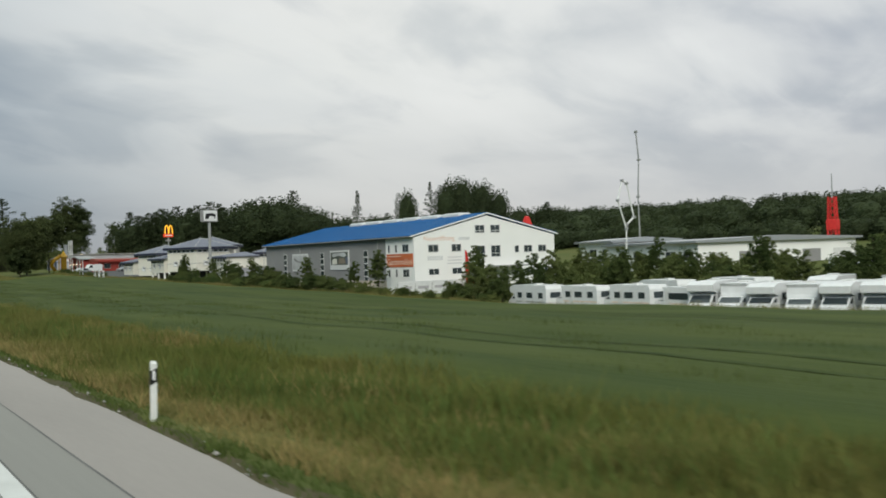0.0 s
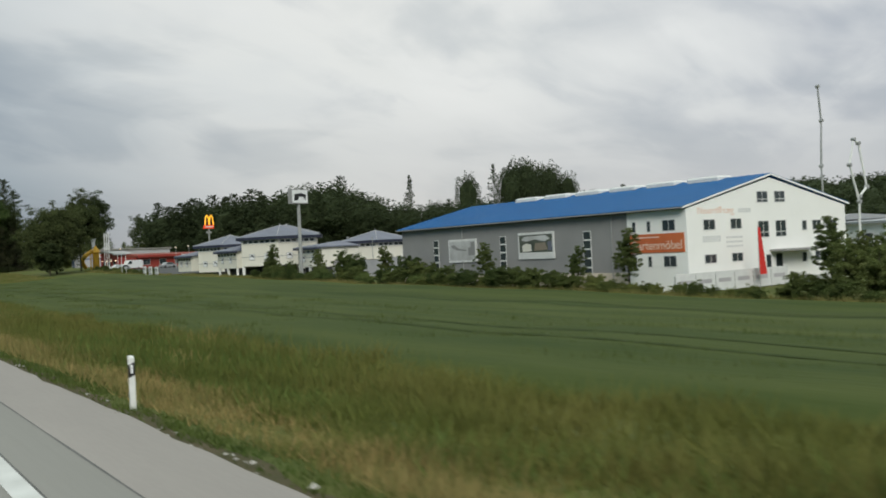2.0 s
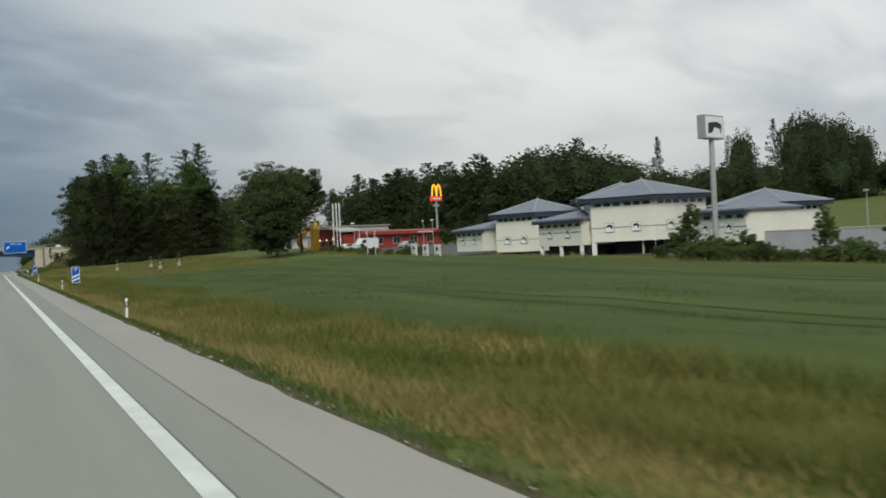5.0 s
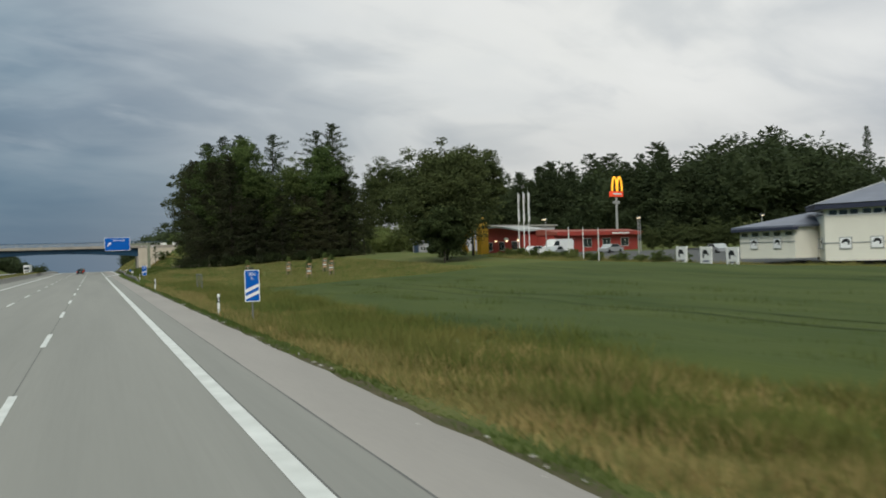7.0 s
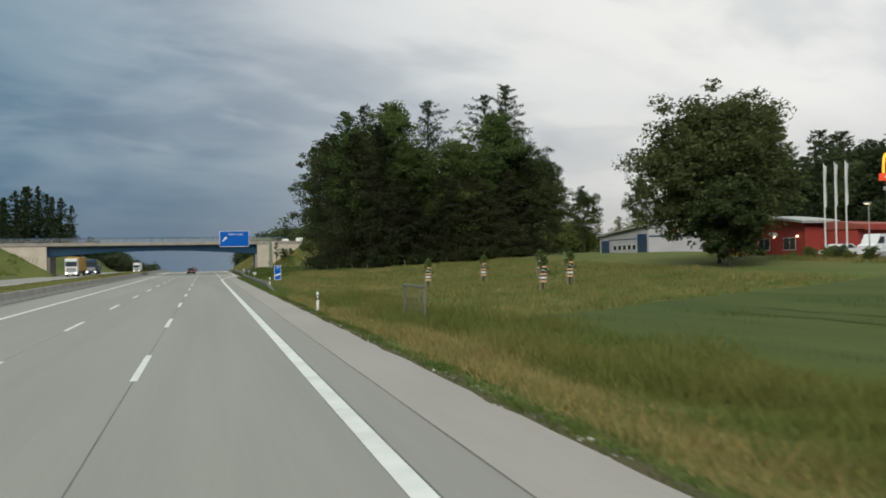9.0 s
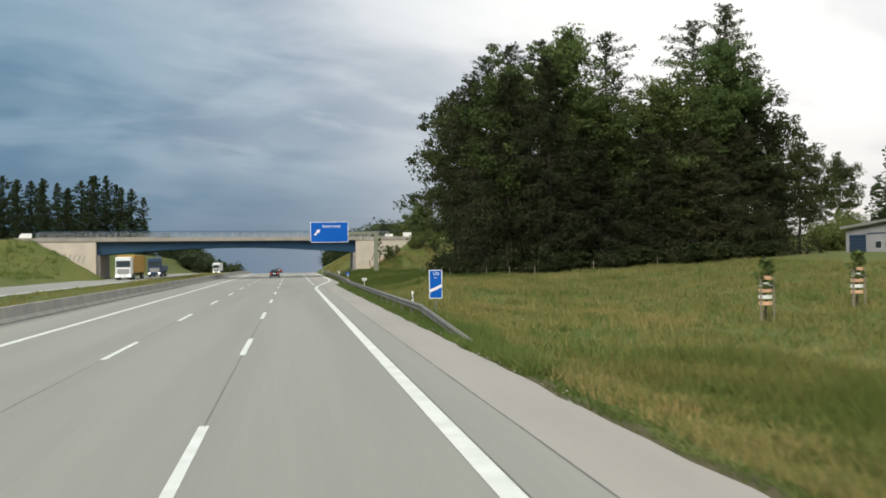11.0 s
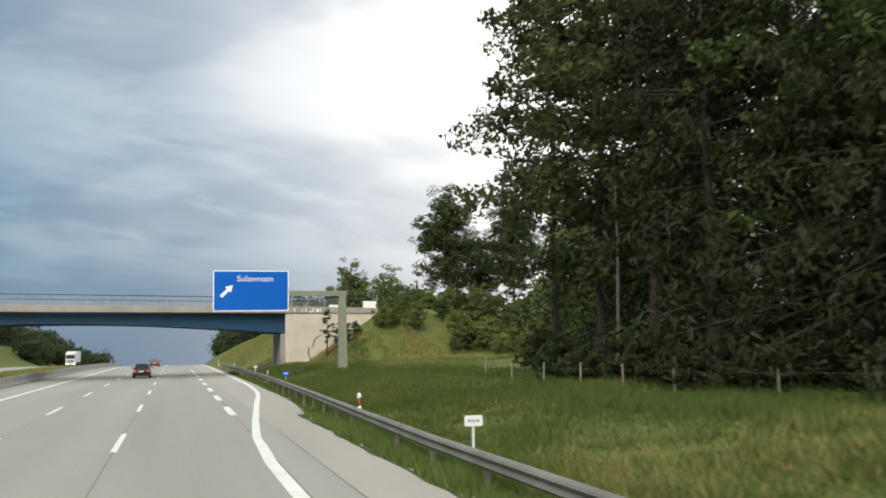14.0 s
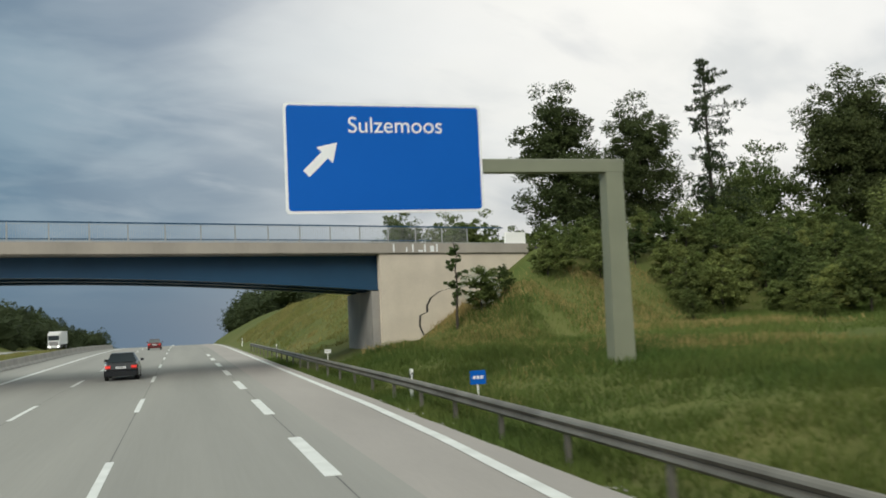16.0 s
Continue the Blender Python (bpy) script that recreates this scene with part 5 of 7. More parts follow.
def window(par, axis, c, d, z, w, h, out, n=1, split=0.0):
    """A window in a wall: frame, panes and sill. axis: the direction along the wall; out: the side it faces."""
    mk = (lambda a0, a1, o0, o1, z0, z1: Geo().box(a0, a1, *sorted((o0, o1)), z0, z1)) if axis == "x" else (lambda a0, a1, o0, o1, z0, z1: Geo().box(*sorted((o0, o1)), a0, a1, z0, z1))
    fr = part("window", mk(c - w / 2, c + w / 2, d - out * 0.02, d + out * 0.03, z, z + h), FRAME, par)
    for i in range(n):
        a0, a1 = c - w / 2 + 0.07 + i * (w - 0.07) / n, c - w / 2 + (i + 1) * (w - 0.07) / n
        if split:
            part("pane", mk(a0, a1, d + out * 0.031, d + out * 0.036, z + 0.07, z + h * split - 0.03), GLASS, fr, "dark glass")
            part("pane", mk(a0, a1, d + out * 0.031, d + out * 0.036, z + h * split + 0.03, z + h - 0.07), GLASS, fr)
        else:
            part("pane", mk(a0, a1, d + out * 0.031, d + out * 0.036, z + 0.07, z + h - 0.07), GLASS, fr, "dark glass")
    return fr


# the gable's windows: storey height, then place and width
for z, h, row in ((0.40, 0.85, ((2.9, 1.6), (6.5, 1.55))), (-0.10, 1.0, ((16.3, 0.75), (18.7, 1.45), (21.2, 1.45))), (3.35, 1.0, ((2.9, 1.6), (6.5, 1.55))), (2.95, 1.0, ((16.5, 0.75), (18.45, 1.45), (20.95, 1.45)))):
    for c, w in row:
        window(hall, "x", c, 0.0, z, w, h, -1, 1 if w < 1 else 2)
for c in (10.35, 12.9):
    window(hall, "x", c, 0.0, 2.45, 1.6, 1.6, -1, 2, 0.32)
    window(hall, "x", c, 0.0, 5.70, 1.6, 1.1, -1, 2, 0.30)
for z in (0.25, 3.45):
    for c, w in ((2.05, 1.55), (4.45, 0.5), (6.3, 0.5)):
        window(hall, "y", c, 0.0, z, w, 1.05, -1, 2 if w > 1 else 1)
part("banner", Geo().box(-0.06, -0.005, 0.3, 6.9, 1.58, 3.28), ORANGE, hall, "orange banner with faded writing")
WEST = Matrix(((0, 0, -1, 0), (-1, 0, 0, 0), (0, 1, 0, 0), (0, 0, 0, 1)))
wall_text("Gartenmöbel", 1.15, Matrix.Translation((-0.066, 3.6, 2.22)) @ WEST, PALECREAM, "lettering", hall, "pale lettering on the orange banner")
part("banner_bar", Geo().box(-0.068, -0.062, 3.2, 6.4, 2.92, 3.04), PALEORANGE, hall, "illegible small line of writing")
wall_text("Neueröffnung", 0.86, Matrix.Translation((3.85, -0.012, 5.10)) @ pose(0, 0, 0, 90, 0, 0), PALEORANGE, "lettering", hall, "faded orange lettering on the gable")
for i, (a0, a1, z0, z1) in enumerate(((6.9, 8.7, 4.85, 5.25), (2.0, 4.4, 2.3, 2.85), (5.1, 7.4, 2.55, 2.72), (5.1, 7.4, 2.15, 2.32), (5.1, 7.4, 1.75, 1.92))):
    n = 7
    for k in range(n):
        part("writing_bar", Geo().box(a0 + (a1 - a0) * k / n, a0 + (a1 - a0) * (k + 0.8) / n, -0.016, -0.006, z0, z1), PALEGREY, hall, "faded illegible wall writing")
bf = thing("banner_fence", HX0 - 3.5, HY0 - 1.6, ground_at(HX0 + 4, HY0 - 1.6), 0, "low pale grey fence boards with faded writing before the gable", "fence")
for k in range(6):
    pn = part("board", Geo().bbox(k * 2.5 + 0.03, k * 2.5 + 2.47, -0.03, 0.03, 0.1, 1.75, 0.01), PALEGREY, bf)
    part("writing_bar", Geo().box(k * 2.5 + 0.4, k * 2.5 + 2.0, -0.036, -0.031, 0.8, 1.15), SHEDWALL, pn)
    part("post", Geo().box(k * 2.5 - 0.028, k * 2.5 + 0.028, -0.04, 0.04, -0.3, 1.55), GREYMETAL, bf)
part("canopy", Geo().bbox(11.1, 17.0, -1.8, -0.005, 1.12, 1.32, 0.04), GREYWALL, hall, "flat grey entrance canopy")
part("entrance_door", Geo().box(12.0, 12.9, -0.05, -0.006, HB, 0.9), GLASS, hall)
window(hall, "x", 10.9, 0.0, -1.2, 0.8, 2.1, -1, 1, 0.3)
for c in (12.7, 26.3, 39.7):
    part("window_strip", Geo().box(-0.035, 0.015, c - 0.55, c + 0.55, -0.55, 3.95), FRAME, hall, "tall narrow window strip")
    for k in range(5):
        part("pane", Geo().box(-0.045, -0.036, c - 0.48, c + 0.48, -0.47 + k * 0.90, 0.27 + k * 0.90), GLASS, hall)
for c0, c1, z0, z1, m in ((31.2, 36.9, 1.2, 3.9, PALEPICT), (17.6, 23.5, 1.35, 4.15, PICTURE)):
    bb = part("billboard", Geo().bbox(-0.12, 0.015, c0, c1, z0, z1, 0.03), FRAME, hall, "large framed picture board")
    part("picture", Geo().box(-0.128, -0.121, c0 + 0.25, c1 - 0.25, z0 + (0.7 if m is PICTURE else 0.25), z1 - 0.25), m, bb)
for pts, mt in (([(18.2, 3.45), (18.9, 3.8), (22.4, 3.75), (22.9, 3.4), (22.2, 3.2), (20.6, 3.4), (19.0, 3.15)], PALEPICT), ([(21.2, 2.2), (22.7, 2.1), (22.8, 2.75), (22.1, 3.0), (21.3, 2.9)], CREAM), ([(18.6, 2.3), (20.8, 2.2), (20.6, 3.0), (19.0, 3.05)], WOOD), ([(17.9, 2.2), (18.5, 2.2), (18.6, 3.1), (17.9, 3.2)], SLATE),
                ([(36.3, 3.2), (35.7, 3.3), (34.8, 2.85), (33.2, 2.65), (33.2, 2.5), (35.0, 2.6), (36.2, 2.95)], GREYWALL), ([(31.5, 2.0), (32.8, 2.0), (32.8, 2.9), (32.3, 2.95), (32.3, 3.5), (31.5, 3.6)], GREYWALL)):
    part("picture_shape", Geo().slab(pts, "x", -0.134, -0.129), mt, hall, "shape in the printed picture")
for c in (9.2, 34.0):
    part("downpipe", Geo().cyl((-0.08, c, HB), (-0.08, c, HE - 0.2), 0.06), GREYMETAL, hall)
flg = thing("red_flag", 68.9, 117.2, ground_at(69, 117), 0, "red beach flag on a slim pole in front of the hall", "flag")
part("pole", Geo().cyl((0, 0, 0), (0, 0, 5.6), 0.04, 0.02), GREYMETAL, flg)
part("cloth", Geo().slab([(0.05, 1.3), (1.0, 1.3), (0.85, 2.4), (0.3, 5.4), (0.05, 5.5)], "y", -0.015, 0.015), REDCLOTH, flg)
par = thing("red_parasol", 90.2, 131.0, ground_at(92, 132), 0, "folded red parasol behind the hall", "parasol")
part("pole", Geo().cyl((0, 0, 0), (0, 0, 10.3), 0.06), GREYMETAL, par)
part("canopy", Geo().cyl((0, 0, 6.6), (0, 0, 10.2), 1.7, 0.35, 8), REDCLOTH, par)

# ---- six-sided pavilions ----


def hexagon(r, a0):
    return [(r * math.cos(radians(a0 + 60 * i)), r * math.sin(radians(a0 + 60 * i))) for i in range(6)]


def emblem_board(par, c, z, at):
    """A small framed picture with a dark curled emblem on white, on a wall that faces -y of the matrix."""
    fr = part("picture_board", Geo().bbox(c - 0.58, c + 0.58, -0.10, -0.004, z, z + 1.1, 0.02), GREYMETAL, par, "small framed picture", at=at)
    part("picture", Geo().box(c - 0.5, c + 0.5, -0.108, -0.101, z + 0.08, z + 1.02), SIGNWHITE, fr)
    pts = [(-0.40, 0.60), (-0.15, 0.90), (0.22, 0.92), (0.42, 0.70), (0.36, 0.38), (0.20, 0.36), (0.22, 0.60), (-0.02, 0.66), (-0.22, 0.52)]
    part("emblem", Geo().slab([(c + x, z + q) for x, q in pts], "y", -0.114, -0.109), BLACK, fr, "dark curled emblem")


def pavilion(cx, cy, r, base, floor, eave, apex, label, a0=182.0, boards=True):
    ob = thing("pavilion", cx, cy, 0, 0, label, "building", "six-sided pavilions")
    part("wall", Geo().prism(hexagon(r, a0), floor, eave), CREAM, ob, "cream rendered wall")
    o = hexagon(r + 1.0, a0)
    rf = Geo().add([(x, y, eave + 0.30) for x, y in o] + [(x * 1.02, y * 1.02, eave + 0.38) for x, y in o] + [(0, 0, apex)], [tuple(range(5, -1, -1))] + [(i, (i + 1) % 6, 6 + (i + 1) % 6, 6 + i) for i in range(6)] + [(6 + i, 6 + (i + 1) % 6, 12) for i in range(6)])
    part("roof", rf, SLATE, ob, "blue-grey pyramid roof")
    for x, y in o:
        part("hip", Geo().cyl((x, y, eave + 0.40), (0, 0, apex + 0.03), 0.07, 0.07, 5), GREYMETAL, ob)
    part("fascia", Geo().prism(hexagon(r + 1.03, a0), eave - 0.12, eave + 0.296), NAVY, ob, "dark navy fascia")
    part("finial", Geo().cyl((0, 0, apex - 0.1), (0, 0, apex + 0.35), 0.10, 0.04), GREYMETAL, ob)
    pts = hexagon(r, a0)
    for i in range(6):
        (x0, y0), (x1, y1) = pts[i], pts[(i + 1) % 6]
        mx, my = (x0 + x1) / 2, (y0 + y1) / 2
        if mx > r * 0.55:
            continue
        l, ang = math.hypot(x1 - x0, y1 - y0), math.degrees(math.atan2(y1 - y0, x1 - x0))
        part("window_band", Geo().box(-l / 2 + 0.25, l / 2 - 0.25, -0.03, 0.03, -0.78, -0.12), FRAME, ob, "white band of clerestory windows", at=pose(mx, my, eave, 0, 0, ang))
        for k in range(6):
            c = (k - 2.5) * (l - 0.9) / 6 + (0.10 if k > 2 else -0.10)
            part("pane", Geo().box(c - l * 0.055, c + l * 0.055, -0.045, -0.031, -0.66, -0.24), GLASS, ob, "dark glass", at=pose(mx, my, eave, 0, 0, ang))
        part("cornice_rail", Geo().box(-l / 2, l / 2, -0.05, -0.003, 0, 0.10), GREYMETAL, ob, at=pose(mx, my, floor + 1.62, 0, 0, ang))
        if boards:
            for k in (-0.21, 0.21):
                emblem_board(ob, k * l, 1.1, pose(mx, my, floor, 0, 0, ang))
        if floor > base + 1:
            for x, y in ((x0, y0), (x1, y1)):
                if i == 0 or (x, y) == (x0, y0):
                    part("column", Geo().bbox(x * 0.965 - 0.22, x * 0.965 + 0.22, y * 0.965 - 0.22, y * 0.965 + 0.22, base, floor, 0.03), WHITE, ob, "white column")
    if floor > base + 1:
        # a solid dark block takes the place of the shade behind the columns
        part("undercroft", Geo().prism(hexagon(r * 0.55, a0), base, floor - 0.01), SHADE_DARK, ob, "dark block standing for the shaded open storey")
        for k in range(5):
            part("inner_column", Geo().cyl((-r * 0.5 + k * r * 0.22, -r * 0.62 + 0.2 * k, base), (-r * 0.5 + k * r * 0.22, -r * 0.62 + 0.2 * k, floor - 0.005), 0.11), CONCRETE, ob)
    return ob


pavilion(71.9, 225.9, 7.8, -0.9, 1.50, 6.30, 8.85, "tall cream pavilion on white columns with a blue-grey roof")
pavilion(70.9, 248.6, 6.7, 0.2, 0.6, 5.55, 7.95, "cream pavilion with a blue-grey pyramid roof", 174)
pavilion(80.0, 241.0, 6.9, 0.0, 0.4, 7.0, 9.5, "cream pavilion behind the others", 182, False)
pavilion(92.6, 226.6, 7.4, -0.5, 0.0, 4.9, 7.3, "separate cream pavilion with a pyramid roof", 182, False)


def annex(x0, x1, y0, y1, base, floor, eave, apex, label):
    ob = thing("pavilion_annex", (x0 + x1) / 2, (y0 + y1) / 2, 0, 0, label, "building", "low annexes of the pavilions")
    w, l = (x1 - x0) / 2, (y1 - y0) / 2
    part("wall", Geo().box(-w, w, -l, l, floor, eave), CREAM, ob)
    g = Geo().add([(-w - 0.7, -l - 0.5, eave + 0.01), (w, -l - 0.5, eave + 0.01), (w, l + 0.5, eave + 0.01), (-w - 0.7, l + 0.5, eave + 0.01), (-w - 0.7, -l - 0.5, eave + 0.2), (w, -l - 0.5, eave + 0.2), (w, l + 0.5, eave + 0.2), (-w - 0.7, l + 0.5, eave + 0.2), (w * 0.6, 0, apex)],
                  [(0, 1, 2, 3), (0, 1, 5, 4), (1, 2, 6, 5), (2, 3, 7, 6), (3, 0, 4, 7), (4, 5, 8), (5, 6, 8), (6, 7, 8), (7, 4, 8)])
    part("roof", g, SLATE, ob, "blue-grey hipped roof")
    part("fascia", Geo().box(-w - 0.74, -w - 0.004, -l - 0.52, l + 0.52, eave - 0.28, eave + 0.006), NAVY, ob, "dark navy fascia")
    n = max(3, int(l * 2 / 1.5))
    for k in range(n):
        window(ob, "y", -l + (k + 0.5) * 2 * l / n, -w, eave - 0.85, 1.15, 0.52, -1)
    for c in (-l * 0.45, l * 0.4):
        emblem_board(ob, c, floor + 0.95, Matrix(((0, 1, 0, -w), (-1, 0, 0, 0), (0, 0, 1, 0), (0, 0, 0, 1))))
    part("cornice_rail", Geo().box(-w - 0.06, -w - 0.003, -l, l, floor + 1.6, floor + 1.7), GREYMETAL, ob)
    if floor > base + 1:
        part("undercroft", Geo().box(-w + 1.2, w, -l + 0.3, l - 0.3, base, floor - 0.01), SHADE_DARK, ob, "dark block standing for the shaded open storey")
        for k in range(3):
            part("column", Geo().box(-w + 0.05, -w + 0.4, -l + 0.2 + k * (l - 0.3), -l + 0.55 + k * (l - 0.3), base, floor), WHITE, ob)


annex(63.7, 72, 227.2, 236.9, -0.6, 1.25, 4.35, 6.2, "low cream annex between two pavilions")
annex(63.9, 72, 252.9, 261.2, 0.2, 0.9, 3.95, 5.6, "low cream annex at the end of the row")
annex(70.5, 78, 207.0, 215.5, -1.0, 0.9, 4.2, 5.3, "low cream annex beside the tall pavilion")
for y in (253.4, 257.5, 261.6):
    st = thing("picture_stand", 56.9, y, ground_at(57, y), 0, "white picture board on two legs at the field's edge", "sign", "picture stands at the field's edge")
    part("board", Geo().bbox(-0.06, 0.06, -0.75, 0.75, 0.30, 1.95), FRAME, st)
    part("picture", Geo().slab([(-0.50, 1.05), (-0.2, 1.60), (0.25, 1.70), (0.55, 1.40), (0.48, 0.85), (0.25, 0.80), (0.28, 1.2), (-0.1, 1.22)], "x", -0.066, -0.061), BLACK, st, "dark curled emblem")
    part("writing_bar", Geo().box(-0.066, -0.061, -0.5, 0.5, 0.42, 0.60), SLATE, st, "illegible line of writing")
    for d in (-0.90, 0.76):
        part("leg", Geo().box(-0.07, 0.07, d, d + 0.14, -0.3, 2.0), FRAME, st, "white post")
yw = thing("yard_wall", 73.0, 184.0, ground_at(73, 196) - 0.3, 0, "plain grey rendered yard wall between the pavilions and the hall", "wall")
for k in range(5):
    part("panel", Geo().bbox(-0.12, 0.12, k * 5.1 + 0.02, k * 5.1 + 5.08, 0, 2.9 + 0.25 * (k == 0), 0.02), SHEDWALL, yw)
part("coping", Geo().box(-0.17, 0.17, 5.12, 25.6, 2.903, 2.99), CONCRETE, yw, "pale coping")
ps = thing("pole_sign", 67.8, 208.6, ground_at(67.8, 208.6), 18, "tall grey pole with a lit white picture box on top", "sign")
gz = ground_at(67.8, 208.6)
part("pole", Geo().cyl((0, 0, -0.3), (0, 0, 11.7 - gz), 0.32, 0.28, 12), GREYMETAL, ps)
bx = part("sign_box", Geo().bbox(-1.9, 1.9, -0.45, 0.45, 11.7 - gz, 14.15 - gz, 0.05), GREYWALL, ps, "box with a grey frame")
part("face", Geo().box(-1.72, 1.72, -0.458, -0.451, 11.85 - gz, 14.0 - gz), SIGNWHITE, bx, "white lit face")
part("emblem", Geo().slab([(-1.3, 12.2 - gz), (-0.5, 12.3 - gz), (-0.1, 12.9 - gz), (0.9, 12.8 - gz), (1.2, 12.2 - gz), (1.4, 13.2 - gz), (0.4, 13.5 - gz), (-1.2, 13.3 - gz)], "y", -0.468, -0.459), BLACK, bx, "dark abstract emblem")

# ---- the restaurant ----
rest = thing("restaurant", 66.8, 320.9, 2.2, 0, "low red restaurant with a curved grey roof", "building")
part("wall", Geo().box(0, 3.2, 0, 17.5, -1.0, 3.0), RED, rest, "dark red wall")
cv = [(-0.9 + 19.2 * i / 12, 3.05 + 1.35 * math.sin(math.pi * (0.10 + 0.62 * i / 12))) for i in range(13)]
part("gable_band", Geo().slab([(0.02, 3.003), (17.48, 3.003)] + [(y, z - 0.004) for y, z in reversed(cv[1:-1])], "x", 0.02, 3.18), RED, rest)
part("roof", Geo().slab(cv + [(y, z + 0.28) for y, z in reversed(cv)], "x", -1.0, 4.0), GREYMETAL, rest, "curved grey roof")
for k in range(3):
    window(rest, "y", 3.0 + 5.2 * k, 0.0, 0.4, 2.4, 1.5, -1, 2)
for k in range(4):
    part("wall_lamp", Geo().bbox(-0.22, -0.004, 1.2 + 4.6 * k, 1.5 + 4.6 * k, 1.9, 2.15, 0.04), GLOWLAMP, rest, "small lit wall lamp")
part("wall_emblem", Geo().slab([(5.2, 2.15), (5.9, 2.05), (7.0, 2.2), (7.4, 2.45), (6.6, 2.65), (5.6, 2.55)], "x", -0.02, -0.004), SIGNWHITE, rest, "pale wall emblem")
wing = thing("restaurant_wing", 70.6, 316.8, 2.2, 24, "long low red building with a sloping roof and a lit fascia", "building")
part("wall", Geo().box(0, 24, 0, 3.6, -1.0, 2.6), RED, wing)
part("roof", Geo().slab([(-0.8, 2.62), (3.6, 2.62), (3.6, 3.5), (2.6, 3.6), (-0.8, 3.05)], "x", -0.2, 24.8), REDROOF, wing, "dull red roof")
for k in range(4):
    window(wing, "x", 3.5 + 5.5 * k, 0.0, 0.5, 2.4, 1.5, -1, 2)
part("fascia", Geo().box(-0.1, 24.7, -0.92, -0.81, 2.5, 3.15), RED, wing, "red fascia")
for k in range(9):
    part("lettering_bar", Geo().box(15 + 0.58 * k, 15.42 + 0.58 * k, -0.95, -0.925, 2.66, 2.98), SIGNWHITE, wing, "white lit lettering")
pole = thing("arch_sign", 103.4, 351.5, ground_at(103, 351), 22, "tall pole sign with lit yellow arches over a red panel", "sign")
pz = ground_at(103, 351)
part("pole", Geo().cyl((0, 0, -0.3), (0, 0, 13.3 - pz), 0.28, 0.24, 10), GREYMETAL, pole)
part("lower_plate", Geo().bbox(-1.0, 1.0, -0.2, 0.2, 11.6 - pz, 12.2 - pz), GREYMETAL, pole)
part("panel", Geo().bbox(-2.0, 2.0, -0.35, 0.35, 13.1 - pz, 14.2 - pz, 0.1), GLOWRED, pole, "lit red panel")
part("panel_bar", Geo().box(-1.5, 1.5, -0.37, -0.352, 13.5 - pz, 13.85 - pz), SIGNWHITE, pole)
part("backing", Geo().slab(rounded(3.5, 3.0, 0.9, 15.4 - pz), "y", -0.1, 0.1), BLACK, pole)
for c in (-0.85, 0.85):
    part("arch", Geo().tube([(c + 0.80 * math.cos(math.pi * i / 14), -0.28 - 0.02 * (c > 0), 14.25 - pz + 2.95 * math.sin(math.pi * i / 14)) for i in range(15)], 0.20, 8), GLOWYELLOW, pole, "lit yellow arch")
for i, y in enumerate((306.1, 307.5, 309.0)):
    fp = thing("flagpole", 61.0 - 0.15 * i, y, ground_at(61, y), 0, "tall white flagpole with a furled banner", "flagpole", "flagpoles in front of the restaurant")
    h = 11.3 - ground_at(61, y)
    part("pole", Geo().cyl((0, 0, -0.2), (0, 0, h), 0.09, 0.05), POSTWHITE, fp)
    part("banner", Geo().slab([(0.08, h - 4.5), (0.26, h - 4.3), (0.2, h - 2), (0.32, h - 0.3), (0.08, h - 0.2)], "y", -0.03, 0.03), PALEPICT, fp, "furled pale banner")
slide = thing("play_slide", 62.6, 328.6, ground_at(63.4, 331), 0, "yellow plastic play slide and tower beside the restaurant", "playground slide")
part("tower", Geo().bbox(0, 1.5, 0, 1.5, -0.2, 4.6, 0.1), YELLOW, slide)
part("roof", Geo().cyl((0.75, 0.75, 4.6), (0.75, 0.75, 6.4), 1.25, 0.15, 8), YELLOW, slide)
for k in range(12):
    a, b = k / 12, (k + 1) / 12
    pa = (-0.1 - 2.6 * math.sin(2.6 * a), 0.6 + 2.9 * a - 1.2 * math.sin(a * 3), 4.4 * (1 - a) ** 0.9 + 0.55)
    pb = (-0.1 - 2.6 * math.sin(2.6 * b), 0.6 + 2.9 * b - 1.2 * math.sin(b * 3), 4.4 * (1 - b) ** 0.9 + 0.55)
    part("tube", Geo().cyl(pa, pb, 0.55, 0.55, 10), YELLOW, slide)
for q in (0.12, 1.38):
    part("post", Geo().cyl((-0.6, q, -0.2), (-0.6, q, 5.4), 0.09, 0.09), YELLOW, slide)

# ---- street lamps ----


def street_lamp(h, lit):
    ob = thing("street_lamp", 0, 0, 0, 0, "slim grey street lamp, lit" if lit else "slim grey street lamp", "street lamp", "lamps of the car park")
    part("pole", Geo().cyl((0, 0, -0.3), (0, 0, h), 0.08, 0.05), GREYMETAL, ob)
    part("head", Geo().bbox(-0.55, 0.25, -0.15, 0.15, h, h + 0.16, 0.04), GREYMETAL, ob)
    part("lens", Geo().box(-0.5, 0.0, -0.12, 0.12, h - 0.05, h - 0.003), GLOWLAMP if lit else FRAME, ob)
    return ob


for i, (x, y, h) in enumerate(((64.2, 306.9, 5.4), (82.8, 310.2, 5.4), (76, 300, 5.4), (92, 292, 5.4), (98, 285, 5.4), (80, 272, 4.5), (110, 300, 6.5), (105, 262, 6.5), (74, 195, 6.0), (80, 178, 6.0))):
    sl = street_lamp(h, i < 4)
    sl.matrix_basis = pose(x, y, ground_at(x, y), 0, 0, 30 * i)

# ---- the shed ----
shed = thing("grey_shed", 67.8, 362.2, 2.6, -2, "low pale grey workshop with a sloping roof and a broad flue", "building")
SHED_L = 20.6


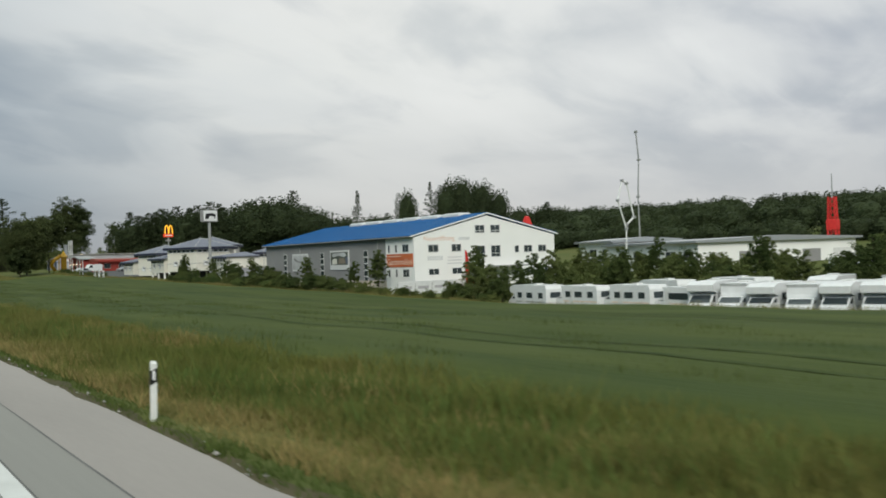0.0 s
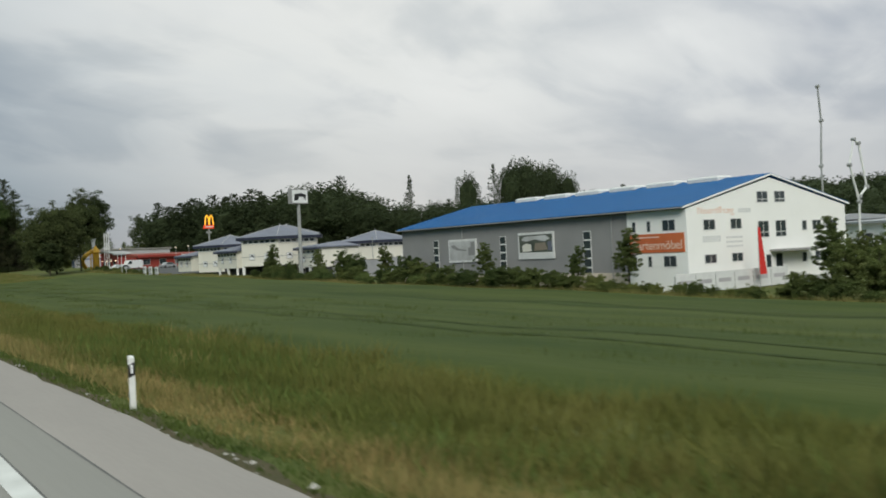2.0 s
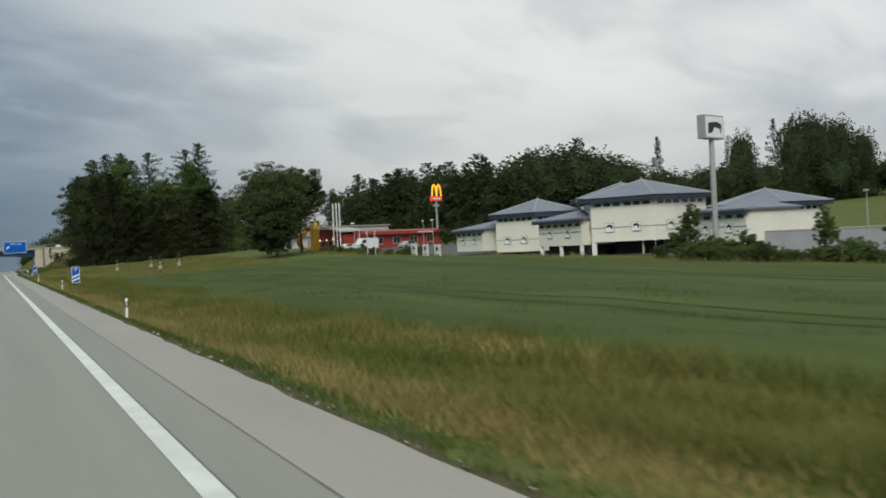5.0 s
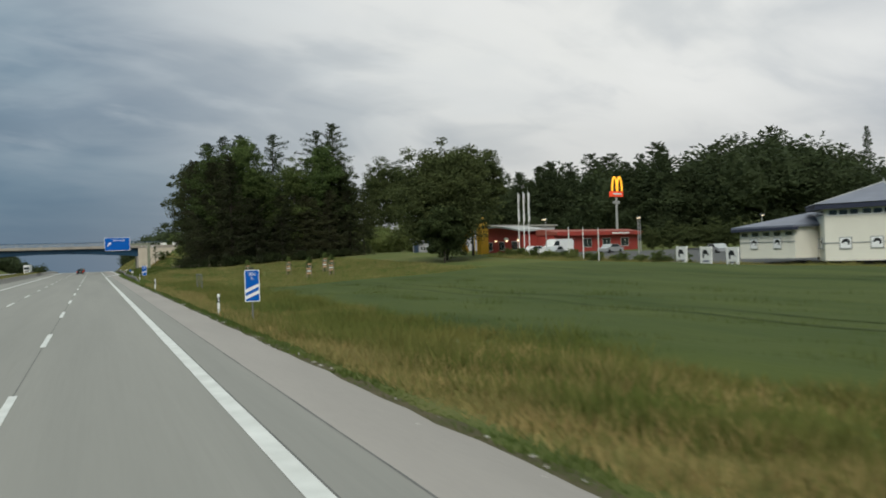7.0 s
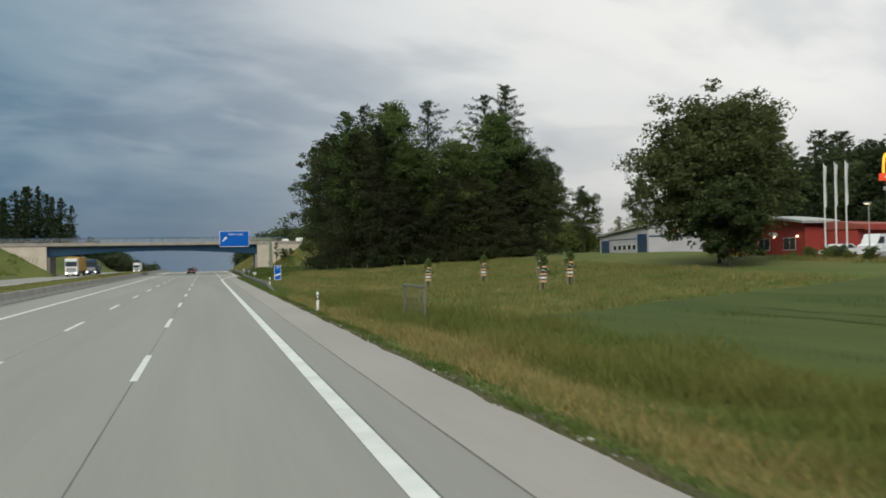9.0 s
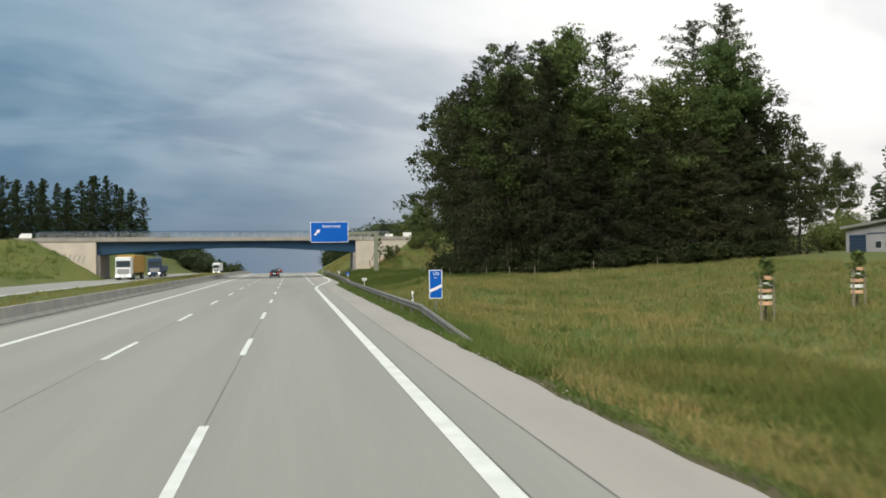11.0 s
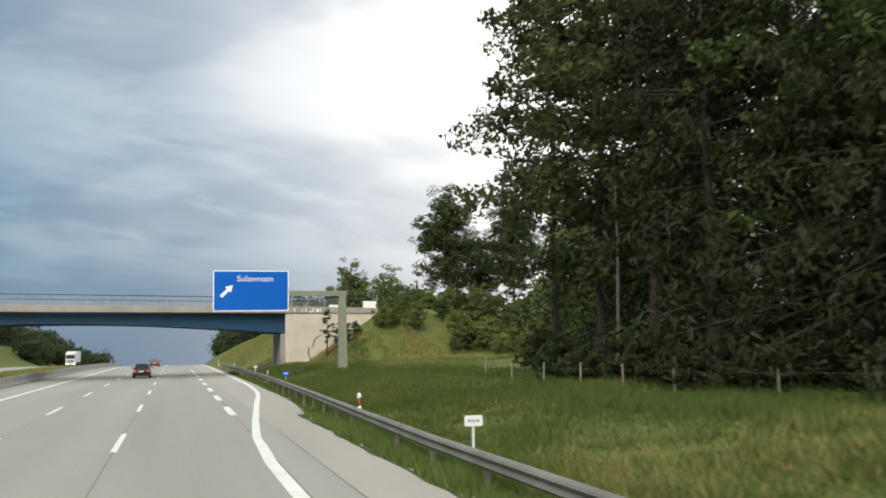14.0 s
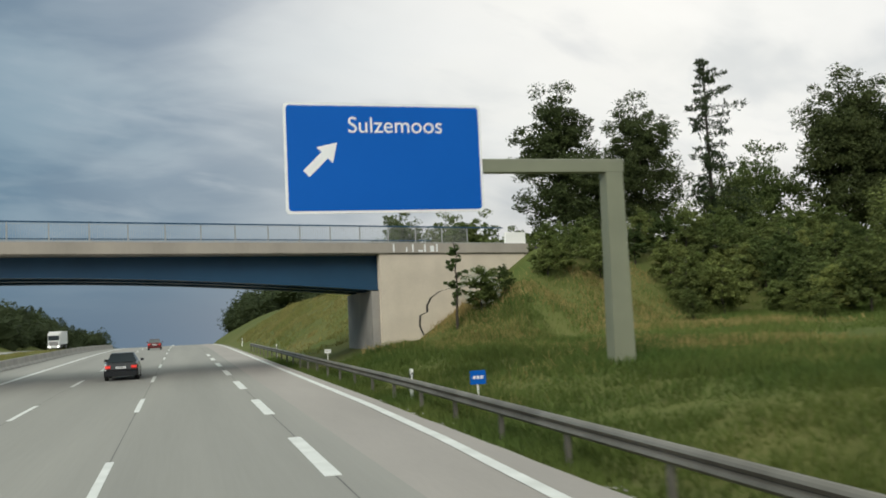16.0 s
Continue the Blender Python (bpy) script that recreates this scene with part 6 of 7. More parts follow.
def shed_shell(x0, x1, grow, rise, base):
    """A block whose top rises to a ridge and falls towards the far end; base None makes a thin roof."""
    g = Geo()
    vs = []
    for y in (-grow, SHED_L + grow):
        top = 4.35 - 1.25 * y / SHED_L + rise
        xs = ((x0, top), (5.2, top + 0.85), (x1, top + 0.55))
        vs += [(x, y, z) for x, z in xs] + [(x, y, (z - 0.3) if base is None else base) for x, z in xs[::-1]]
    g.add(vs, [(0, 1, 2, 3, 4, 5)[::-1], (6, 7, 8, 9, 10, 11)] + [(i, (i + 1) % 6, 6 + (i + 1) % 6, 6 + i) for i in range(6)])
    return g


part("wall", shed_shell(0, 26, 0, 0, -1.0), SHEDWALL, shed, "pale grey wall")
part("roof", shed_shell(-0.5, 26.5, 0.5, 0.32, None), CONCRETE_DARK, shed, "grey roof")
for c, w, h in ((0.7, 3.6, 3.1), (16.2, 3.6, 2.3)):
    gate = part("gate", Geo().box(-0.04, -0.004, c, c + w, -0.6, h), TARPBLUE, shed, "dark blue roller gate")
    for k in range(5):
        part("gate_rib", Geo().box(-0.055, -0.041, c + 0.05, c + w - 0.05, 0.05 + 0.42 * k, 0.09 + 0.42 * k), DARKSTEEL, gate)
for k in range(5):
    window(shed, "y", 5.6 + 2.0 * k, 0.0, 0.55, 1.35, 0.95, -1)
part("wall_band", Geo().box(0.05, 26, -0.025, -0.004, 2.55, 2.8), TARPBLUE, shed, "dark blue band along the wall")
part("wall_band", Geo().box(-0.025, -0.004, 4.5, 16.0, 2.3, 2.46), TARPBLUE, shed, "dark blue band along the wall")
flue = part("chimney", Geo().cyl((4.6, 9.0, 3.8), (4.6, 9.0, 8.5), 0.55, 0.55, 14), CARSILVER, shed, "broad silver metal flue")
part("cap", Geo().cyl((4.6, 9.0, 8.5), (4.6, 9.0, 9.0), 0.78, 0.78, 14), CARSILVER, flue)
part("fascia_sign", Geo().box(3.3, 8.5, -0.03, -0.004, 3.05, 4.05), SIGNWHITE, shed, "white board with red lettering")
for k, w in enumerate((0.34, 0.3, 0.34, 0.12, 0.42, 0.34, 0.4, 0.34, 0.3)):
    part("lettering_bar", Geo().box(3.6 + 0.5 * k, 3.6 + 0.5 * k + w, -0.036, -0.031, 3.32, 3.8), REDCLOTH, shed, "red lettering bar")
for x, y, k, kz in ((89.5, 440.0, 0.82, 0.88), (110.0, 450.0, 0.85, 1.08)):
    tree(B1, x, y, 70, k, kz, "dark broad-leaved tree far behind the workshop", group="trees behind the workshop")

# paved areas round the restaurant and the pavilions
for x0, x1, y0, y1 in ((58.5, 112, 284, 316), (66, 118, 196, 262), (60.5, 118, 262, 284)):
    ax, ay = np.arange(x0, x1 + 0.1, 3.0), np.arange(y0, y1 + 0.1, 2.0)
    structure("pavement", sheet(ax, ay, lambda x, y: land(x, y) + 0.05, ASPHALT, "pavement"), ASPHALT, "grey asphalt yard and car park", "pavement")

for x, y in ((58.8, 289.6), (58.5, 285.2), (58.3, 281.0)):
    wp = thing("white_pole", x, y, ground_at(x, y), 0, "thin white pole at the car park's edge", "pole", "white poles at the car park")
    part("shaft", Geo().cyl((0, 0, -0.3), (0, 0, 4.2), 0.06, 0.05), POSTWHITE, wp)
    part("cap", Geo().cyl((0, 0, 4.2), (0, 0, 4.28), 0.08, 0.07), GREYMETAL, wp)

# ---- saplings with striped bands ----
SAP = broad_meshes("sap", 61, 3.2, 1.1, 14, 14, 0.11, low=0.4, material=LEAF_BRIGHT)
for i, (x, y) in enumerate(((20.3, 313.0), (26.7, 316.1), (25.0, 294.5), (28.8, 298.5), (31.2, 312.2))):
    sp = thing("young_tree", x, y, ground_at(x, y), 0, "young tree on stakes wrapped in orange and white bands", "tree", "young staked trees")
    part("trunk", SAP[0], None, sp)
    part("crown", SAP[1], None, sp)
    for dx, dy in ((-0.3, -0.2), (0.3, -0.2), (0.0, 0.35)):
        part("stake", Geo().cyl((dx, dy, -0.3), (dx, dy, 2.0), 0.04), WOOD, sp)
    for k in range(5):
        part("band", Geo().cyl((0, 0, 0.75 + 0.28 * k), (0, 0, 0.90 + 0.28 * k), 0.30, 0.30, 8), WRAP if k % 2 == 0 else POSTWHITE, sp, "orange and white band")

# ---- bushes ----
BU1 = broad_meshes("bu1", 71, 3.4, 4.2, 90, 70, 0.072, low=0.0, ragged=0.6, material=LEAF)
BU2 = broad_meshes("bu2", 72, 2.4, 4.0, 90, 70, 0.072, low=0.0, ragged=0.6, material=LEAF_BRIGHT)
BU3 = broad_meshes("bu3", 73, 4.8, 3.4, 90, 70, 0.072, low=0.02, ragged=0.7, material=LEAF_DARK)
HG = "bushes of the hedge along the field"
rb = random.Random(5)
# hedge along the far side of the field
HED = broad_meshes("hed", 74, 2.4, 3.6, 90, 64, 0.070, low=0.0, ragged=0.6, material=LEAF_SCRUB)
y = 98.0
while y < 207:
    gable = 107 < y < 128
    kind = HED if gable else (BU2, BU1, BU1, BU1, HED)[rb.randrange(5)]
    k = rb.uniform(0.42, 0.56) if gable else rb.uniform(0.50, 0.80)
    tree(kind, 59.2 + rb.uniform(-1, 1), y, rb.uniform(0, 360), k, k * rb.uniform(0.85, 1.1), "green bush of the hedge along the field", "bush", HG, "bush")
    y += rb.uniform(0.95, 1.7)
y = 264.0
while y < 312:
    k = rb.uniform(0.34, 0.58)
    if not 251 < y < 265:
        tree((HED, BU1, HED)[rb.randrange(3)], 59.4 + rb.uniform(-1, 1), y, rb.uniform(0, 360), k, k, "low green shrub along the car park", "bush", HG, "bush")
    y += rb.uniform(1.0, 1.9)
# dark shrubs that close the car park
thicket("shrubbery", [(88 + 0.95 * i + rb.uniform(-1, 1), 316 - 0.55 * i + rb.uniform(-1.5, 1.5), rb.uniform(0.8, 1.3)) for i in range(30)] + [(114 + rb.uniform(-2, 2), 262 + 1.5 * i, rb.uniform(0.8, 1.25)) for i in range(27)], (BU3, BU1), LEAF_DARK, "dark green shrubs behind the car park")
# shrubs behind the parked motorhomes
thicket("shrubbery", [(75.5 + rb.uniform(-1.5, 6), 58 + 2.0 * i + rb.uniform(-1, 1), rb.uniform(0.85, 1.3)) for i in range(27)], (BU1, HED, BU3), LEAF, "green shrubs behind the parked motorhomes")
thicket("shrubbery", [(rb.uniform(98, 113), 92 + 1.6 * i + rb.uniform(-1, 1), rb.uniform(0.7, 1.25)) for i in range(30)], (BU1, BU3, BU1), LEAF, "green shrubs in front of the commercial halls")
AV1 = broad_meshes("av1", 81, 6.5, 3.2, 120, 90, 0.068, low=0.10, ragged=0.8)
AV2 = broad_meshes("av2", 82, 5.0, 4.4, 120, 90, 0.070, low=0.03, ragged=0.6)
for kind, x, y, k in ((BU1, 61.0, 163.2, 1.15), (BU1, 60.6, 160.6, 0.95), (AV1, 60.2, 131.2, 0.72), (AV1, 60.2, 124.4, 0.98), (AV1, 60.3, 146.2, 0.82), (AV2, 60.5, 157, 0.62), (AV1, 61, 168.8, 0.82), (AV2, 61, 176.4, 0.85), (AV2, 61, 180.4, 0.95), (AV1, 61, 188.2, 0.78), (AV2, 60.4, 196.6, 0.62), (AV1, 61, 204.6, 0.92), (AV2, 61.3, 206.5, 0.70), (AV2, 60.5, 201.0, 0.55),
                      (AV1, 62.6, 105.9, 1.02), (AV1, 63.2, 95.9, 1.0), (AV1, 62.5, 97.8, 0.85), (AV1, 62.5, 100.8, 0.7), (AV2, 60.5, 103.4, 0.95), (AV2, 60.0, 107.6, 0.34), (AV2, 60.8, 101.0, 0.9), (AV2, 60.6, 98.6, 0.8), (AV1, 75, 95.3, 1.05), (AV2, 75.5, 98, 0.9), (AV2, 76, 81, 0.85), (AV2, 75, 68.5, 1.0), (AV1, 75.3, 65.2, 1.05),
                      (AV1, 98, 112, 1.1), (AV2, 95, 104, 1.1), (AV1, 92, 90, 1.2), (AV2, 96, 80, 1.2), (AV1, 88, 72, 1.1), (AV2, 90, 62, 1.1), (AV1, 100, 95, 1.1), (AV2, 84, 88, 1.0), (AV2, 80, 66, 0.9), (AV2, 101, 118, 1.0), (AV2, 104, 110, 0.9), (AV2, 99, 124, 0.9), (AV2, 92, 97, 0.9), (AV2, 88, 101, 0.8), (AV2, 106, 103, 0.8)):
    tree(kind, x, y, rb.uniform(0, 360), k, k, "small green tree beside the field", group="small trees near the hall")
# scrub on the bank near the bridge
SCR = "scrub bushes on the bank beside the bridge"
SC1 = broad_meshes("sc1", 77, 3.6, 4.0, 80, 60, 0.085, low=0.0, material=LEAF_SCRUB)
SC2 = broad_meshes("sc2", 78, 2.6, 3.6, 74, 60, 0.085, low=0.0, material=LEAF_LIME)
SC3 = broad_meshes("sc3", 79, 4.6, 3.4, 80, 60, 0.085, low=0.0, material=LEAF)
placed = []


def scrub(x, y, k, i, label="dense light green scrub bush on the bank"):
    if any((x - a) ** 2 + (y - b) ** 2 < 2.6 for a, b in placed):
        return
    placed.append((x, y))
    kind = (SC1, SC3, SC2, SC3, SC1)[i % 5]
    tree(kind, x, y, rb.uniform(0, 360), k, k * rb.uniform(0.85, 1.15), label, "bush", SCR, "bush")


for i in range(760):
    x, y = rb.uniform(22.5, 60), rb.uniform(432, 467)
    crest = 452.5 + (x - 11.5) * 0.296 - 0.8
    down = crest + 0.5 - y
    if y > crest or down > (4.6 if x < 28.0 else 2.6 if x < 30.5 else 9.4 + 0.25 * (min(x, 46) - 30.5)):
        continue
    if math.sin(x * 0.8 + 1.0) * math.sin(y * 0.7) < -0.45:
        continue
    scrub(x, y, rb.uniform(0.45, 0.9) + 0.22 * min(1, (x - 22.5) / 12), i)
for i in range(130):
    x, y = rb.uniform(25.5, 40), rb.uniform(408, 446)
    if x < 32.0 + 1.5 * math.sin(y * 0.6) - 0.28 * max(0.0, 428 - y):
        continue
    scrub(x, y, rb.uniform(0.4, 1.15), i)
for i in range(60):
    x, y = rb.uniform(22.5, 32), rb.uniform(404, 424)
    if x > 23.0 + 0.28 * (y - 404):
        scrub(x, y, rb.uniform(0.45, 0.8), 2 * (i % 2), "light green scrub bush beside the grove")
for x, y, k in ((19.6, 451.6, 0.42), (29.5, 446.0, 0.5), (31.5, 441.0, 0.5)):
    scrub(x, y, k, 1, "low scrub bush in the grass of the bank")
far_scrub = []
for i in range(66):
    x, y = br(rb.uniform(8, 95), rb.uniform(DECK_W + 1.5, DECK_W + 12))
    far_scrub.append((x, y, rb.uniform(1.05, 1.6)))
for i in range(40):
    far_scrub.append((rb.uniform(52, 68), rb.uniform(425, 458), rb.uniform(0.7, 1.1)))
thicket("shrubbery", far_scrub, (SC1, SC2, SC1, SC3), LEAF_SCRUB, "tall light green scrub beyond the crossing road")
FL = broad_meshes("fl", 75, 2.6, 2.6, 70, 46, 0.08, low=0.0, material=LEAF_SCRUB)
eb = tree(FL, 17.8, 451.0, 0, 1.25, 1.1, "elder bush with white blossom at the abutment", "bush", name="bush", z=2.9)
rngf = np.random.default_rng(9)
cc = rngf.normal(size=(64, 3))
cc = cc / np.linalg.norm(cc, axis=1)[:, None] * (1.25, 1.25, 1.2) + (0, 0, 1.5)
bl = (cc[:, None] + rngf.normal(size=(64, 16, 3)) * 0.09).reshape(-1, 3)
v, f = leaf_blades(bl, np.full(len(bl), 0.06), rngf, 0.6)
part("blossom", raw_mesh("blossom", v, f, BLOSSOM), None, eb, "white blossom")
THIN = broad_meshes("thin", 76, 6.0, 1.5, 16, 16, 0.12, low=0.25, material=LEAF_BRIGHT)
tree(THIN, 16.2, 451.0, 0, 1.0, 1.0, "thin half-bare young tree in front of the abutment", z=1.9)
# trees behind the bank
P1 = broad_meshes("p1", 91, 15, 8.4, 560, 70, 0.105, low=0.05, material=LEAF_DARK, ragged=1.0)
P2 = broad_meshes("p2", 92, 9, 8, 230, 50, 0.12, low=0.04)
S3 = spruce_meshes(93, 17, 8.5, 0.17, gaps=0.22, dens=4.0, boughs=95, power=0.55)
for kind, x, y, top, lab in ((P1, 44.9, 501, 31.4, "ragged tall tree behind the bank"), (P1, 59.4, 508, 32.2, "ragged tall tree behind the bank"), (S3, 73.7, 514, 38.5, "thin half-bare spruce behind the bank"), (P2, 92.9, 530, 29.5, "broad-leaved tree behind the bank"), (P1, 103, 522, 41.0, "large dark broad-leaved tree behind the bank"), (P1, 111, 524, 40.0, "large dark broad-leaved tree behind the bank"),
                             (P2, 40.0, 566, 24.0, "broad-leaved tree past the bridge"), (P2, 50.0, 570, 23.0, "broad-leaved tree past the bridge"), (P1, 52.0, 506, 24.0, "ragged tree behind the bank"), (P2, 82, 522, 25.0, "broad-leaved tree behind the bank")):
    k = (top - ground_at(x, y)) / (15 if kind is P1 else 17 if kind is S3 else 9)
    tree(kind, x, y, rb.uniform(0, 360), k * (0.75 if kind is P2 else 0.95), k, lab)

for x, y, k in ((35.5, 430.0, 0.62), (40.5, 428.0, 0.74), (33.5, 423.0, 0.60), (34.5, 414.0, 0.75), (39.0, 420.0, 0.8)):
    tree(B2, x, y, rb.uniform(0, 360), k * 0.9, k, "dark dense tree at the foot of the bank", group="dark trees at the foot of the bank")
fl2 = tree(FL, 30.6, 422.5, 40, 1.1, 1.1, "elder bush with white blossom beside the dark trees", "bush", name="bush")
part("blossom", bpy.data.meshes["blossom"], None, fl2, "white blossom")

# ---- tall grass ----


def grass(name, n, area, height, width, material, label, seed, lean=0.85):
    """Blades as single bent strips, in tufts."""
    rng = np.random.default_rng(seed)
    x, y = area(rng, n)
    ok = np.isfinite(x)
    x, y = x[ok], y[ok]
    n = len(x)
    z = land(x, y)
    h = height * (0.45 + 0.7 * rng.random(n)) * (0.78 + 0.36 * np.sin(x * 0.9 + 2 * np.sin(y * 0.21)) * np.sin(y * 0.33) + 0.22 * np.sin(x * 2.1 + y * 0.9 + 1.5 * np.sin(y * 0.5)))
    a = rng.random(n) * 6.283
    w = 0.72 * width * (0.6 + 0.8 * rng.random(n))
    dx, dy = np.cos(a) * w, np.sin(a) * w
    lx, ly = rng.normal(size=n) * lean * h * 0.5, rng.normal(size=n) * lean * h * 0.5
    p = np.stack([x, y, z - 0.02], -1)
    side = np.stack([dx, dy, np.zeros(n)], -1)
    tip = p + np.stack([lx, ly, h], -1)
    v = np.stack([p - side * 1.2, p + side * 1.2, tip], 1).reshape(-1, 3)
    f = np.arange(3 * n).reshape(n, 3)
    return tagged(new(name, raw_mesh(name, v, f, material)), label, "grass", kind="stuff")


def tufted(rng, n, x0, x1, y0, y1, per=10, spread=0.22, wander=0.0, patch=None):
    m = n // per
    cx, cy = x0 + (x1 - x0) * rng.random(m), y0 + (y1 - y0) * rng.random(m)
    if patch is not None:
        ok = np.sin(cx * 0.45 + 1.5 * np.sin(cy * 0.13)) + np.sin(cy * 0.19 + cx * 0.2) + 0.5 * np.sin(cy * 0.6 + cx) > patch
        cx, cy = cx[ok], cy[ok]
        m = len(cx)
    cx = cx + wander * (0.35 * np.sin(cy * 0.11 + 1.3 * np.sin(cx * 0.8)) + 0.30 * np.sin(cy * 0.047 + 2.0) + 0.25 * np.sin(cy * 0.37 + cx))
    return (cx[:, None] + rng.normal(size=(m, per)) * spread).ravel(), (cy[:, None] + rng.normal(size=(m, per)) * spread).ravel()


def clear(x, y, lo):
    ex = np.interp(y, (387, 390, 405, 425, 900), (4.85, 5.3, 5.95, 6.05, 6.15)) + lo
    return np.where(x > ex, x, np.nan), y


grass("verge_grass", 80000, lambda r, n: clear(*tufted(r, n, 5.8, 7.8, 20, 300, wander=0.5), 0.75), 0.44, 0.020, BLADES, "straw-coloured seeding grass near the road", 101)
grass("verge_grass", 85000, lambda r, n: clear(*tufted(r, n, 7.0, 10.4, 20, 300, wander=1.6), 0.25), 0.62, 0.026, BLADES_DITCH, "lush green grass of the ditch", 108)
grass("verge_grass", 100000, lambda r, n: clear(*tufted(r, n, 9.2, 13.6, 20, 300, wander=1.2), 0.25), 0.66, 0.028, BLADES_DITCH, "tall seeding grass before the field", 109)
grass("verge_grass", 75000, lambda r, n: clear(*tufted(r, n, 4.95, 6.3, 20, 470), 0.07), 0.17, 0.020, BLADES_DEEP, "short dark grass at the pavement's edge", 102)


def meadow_area(r, n):
    x, y = tufted(r, n, 6, 44, 268, 366)
    x, y = clear(x, y, 0.3)
    return np.where((x < 13.2) | (y > 268 + 0.75 * (x - 14) - 0.010 * (x - 14) ** 2), x, np.nan), y


grass("meadow_grass", 100000, meadow_area, 0.48, 0.036, BLADES, "tall meadow grass between the field and the grove", 103)
grass("meadow_grass", 50000, meadow_area, 0.42, 0.036, BLADES_GREEN, "green meadow grass between the field and the grove", 110)
grass("verge_grass", 130000, lambda r, n: clear(*tufted(r, n, 6, 20, 358, 452), 0.4), 0.45, 0.024, BLADES_DEEP, "tall green grass behind the crash barrier", 104)
grass("verge_grass", 20000, lambda r, n: clear(*tufted(r, n, 8, 22, 340, 450, 16, 0.5, 0.0, 0.3), 0.4), 0.50, 0.022, BLADES, "straw-coloured grass behind the crash barrier", 111)
grass("verge_grass", 45000, lambda r, n: tufted(r, n, 5.35, 6.6, 296, 386), 0.46, 0.020, BLADES_GREEN, "green grass round the crash barrier's posts", 114)
grass("meadow_grass", 34000, lambda r, n: tufted(r, n, 8.5, 18, 312, 374, 20, 0.6, 0.0, 0.45), 0.44, 0.024, BLADES_STRAW, "pale straw-coloured seeding grass before the grove", 115)
grass("verge_grass", 60000, lambda r, n: clear(*tufted(r, n, 5.9, 7.3, 20, 300, 14, 0.3, 0.5), 0.75), 0.42, 0.020, BLADES_STRAW, "dense band of straw-coloured seeding grass along the road", 116)
grass("verge_grass", 60000, lambda r, n: clear(*tufted(r, n, 7.2, 12.5, 125, 226, 16, 0.5, 1.2, 0.15), 0.6), 0.58, 0.022, BLADES_STRAW, "patches of straw-coloured grass in the verge", 122)
grass("verge_grass", 45000, lambda r, n: clear(*tufted(r, n, 6.6, 13.5, 218, 300, 24, 0.6, 0.8, -0.4), 0.8), 0.50, 0.026, BLADES_GREEN, "green grass with low weeds in the verge", 127)
grass("verge_grass", 40000, lambda r, n: clear(*tufted(r, n, 7.6, 12.6, 20, 135, 24, 0.5, 1.0, -0.1), 0.6), 0.68, 0.032, BLADES_GREEN, "lush dark green clumps in the ditch", 123)
grass("verge_grass", 14000, lambda r, n: clear(*tufted(r, n, 9.4, 13.2, 20, 135, 18, 0.4, 1.0, 0.5), 0.6), 0.80, 0.022, BLADES_STRAW, "pale seed heads above the ditch's green growth", 124)
grass("bank_grass", 44000, lambda r, n: tufted(r, n, 11.5, 30, 424, 455, 16, 0.6, 0.0, 0.0), 0.42, 0.026, BLADES_STRAW, "dry straw-coloured grass on the bank", 117)
grass("verge_grass", 60000, lambda r, n: clear(*tufted(r, n, 7, 22, 350, 440, 20, 0.6, 0.0, -0.1), 0.4), 0.44, 0.024, BLADES_GREEN, "lighter green patches of grass behind the crash barrier", 126)
grass("bank_grass", 40000, lambda r, n: tufted(r, n, 12, 45, 428, 452), 0.4, 0.03, BLADES_GREEN, "rough grass on the bank beside the bridge", 112)
grass("verge_grass", 9000, lambda r, n: clear(*tufted(r, n, 7.4, 12.5, 20, 300, 18, 0.28), 0.25), 0.85, 0.03, BLADES_DITCH, "dark clumps of tall weeds in the ditch", 120)
def crop_area(r, n):
    x, y = tufted(r, n, 13.3, 34, 20, 266, 12, 0.4)
    return np.where(y < field_end(x) - 0.5, x, np.nan), y


grass("crop_leaves", 200000, crop_area, 0.54, 0.026, CROP_BLADES, "narrow green leaves of the crop", 125, 0.6)
grass("field_edge_grass", 40000, lambda r, n: tufted(r, n, 56, 61, 40, 312), 0.65, 0.04, BLADES, "rough grass strip along the far side of the field", 105)
grass("bank_grass", 34000, lambda r, n: tufted(r, n, 9, 30, 466, 560), 0.5, 0.045, BLADES, "rough grass on the bank past the bridge", 128)
grass("bank_grass", 22000, lambda r, n: tufted(r, n, -62, -36, 405, 448), 0.5, 0.045, BLADES_GREEN, "rough grass on the bank of the opposite carriageway", 118)


def rail_strip(r, n):
    y = 300 + 175 * r.random(n)
    a = np.vectorize(outer)(y) + 0.10
    b = np.vectorize(rail_x)(y) + 0.25
    return a + (b - a) * r.random(n) ** 0.8, y


grass("verge_grass", 40000, rail_strip, 0.30, 0.018, BLADES_GREEN, "short green grass between the pavement and the crash barrier", 121)
grass("median_grass", 30000, lambda r, n: tufted(r, n, -22.2, -14.3, 200, 560), 0.34, 0.035, BLADES, "grass of the central reservation", 106)


# ---- vehicles ----


def wheel(par, x, y, r=0.32, w=0.2):
    t = part("wheel", Geo().cyl((x - w / 2, y, r), (x + w / 2, y, r), r, r, 16), RUBBER, par)
    part("rim", Geo().cyl((x - w / 2 - 0.01, y, r), (x + w / 2 + 0.01, y, r), r * 0.62, r * 0.62, 10), GREYMETAL, t)


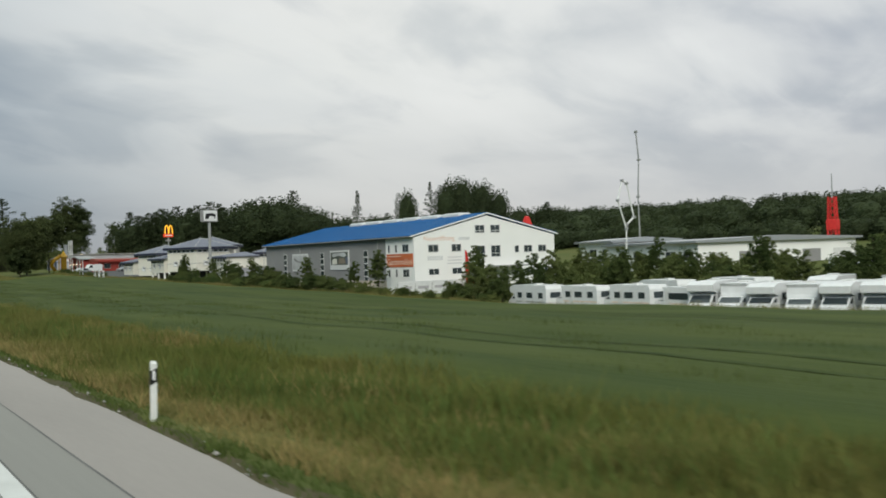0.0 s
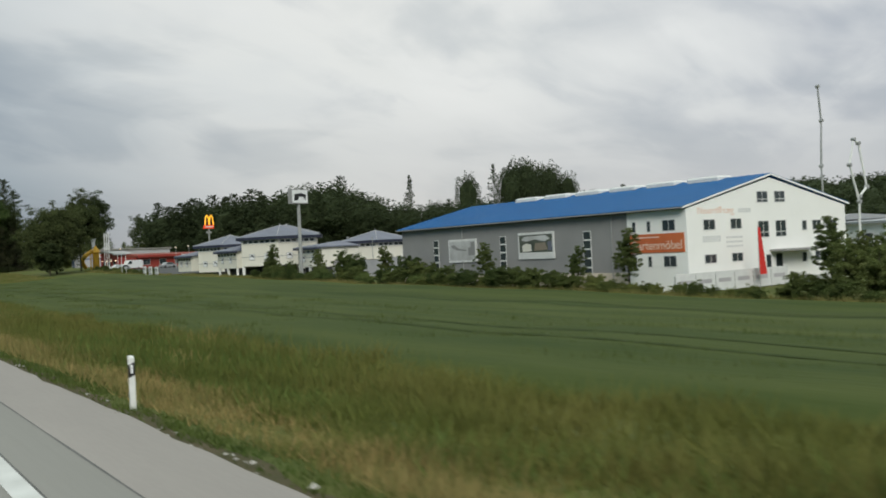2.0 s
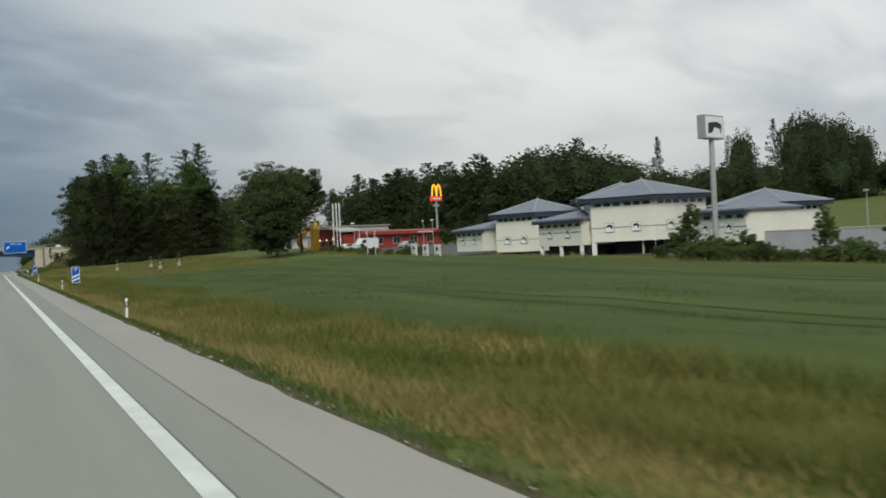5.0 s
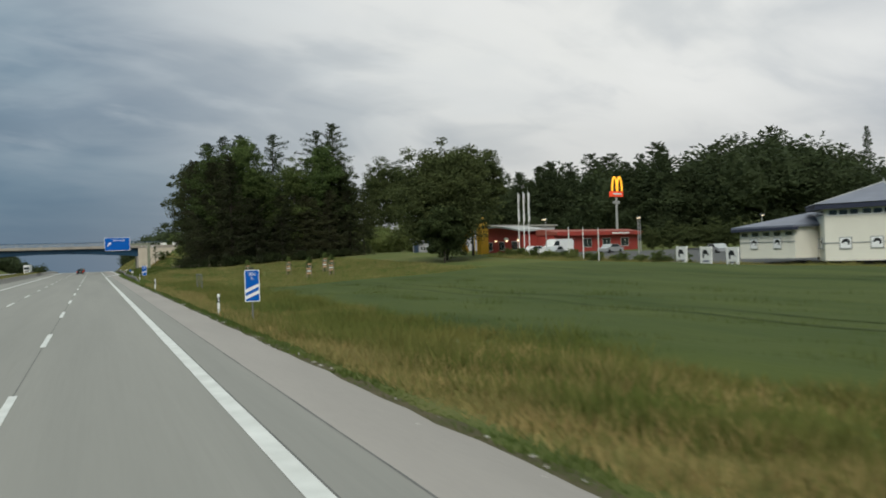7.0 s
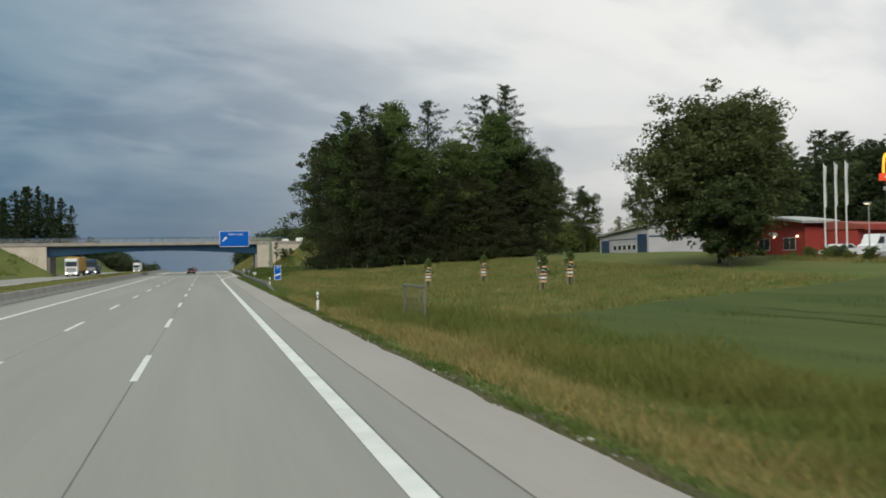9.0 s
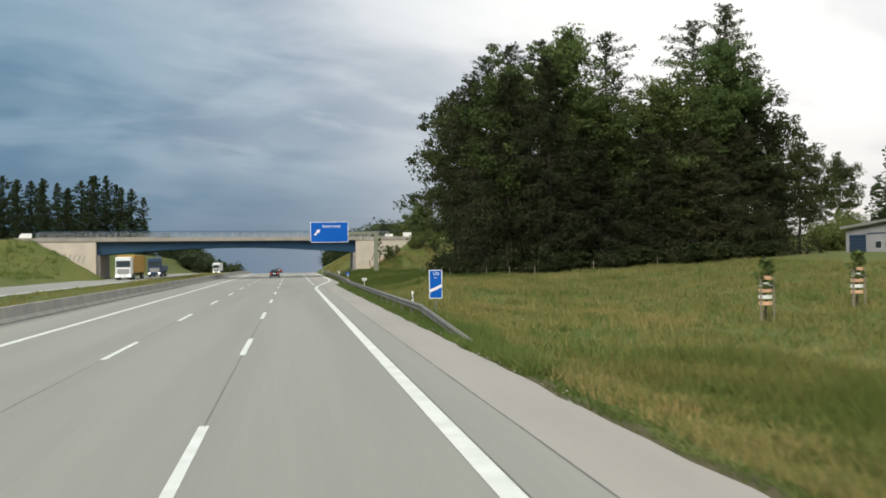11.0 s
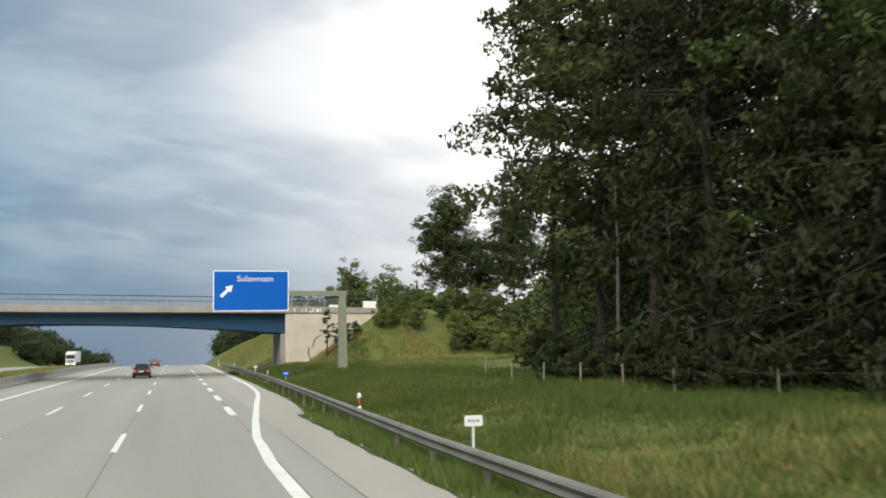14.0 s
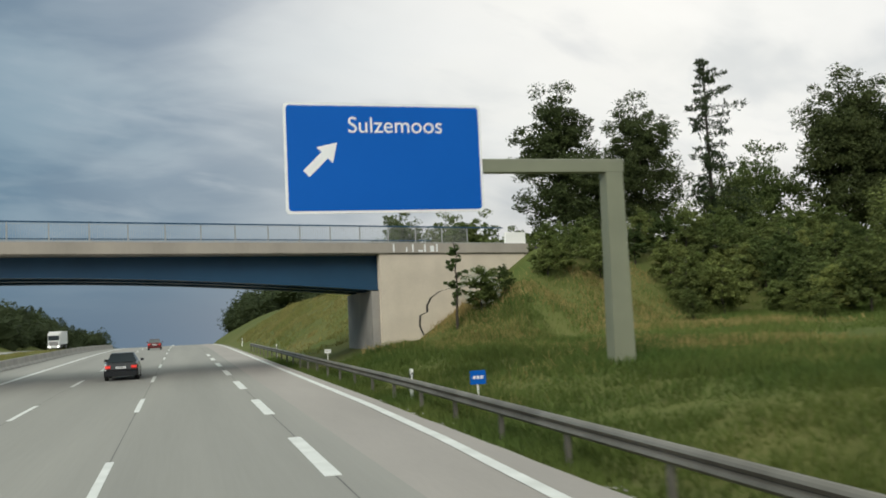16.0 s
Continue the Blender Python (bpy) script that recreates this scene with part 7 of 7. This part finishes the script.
def saloon(x, y, z, paint, label):
    """A saloon seen from behind; its nose points along +y."""
    ob = thing("car", x, y, z, 0, label, "car")
    body = Geo()
    prof = [(-2.35, 0.32, 0.80), (-2.40, 0.62, 0.86), (-2.25, 0.95, 0.88), (-1.5, 1.02, 0.89), (-0.2, 0.98, 0.90), (1.2, 0.95, 0.88), (2.1, 0.78, 0.82), (2.35, 0.5, 0.75), (2.3, 0.3, 0.72)]
    ring = lambda yy, zz, w: [(-w, yy, 0.24), (-w - 0.02, yy, 0.55), (-w + 0.03, yy, zz - 0.05), (-w + 0.12, yy, zz), (w - 0.12, yy, zz), (w - 0.03, yy, zz - 0.05), (w + 0.02, yy, 0.55), (w, yy, 0.24)]
    prof = [(yy, max(zz, 0.6), w) for yy, zz, w in prof]
    vs = [p for q in prof for p in ring(*q)]
    fs = [(8 * i + j, 8 * i + (j + 1) % 8, 8 * i + 8 + (j + 1) % 8, 8 * i + 8 + j) for i in range(len(prof) - 1) for j in range(8)] + [tuple(range(8)), tuple(range(8 * len(prof) - 8, 8 * len(prof)))]
    part("body", body.add(vs, fs), paint, ob, smooth=False)
    cab = Geo().add([(-0.78, -1.75, 0.99), (0.78, -1.75, 0.99), (0.80, 1.15, 0.95), (-0.80, 1.15, 0.95), (-0.58, -1.0, 1.42), (0.58, -1.0, 1.42), (0.58, 0.25, 1.43), (-0.58, 0.25, 1.43)], [(0, 1, 5, 4), (1, 2, 6, 5), (2, 3, 7, 6), (3, 0, 4, 7), (4, 5, 6, 7)])
    part("cabin", cab, GLASS, ob, "dark glazed cabin")
    part("roof", Geo().bbox(-0.60, 0.60, -1.0, 0.27, 1.415, 1.46, 0.02), paint, ob)
    for s in (-1, 1):
        part("tail_light", Geo().box(*sorted((s * 0.82, s * 0.54)), -2.43, -2.35, 0.68, 0.82), TAIL, ob, "lit red tail light")
        part("pillar", Geo().add([(s * 0.79, -1.76, 0.98), (s * 0.79, -1.45, 0.98), (s * 0.60, -0.8, 1.43), (s * 0.60, -1.02, 1.43)], [(0, 1, 2, 3)]), paint, ob)
        part("mirror", Geo().bbox(*sorted((s * 0.90, s * 1.08)), 0.7, 0.85, 0.95, 1.1, 0.02), paint, ob)
        for yy in (-1.42, 1.42):
            wheel(ob, s * 0.80, yy)
    part("bumper", Geo().bbox(-0.84, 0.84, -2.46, -2.30, 0.3, 0.55, 0.03), paint, ob)
    part("number_plate", Geo().box(-0.26, 0.26, -2.45, -2.41, 0.66, 0.77), SIGNWHITE, ob, "white number plate")
    part("plate_bar", Geo().box(-0.20, 0.20, -2.456, -2.451, 0.69, 0.74), GREYWALL, ob)
    return ob


saloon(-3.35, 452.0, float(road_z(452)), CARBLACK, "black saloon with lit tail lights on the middle lane")
saloon(-3.6, 530.0, float(road_z(530)), CARRED, "dark red saloon far ahead on the motorway")


def truck(x, y, z, cabm, boxm, label, length=12.0, box=True):
    """A lorry whose front faces -y."""
    ob = thing("truck", x, y, z, 0, label, "truck")
    part("cab", Geo().bbox(-1.2, 1.2, 0, 2.1, 0.7, 3.6, 0.12), cabm, ob)
    part("windscreen", Geo().box(-1.08, 1.08, -0.03, -0.004, 2.0, 3.0), GLASS, ob)
    part("grille", Geo().box(-0.9, 0.9, -0.03, -0.004, 0.9, 1.7), GREYWALL, ob)
    part("bumper", Geo().bbox(-1.22, 1.22, -0.15, 0.3, 0.4, 0.85, 0.04), cabm, ob)
    for s in (-0.9, 0.9):
        part("head_light", Geo().box(s - 0.16, s + 0.16, -0.2, -0.152, 0.55, 0.78), HEAD, ob, "lit head light")
    part("chassis", Geo().box(-0.9, 0.9, 2.1, length + 1.8, 0.6, 1.05), BLACK, ob)
    if box:
        part("trailer", Geo().bbox(-1.25, 1.25, 2.6, length + 2.2, 1.06, 3.9, 0.05), boxm, ob, "canvas-sided trailer")
    else:
        part("load_bed", Geo().bbox(-1.25, 1.25, 2.6, length + 2.2, 1.06, 2.2, 0.05), boxm, ob)
    for yy in (1.0, 3.4, length - 1.0, length + 0.4):
        for s in (-1.05, 1.05):
            wheel(ob, s, yy, 0.5, 0.3)


truck(-26.3, 428.0, 0.43, CARWHITE, TARP, "white lorry with a yellow tarpaulin trailer and lit head lights")
truck(-26.3, 462.0, 0.43, TARPBLUE, TARPBLUE, "dark blue lorry with an open bed", 8.0, False)
truck(-26.3, 612.0, float(road_z(612)) + 0.43, CARWHITE, CARWHITE, "white lorry far off on the opposite carriageway")


def motorhome(x, y, turn, l, h, alcove, label, z=None):
    ob = thing("motorhome", x, y, ground_at(x, y) if z is None else z, turn, label, "motorhome", "motorhomes parked in a row")
    # local: length along x, front at -x
    prof = [(-l / 2 + 1.3, 0.45), (l / 2, 0.45), (l / 2 + 0.03, h - 0.4), (l / 2 - 0.15, h), (-l / 2 + 1.0, h), (-l / 2 + (0.2 if alcove else 1.2), h - 0.25), (-l / 2 + (0.25 if alcove else 1.15), h - 0.75), (-l / 2 + 1.1, h - 0.95)]
    part("body", Geo().slab(prof, "y", -1.1, 1.1), CARWHITE, ob)
    cabp = [(-l / 2 - 0.35, 0.4), (-l / 2 + 1.25, 0.4), (-l / 2 + 1.25, h - 1.0), (-l / 2 + 0.65, h - 1.05), (-l / 2 + 0.05, 1.25), (-l / 2 - 0.3, 1.1)]
    part("cab", Geo().slab(cabp, "y", -0.95, 0.95), CARWHITE, ob)
    part("windscreen", Geo().add([(-l / 2 + 0.02, -0.85, 1.3), (-l / 2 + 0.02, 0.85, 1.3), (-l / 2 + 0.60, 0.8, h - 1.08), (-l / 2 + 0.60, -0.8, h - 1.08)], [(0, 1, 2, 3)]), GLASS, ob)
    for s in (-1, 1):
        part("side_window", Geo().slab([(-l / 2 + 0.3, 1.3), (-l / 2 + 1.1, 1.3), (-l / 2 + 1.1, h - 1.15), (-l / 2 + 0.75, h - 1.15)], "y", *sorted((s * 0.951, s * 0.965))), GLASS, ob)
        for c, w in ((-l / 2 + 2.2, 0.8), (0.5, 1.1), (l / 2 - 1.0, 0.8)):
            part("window", Geo().box(c - w / 2, c + w / 2, *sorted((s * 1.101, s * 1.125)), 1.45, 2.0), GLASS, ob)
        part("stripe", Geo().box(-l / 2 + 1.4, l / 2 - 0.1, *sorted((s * 1.101, s * 1.108)), 1.0, 1.12), GREYMETAL if alcove else PALECREAM, ob)
        for c in (-l / 2 + 0.5, l / 2 - 1.7):
            part("wheel", Geo().cyl((c, s * 0.85, 0.33), (c, s * 1.05, 0.33), 0.33, 0.33, 14), RUBBER, ob)
    part("rear_window", Geo().box(l / 2 + 0.01, l / 2 + 0.045, -0.6, 0.6, 1.5, 2.05), GLASS, ob)
    part("door", Geo().box(-0.9, -0.3, -1.122, -1.101, 0.5, 2.2), FRAME, ob)
    part("roof_hatch", Geo().bbox(0.2, 0.9, -0.4, 0.4, h, h + 0.14, 0.03), FRAME, ob)


rm = random.Random(3)
MH = [(61.5, 94.0, 264, 7.2, 2.75, True), (61.8, 87.0, 266, 6.6, 2.55, False), (62.1, 80.6, 268, 6.4, 2.65, False), (62.3, 75.0, 268, 4.6, 2.5, False), (62.2, 71.5, 20, 6.4, 2.95, True), (62.4, 68.6, 20, 6.2, 2.75, False), (62.6, 65.7, 18, 6.4, 2.75, True), (62.8, 62.8, 22, 6.8, 2.7, False),
      (62.9, 59.6, 18, 6.5, 2.8, True), (63.1, 56.6, 20, 6.6, 2.8, True), (63.3, 53.4, 20, 6.4, 2.7, False), (63.4, 50.2, 20, 6.4, 2.85, True), (63.6, 47, 20, 6.4, 2.8, False), (70, 84, 258, 6.8, 2.9, True), (71, 76, 260, 6.8, 2.9, False), (70.5, 66, 20, 6.5, 3.0, True), (70.8, 60, 20, 6.5, 2.9, False), (71.2, 54, 20, 6.4, 2.9, True)]
for i, (x, y, turn, l, h, alc) in enumerate(MH):
    motorhome(x, y, turn + rm.uniform(-2, 2), l, h, alc, "white motorhome with an overcab bed, parked in a row" if alc else "white motorhome with a low roof, parked in a row")


def parked_car(x, y, turn, paint, label, van=False):
    ob = thing("van" if van else "car", x, y, ground_at(x, y), turn, label, "van" if van else "car", "vehicles in the car park")
    if van:
        prof = [(-2.7, 0.35), (2.6, 0.35), (2.7, 2.0), (2.4, 2.4), (-1.3, 2.4), (-2.0, 1.4), (-2.7, 1.2)]
    else:
        prof = [(-2.1, 0.3), (2.1, 0.3), (2.1, 0.8), (1.5, 0.95), (0.9, 1.42), (-0.6, 1.42), (-1.2, 0.92), (-2.1, 0.75)]
    part("body", Geo().slab(prof, "y", -0.88, 0.88), paint, ob)
    for s in (-1, 1):
        wn_ = [(-1.9, 1.4), (-0.6, 1.4), (-0.6, 2.1), (-1.35, 2.1)] if van else [(-1.0, 0.95), (1.25, 0.98), (0.8, 1.35), (-0.55, 1.35)]
        part("side_window", Geo().slab(wn_, "y", *sorted((s * 0.881, s * 0.89))), GLASS, ob)
        for c in (-1.35, 1.35):
            part("wheel", Geo().cyl((c, s * 0.75, 0.31), (c, s * 0.9, 0.31), 0.31, 0.31, 12), RUBBER, ob)


parked_car(67.5, 309.5, 20, CARWHITE, "white delivery van parked by the restaurant", True)
parked_car(64.6, 312.0, 10, CARWHITE, "white car parked by the flagpoles")
parked_car(76.5, 309.0, 20, CARSILVER, "silver car parked by the restaurant")
parked_car(63.0, 302.0, 40, CARSILVER, "silver car parked at the edge of the car park")
for i in range(6):
    parked_car(84 + 5 * i, 292 - 1.5 * i, 80, (CARSILVER, CARBLACK, CARWHITE)[i % 3], "car parked in a row behind the picture stands")

# ---- commercial buildings and masts beyond the motorhomes ----


def flat_hall(x, y, turn, w, l, h, label, z=None):
    ob = thing("commercial_hall", x, y, ground_at(x, y) - 0.5 if z is None else z, turn, label, "building")
    part("wall", Geo().box(0, w, 0, l, 0, h), WHITE, ob)
    part("roof", Geo().slab([(-0.8, h + 0.003), (w + 0.8, h + 0.003), (w + 0.8, h + 0.35), (w / 2, h + 0.9), (-0.8, h + 0.35)], "y", -0.8, l + 0.8), CARSILVER, ob, "pale metal roof")
    for k in range(max(2, int(l / 6))):
        window(ob, "y", 3 + k * 6, 0.0, h * 0.45, 3.2, h * 0.3, -1, 2)
    for k in range(max(2, int(w / 6))):
        part("gate", Geo().box(1.5 + k * 6, 5.0 + k * 6, -0.04, -0.004, 0.0, h * 0.7), GREYWALL if k % 2 else FRAME, ob)


flat_hall(118, 122, -18, 30, 34, 5.2, "long low white commercial hall with a pale roof")
flat_hall(128, 152, -18, 14, 16, 5.0, "small white hall behind the trees")
flat_hall(150, 84, -18, 26, 30, 6.5, "white hall with a pale roof")
for kind, x, y in ((CARWHITE, 112, 100), (CARSILVER, 116, 96), (CARWHITE, 121, 95), (CARWHITE, 126, 92), (CARSILVER, 108, 104)):
    parked_car(x, y, 30, kind, "white van parked at the commercial hall", True)


def boom(x, y, joints, r, material, label):
    ob = thing("concrete_pump_boom", x, y, ground_at(x, y), 0, label, "boom")
    for a, b in zip(joints[:-1], joints[1:]):
        part("boom_section", Geo().cyl(a, b, r, r * 0.8, 6), material, ob)
        part("joint", Geo().cyl((b[0], b[1] - r * 1.6, b[2]), (b[0], b[1] + r * 1.6, b[2]), r * 1.5, r * 1.5, 8), GREYMETAL, ob)
    part("base", Geo().bbox(-1.2, 1.2, -3, 3, 0, 1.8, 0.1), material, ob)
    return ob


boom(119.0, 139.3, [(0, 0, 1.5), (0.3, 0, 7.5), (-1.6, 0, 12.5), (-0.4, 0, 16.0), (0.7, 0, 15.5), (2.2, 0, 9.5), (0.4, 0, 8.2)], 0.17, POSTWHITE, "folded white concrete-pump boom")
boom(147.5, 163.9, [(0, 0, 1.5), (-0.2, 0, 13), (0.4, 0, 21), (-0.2, 0, 27.0)], 0.2, GREYMETAL, "tall grey mast beside the commercial halls")
crane = thing("crane_tower", 150, 119.2, ground_at(150, 119.2), 12, "red lattice crane tower with a thin grey mast", "crane")
part("base", Geo().bbox(-1.6, 1.6, -1.6, 1.6, -0.3, 0.8, 0.1), CONCRETE_DARK, crane, "concrete base")
for sx_ in (-1, 1):
    for sy2 in (-1, 1):
        part("leg", Geo().cyl((0.8 * sx_, 0.8 * sy2, 0.6), (0.5 * sx_, 0.5 * sy2, 10.4), 0.17, 0.13, 6), REDCLOTH, crane)
for k in range(8):
    w0, w1, z0 = 0.8 - 0.035 * k, 0.8 - 0.035 * (k + 1), 0.8 + 1.2 * k
    g = Geo()
    for p, q in (((-1, -1), (1, -1)), ((1, -1), (1, 1)), ((1, 1), (-1, 1)), ((-1, 1), (-1, -1))):
        g.cyl((p[0] * w0, p[1] * w0, z0), (q[0] * w1, q[1] * w1, z0 + 1.2), 0.07, 0.07, 4)
        g.cyl((p[0] * w0, p[1] * w0, z0), (q[0] * w0, q[1] * w0, z0), 0.07, 0.07, 4)
    part("lattice", g, REDCLOTH, crane)
part("ballast", Geo().bbox(-0.9, 0.9, -0.9, 0.9, 4.6, 6.4, 0.1), REDCLOTH, crane)
part("mast", Geo().cyl((0.0, 0, 10.2), (0.1, 0, 14.6), 0.16, 0.08, 6), GREYMETAL, crane, "thin grey mast")
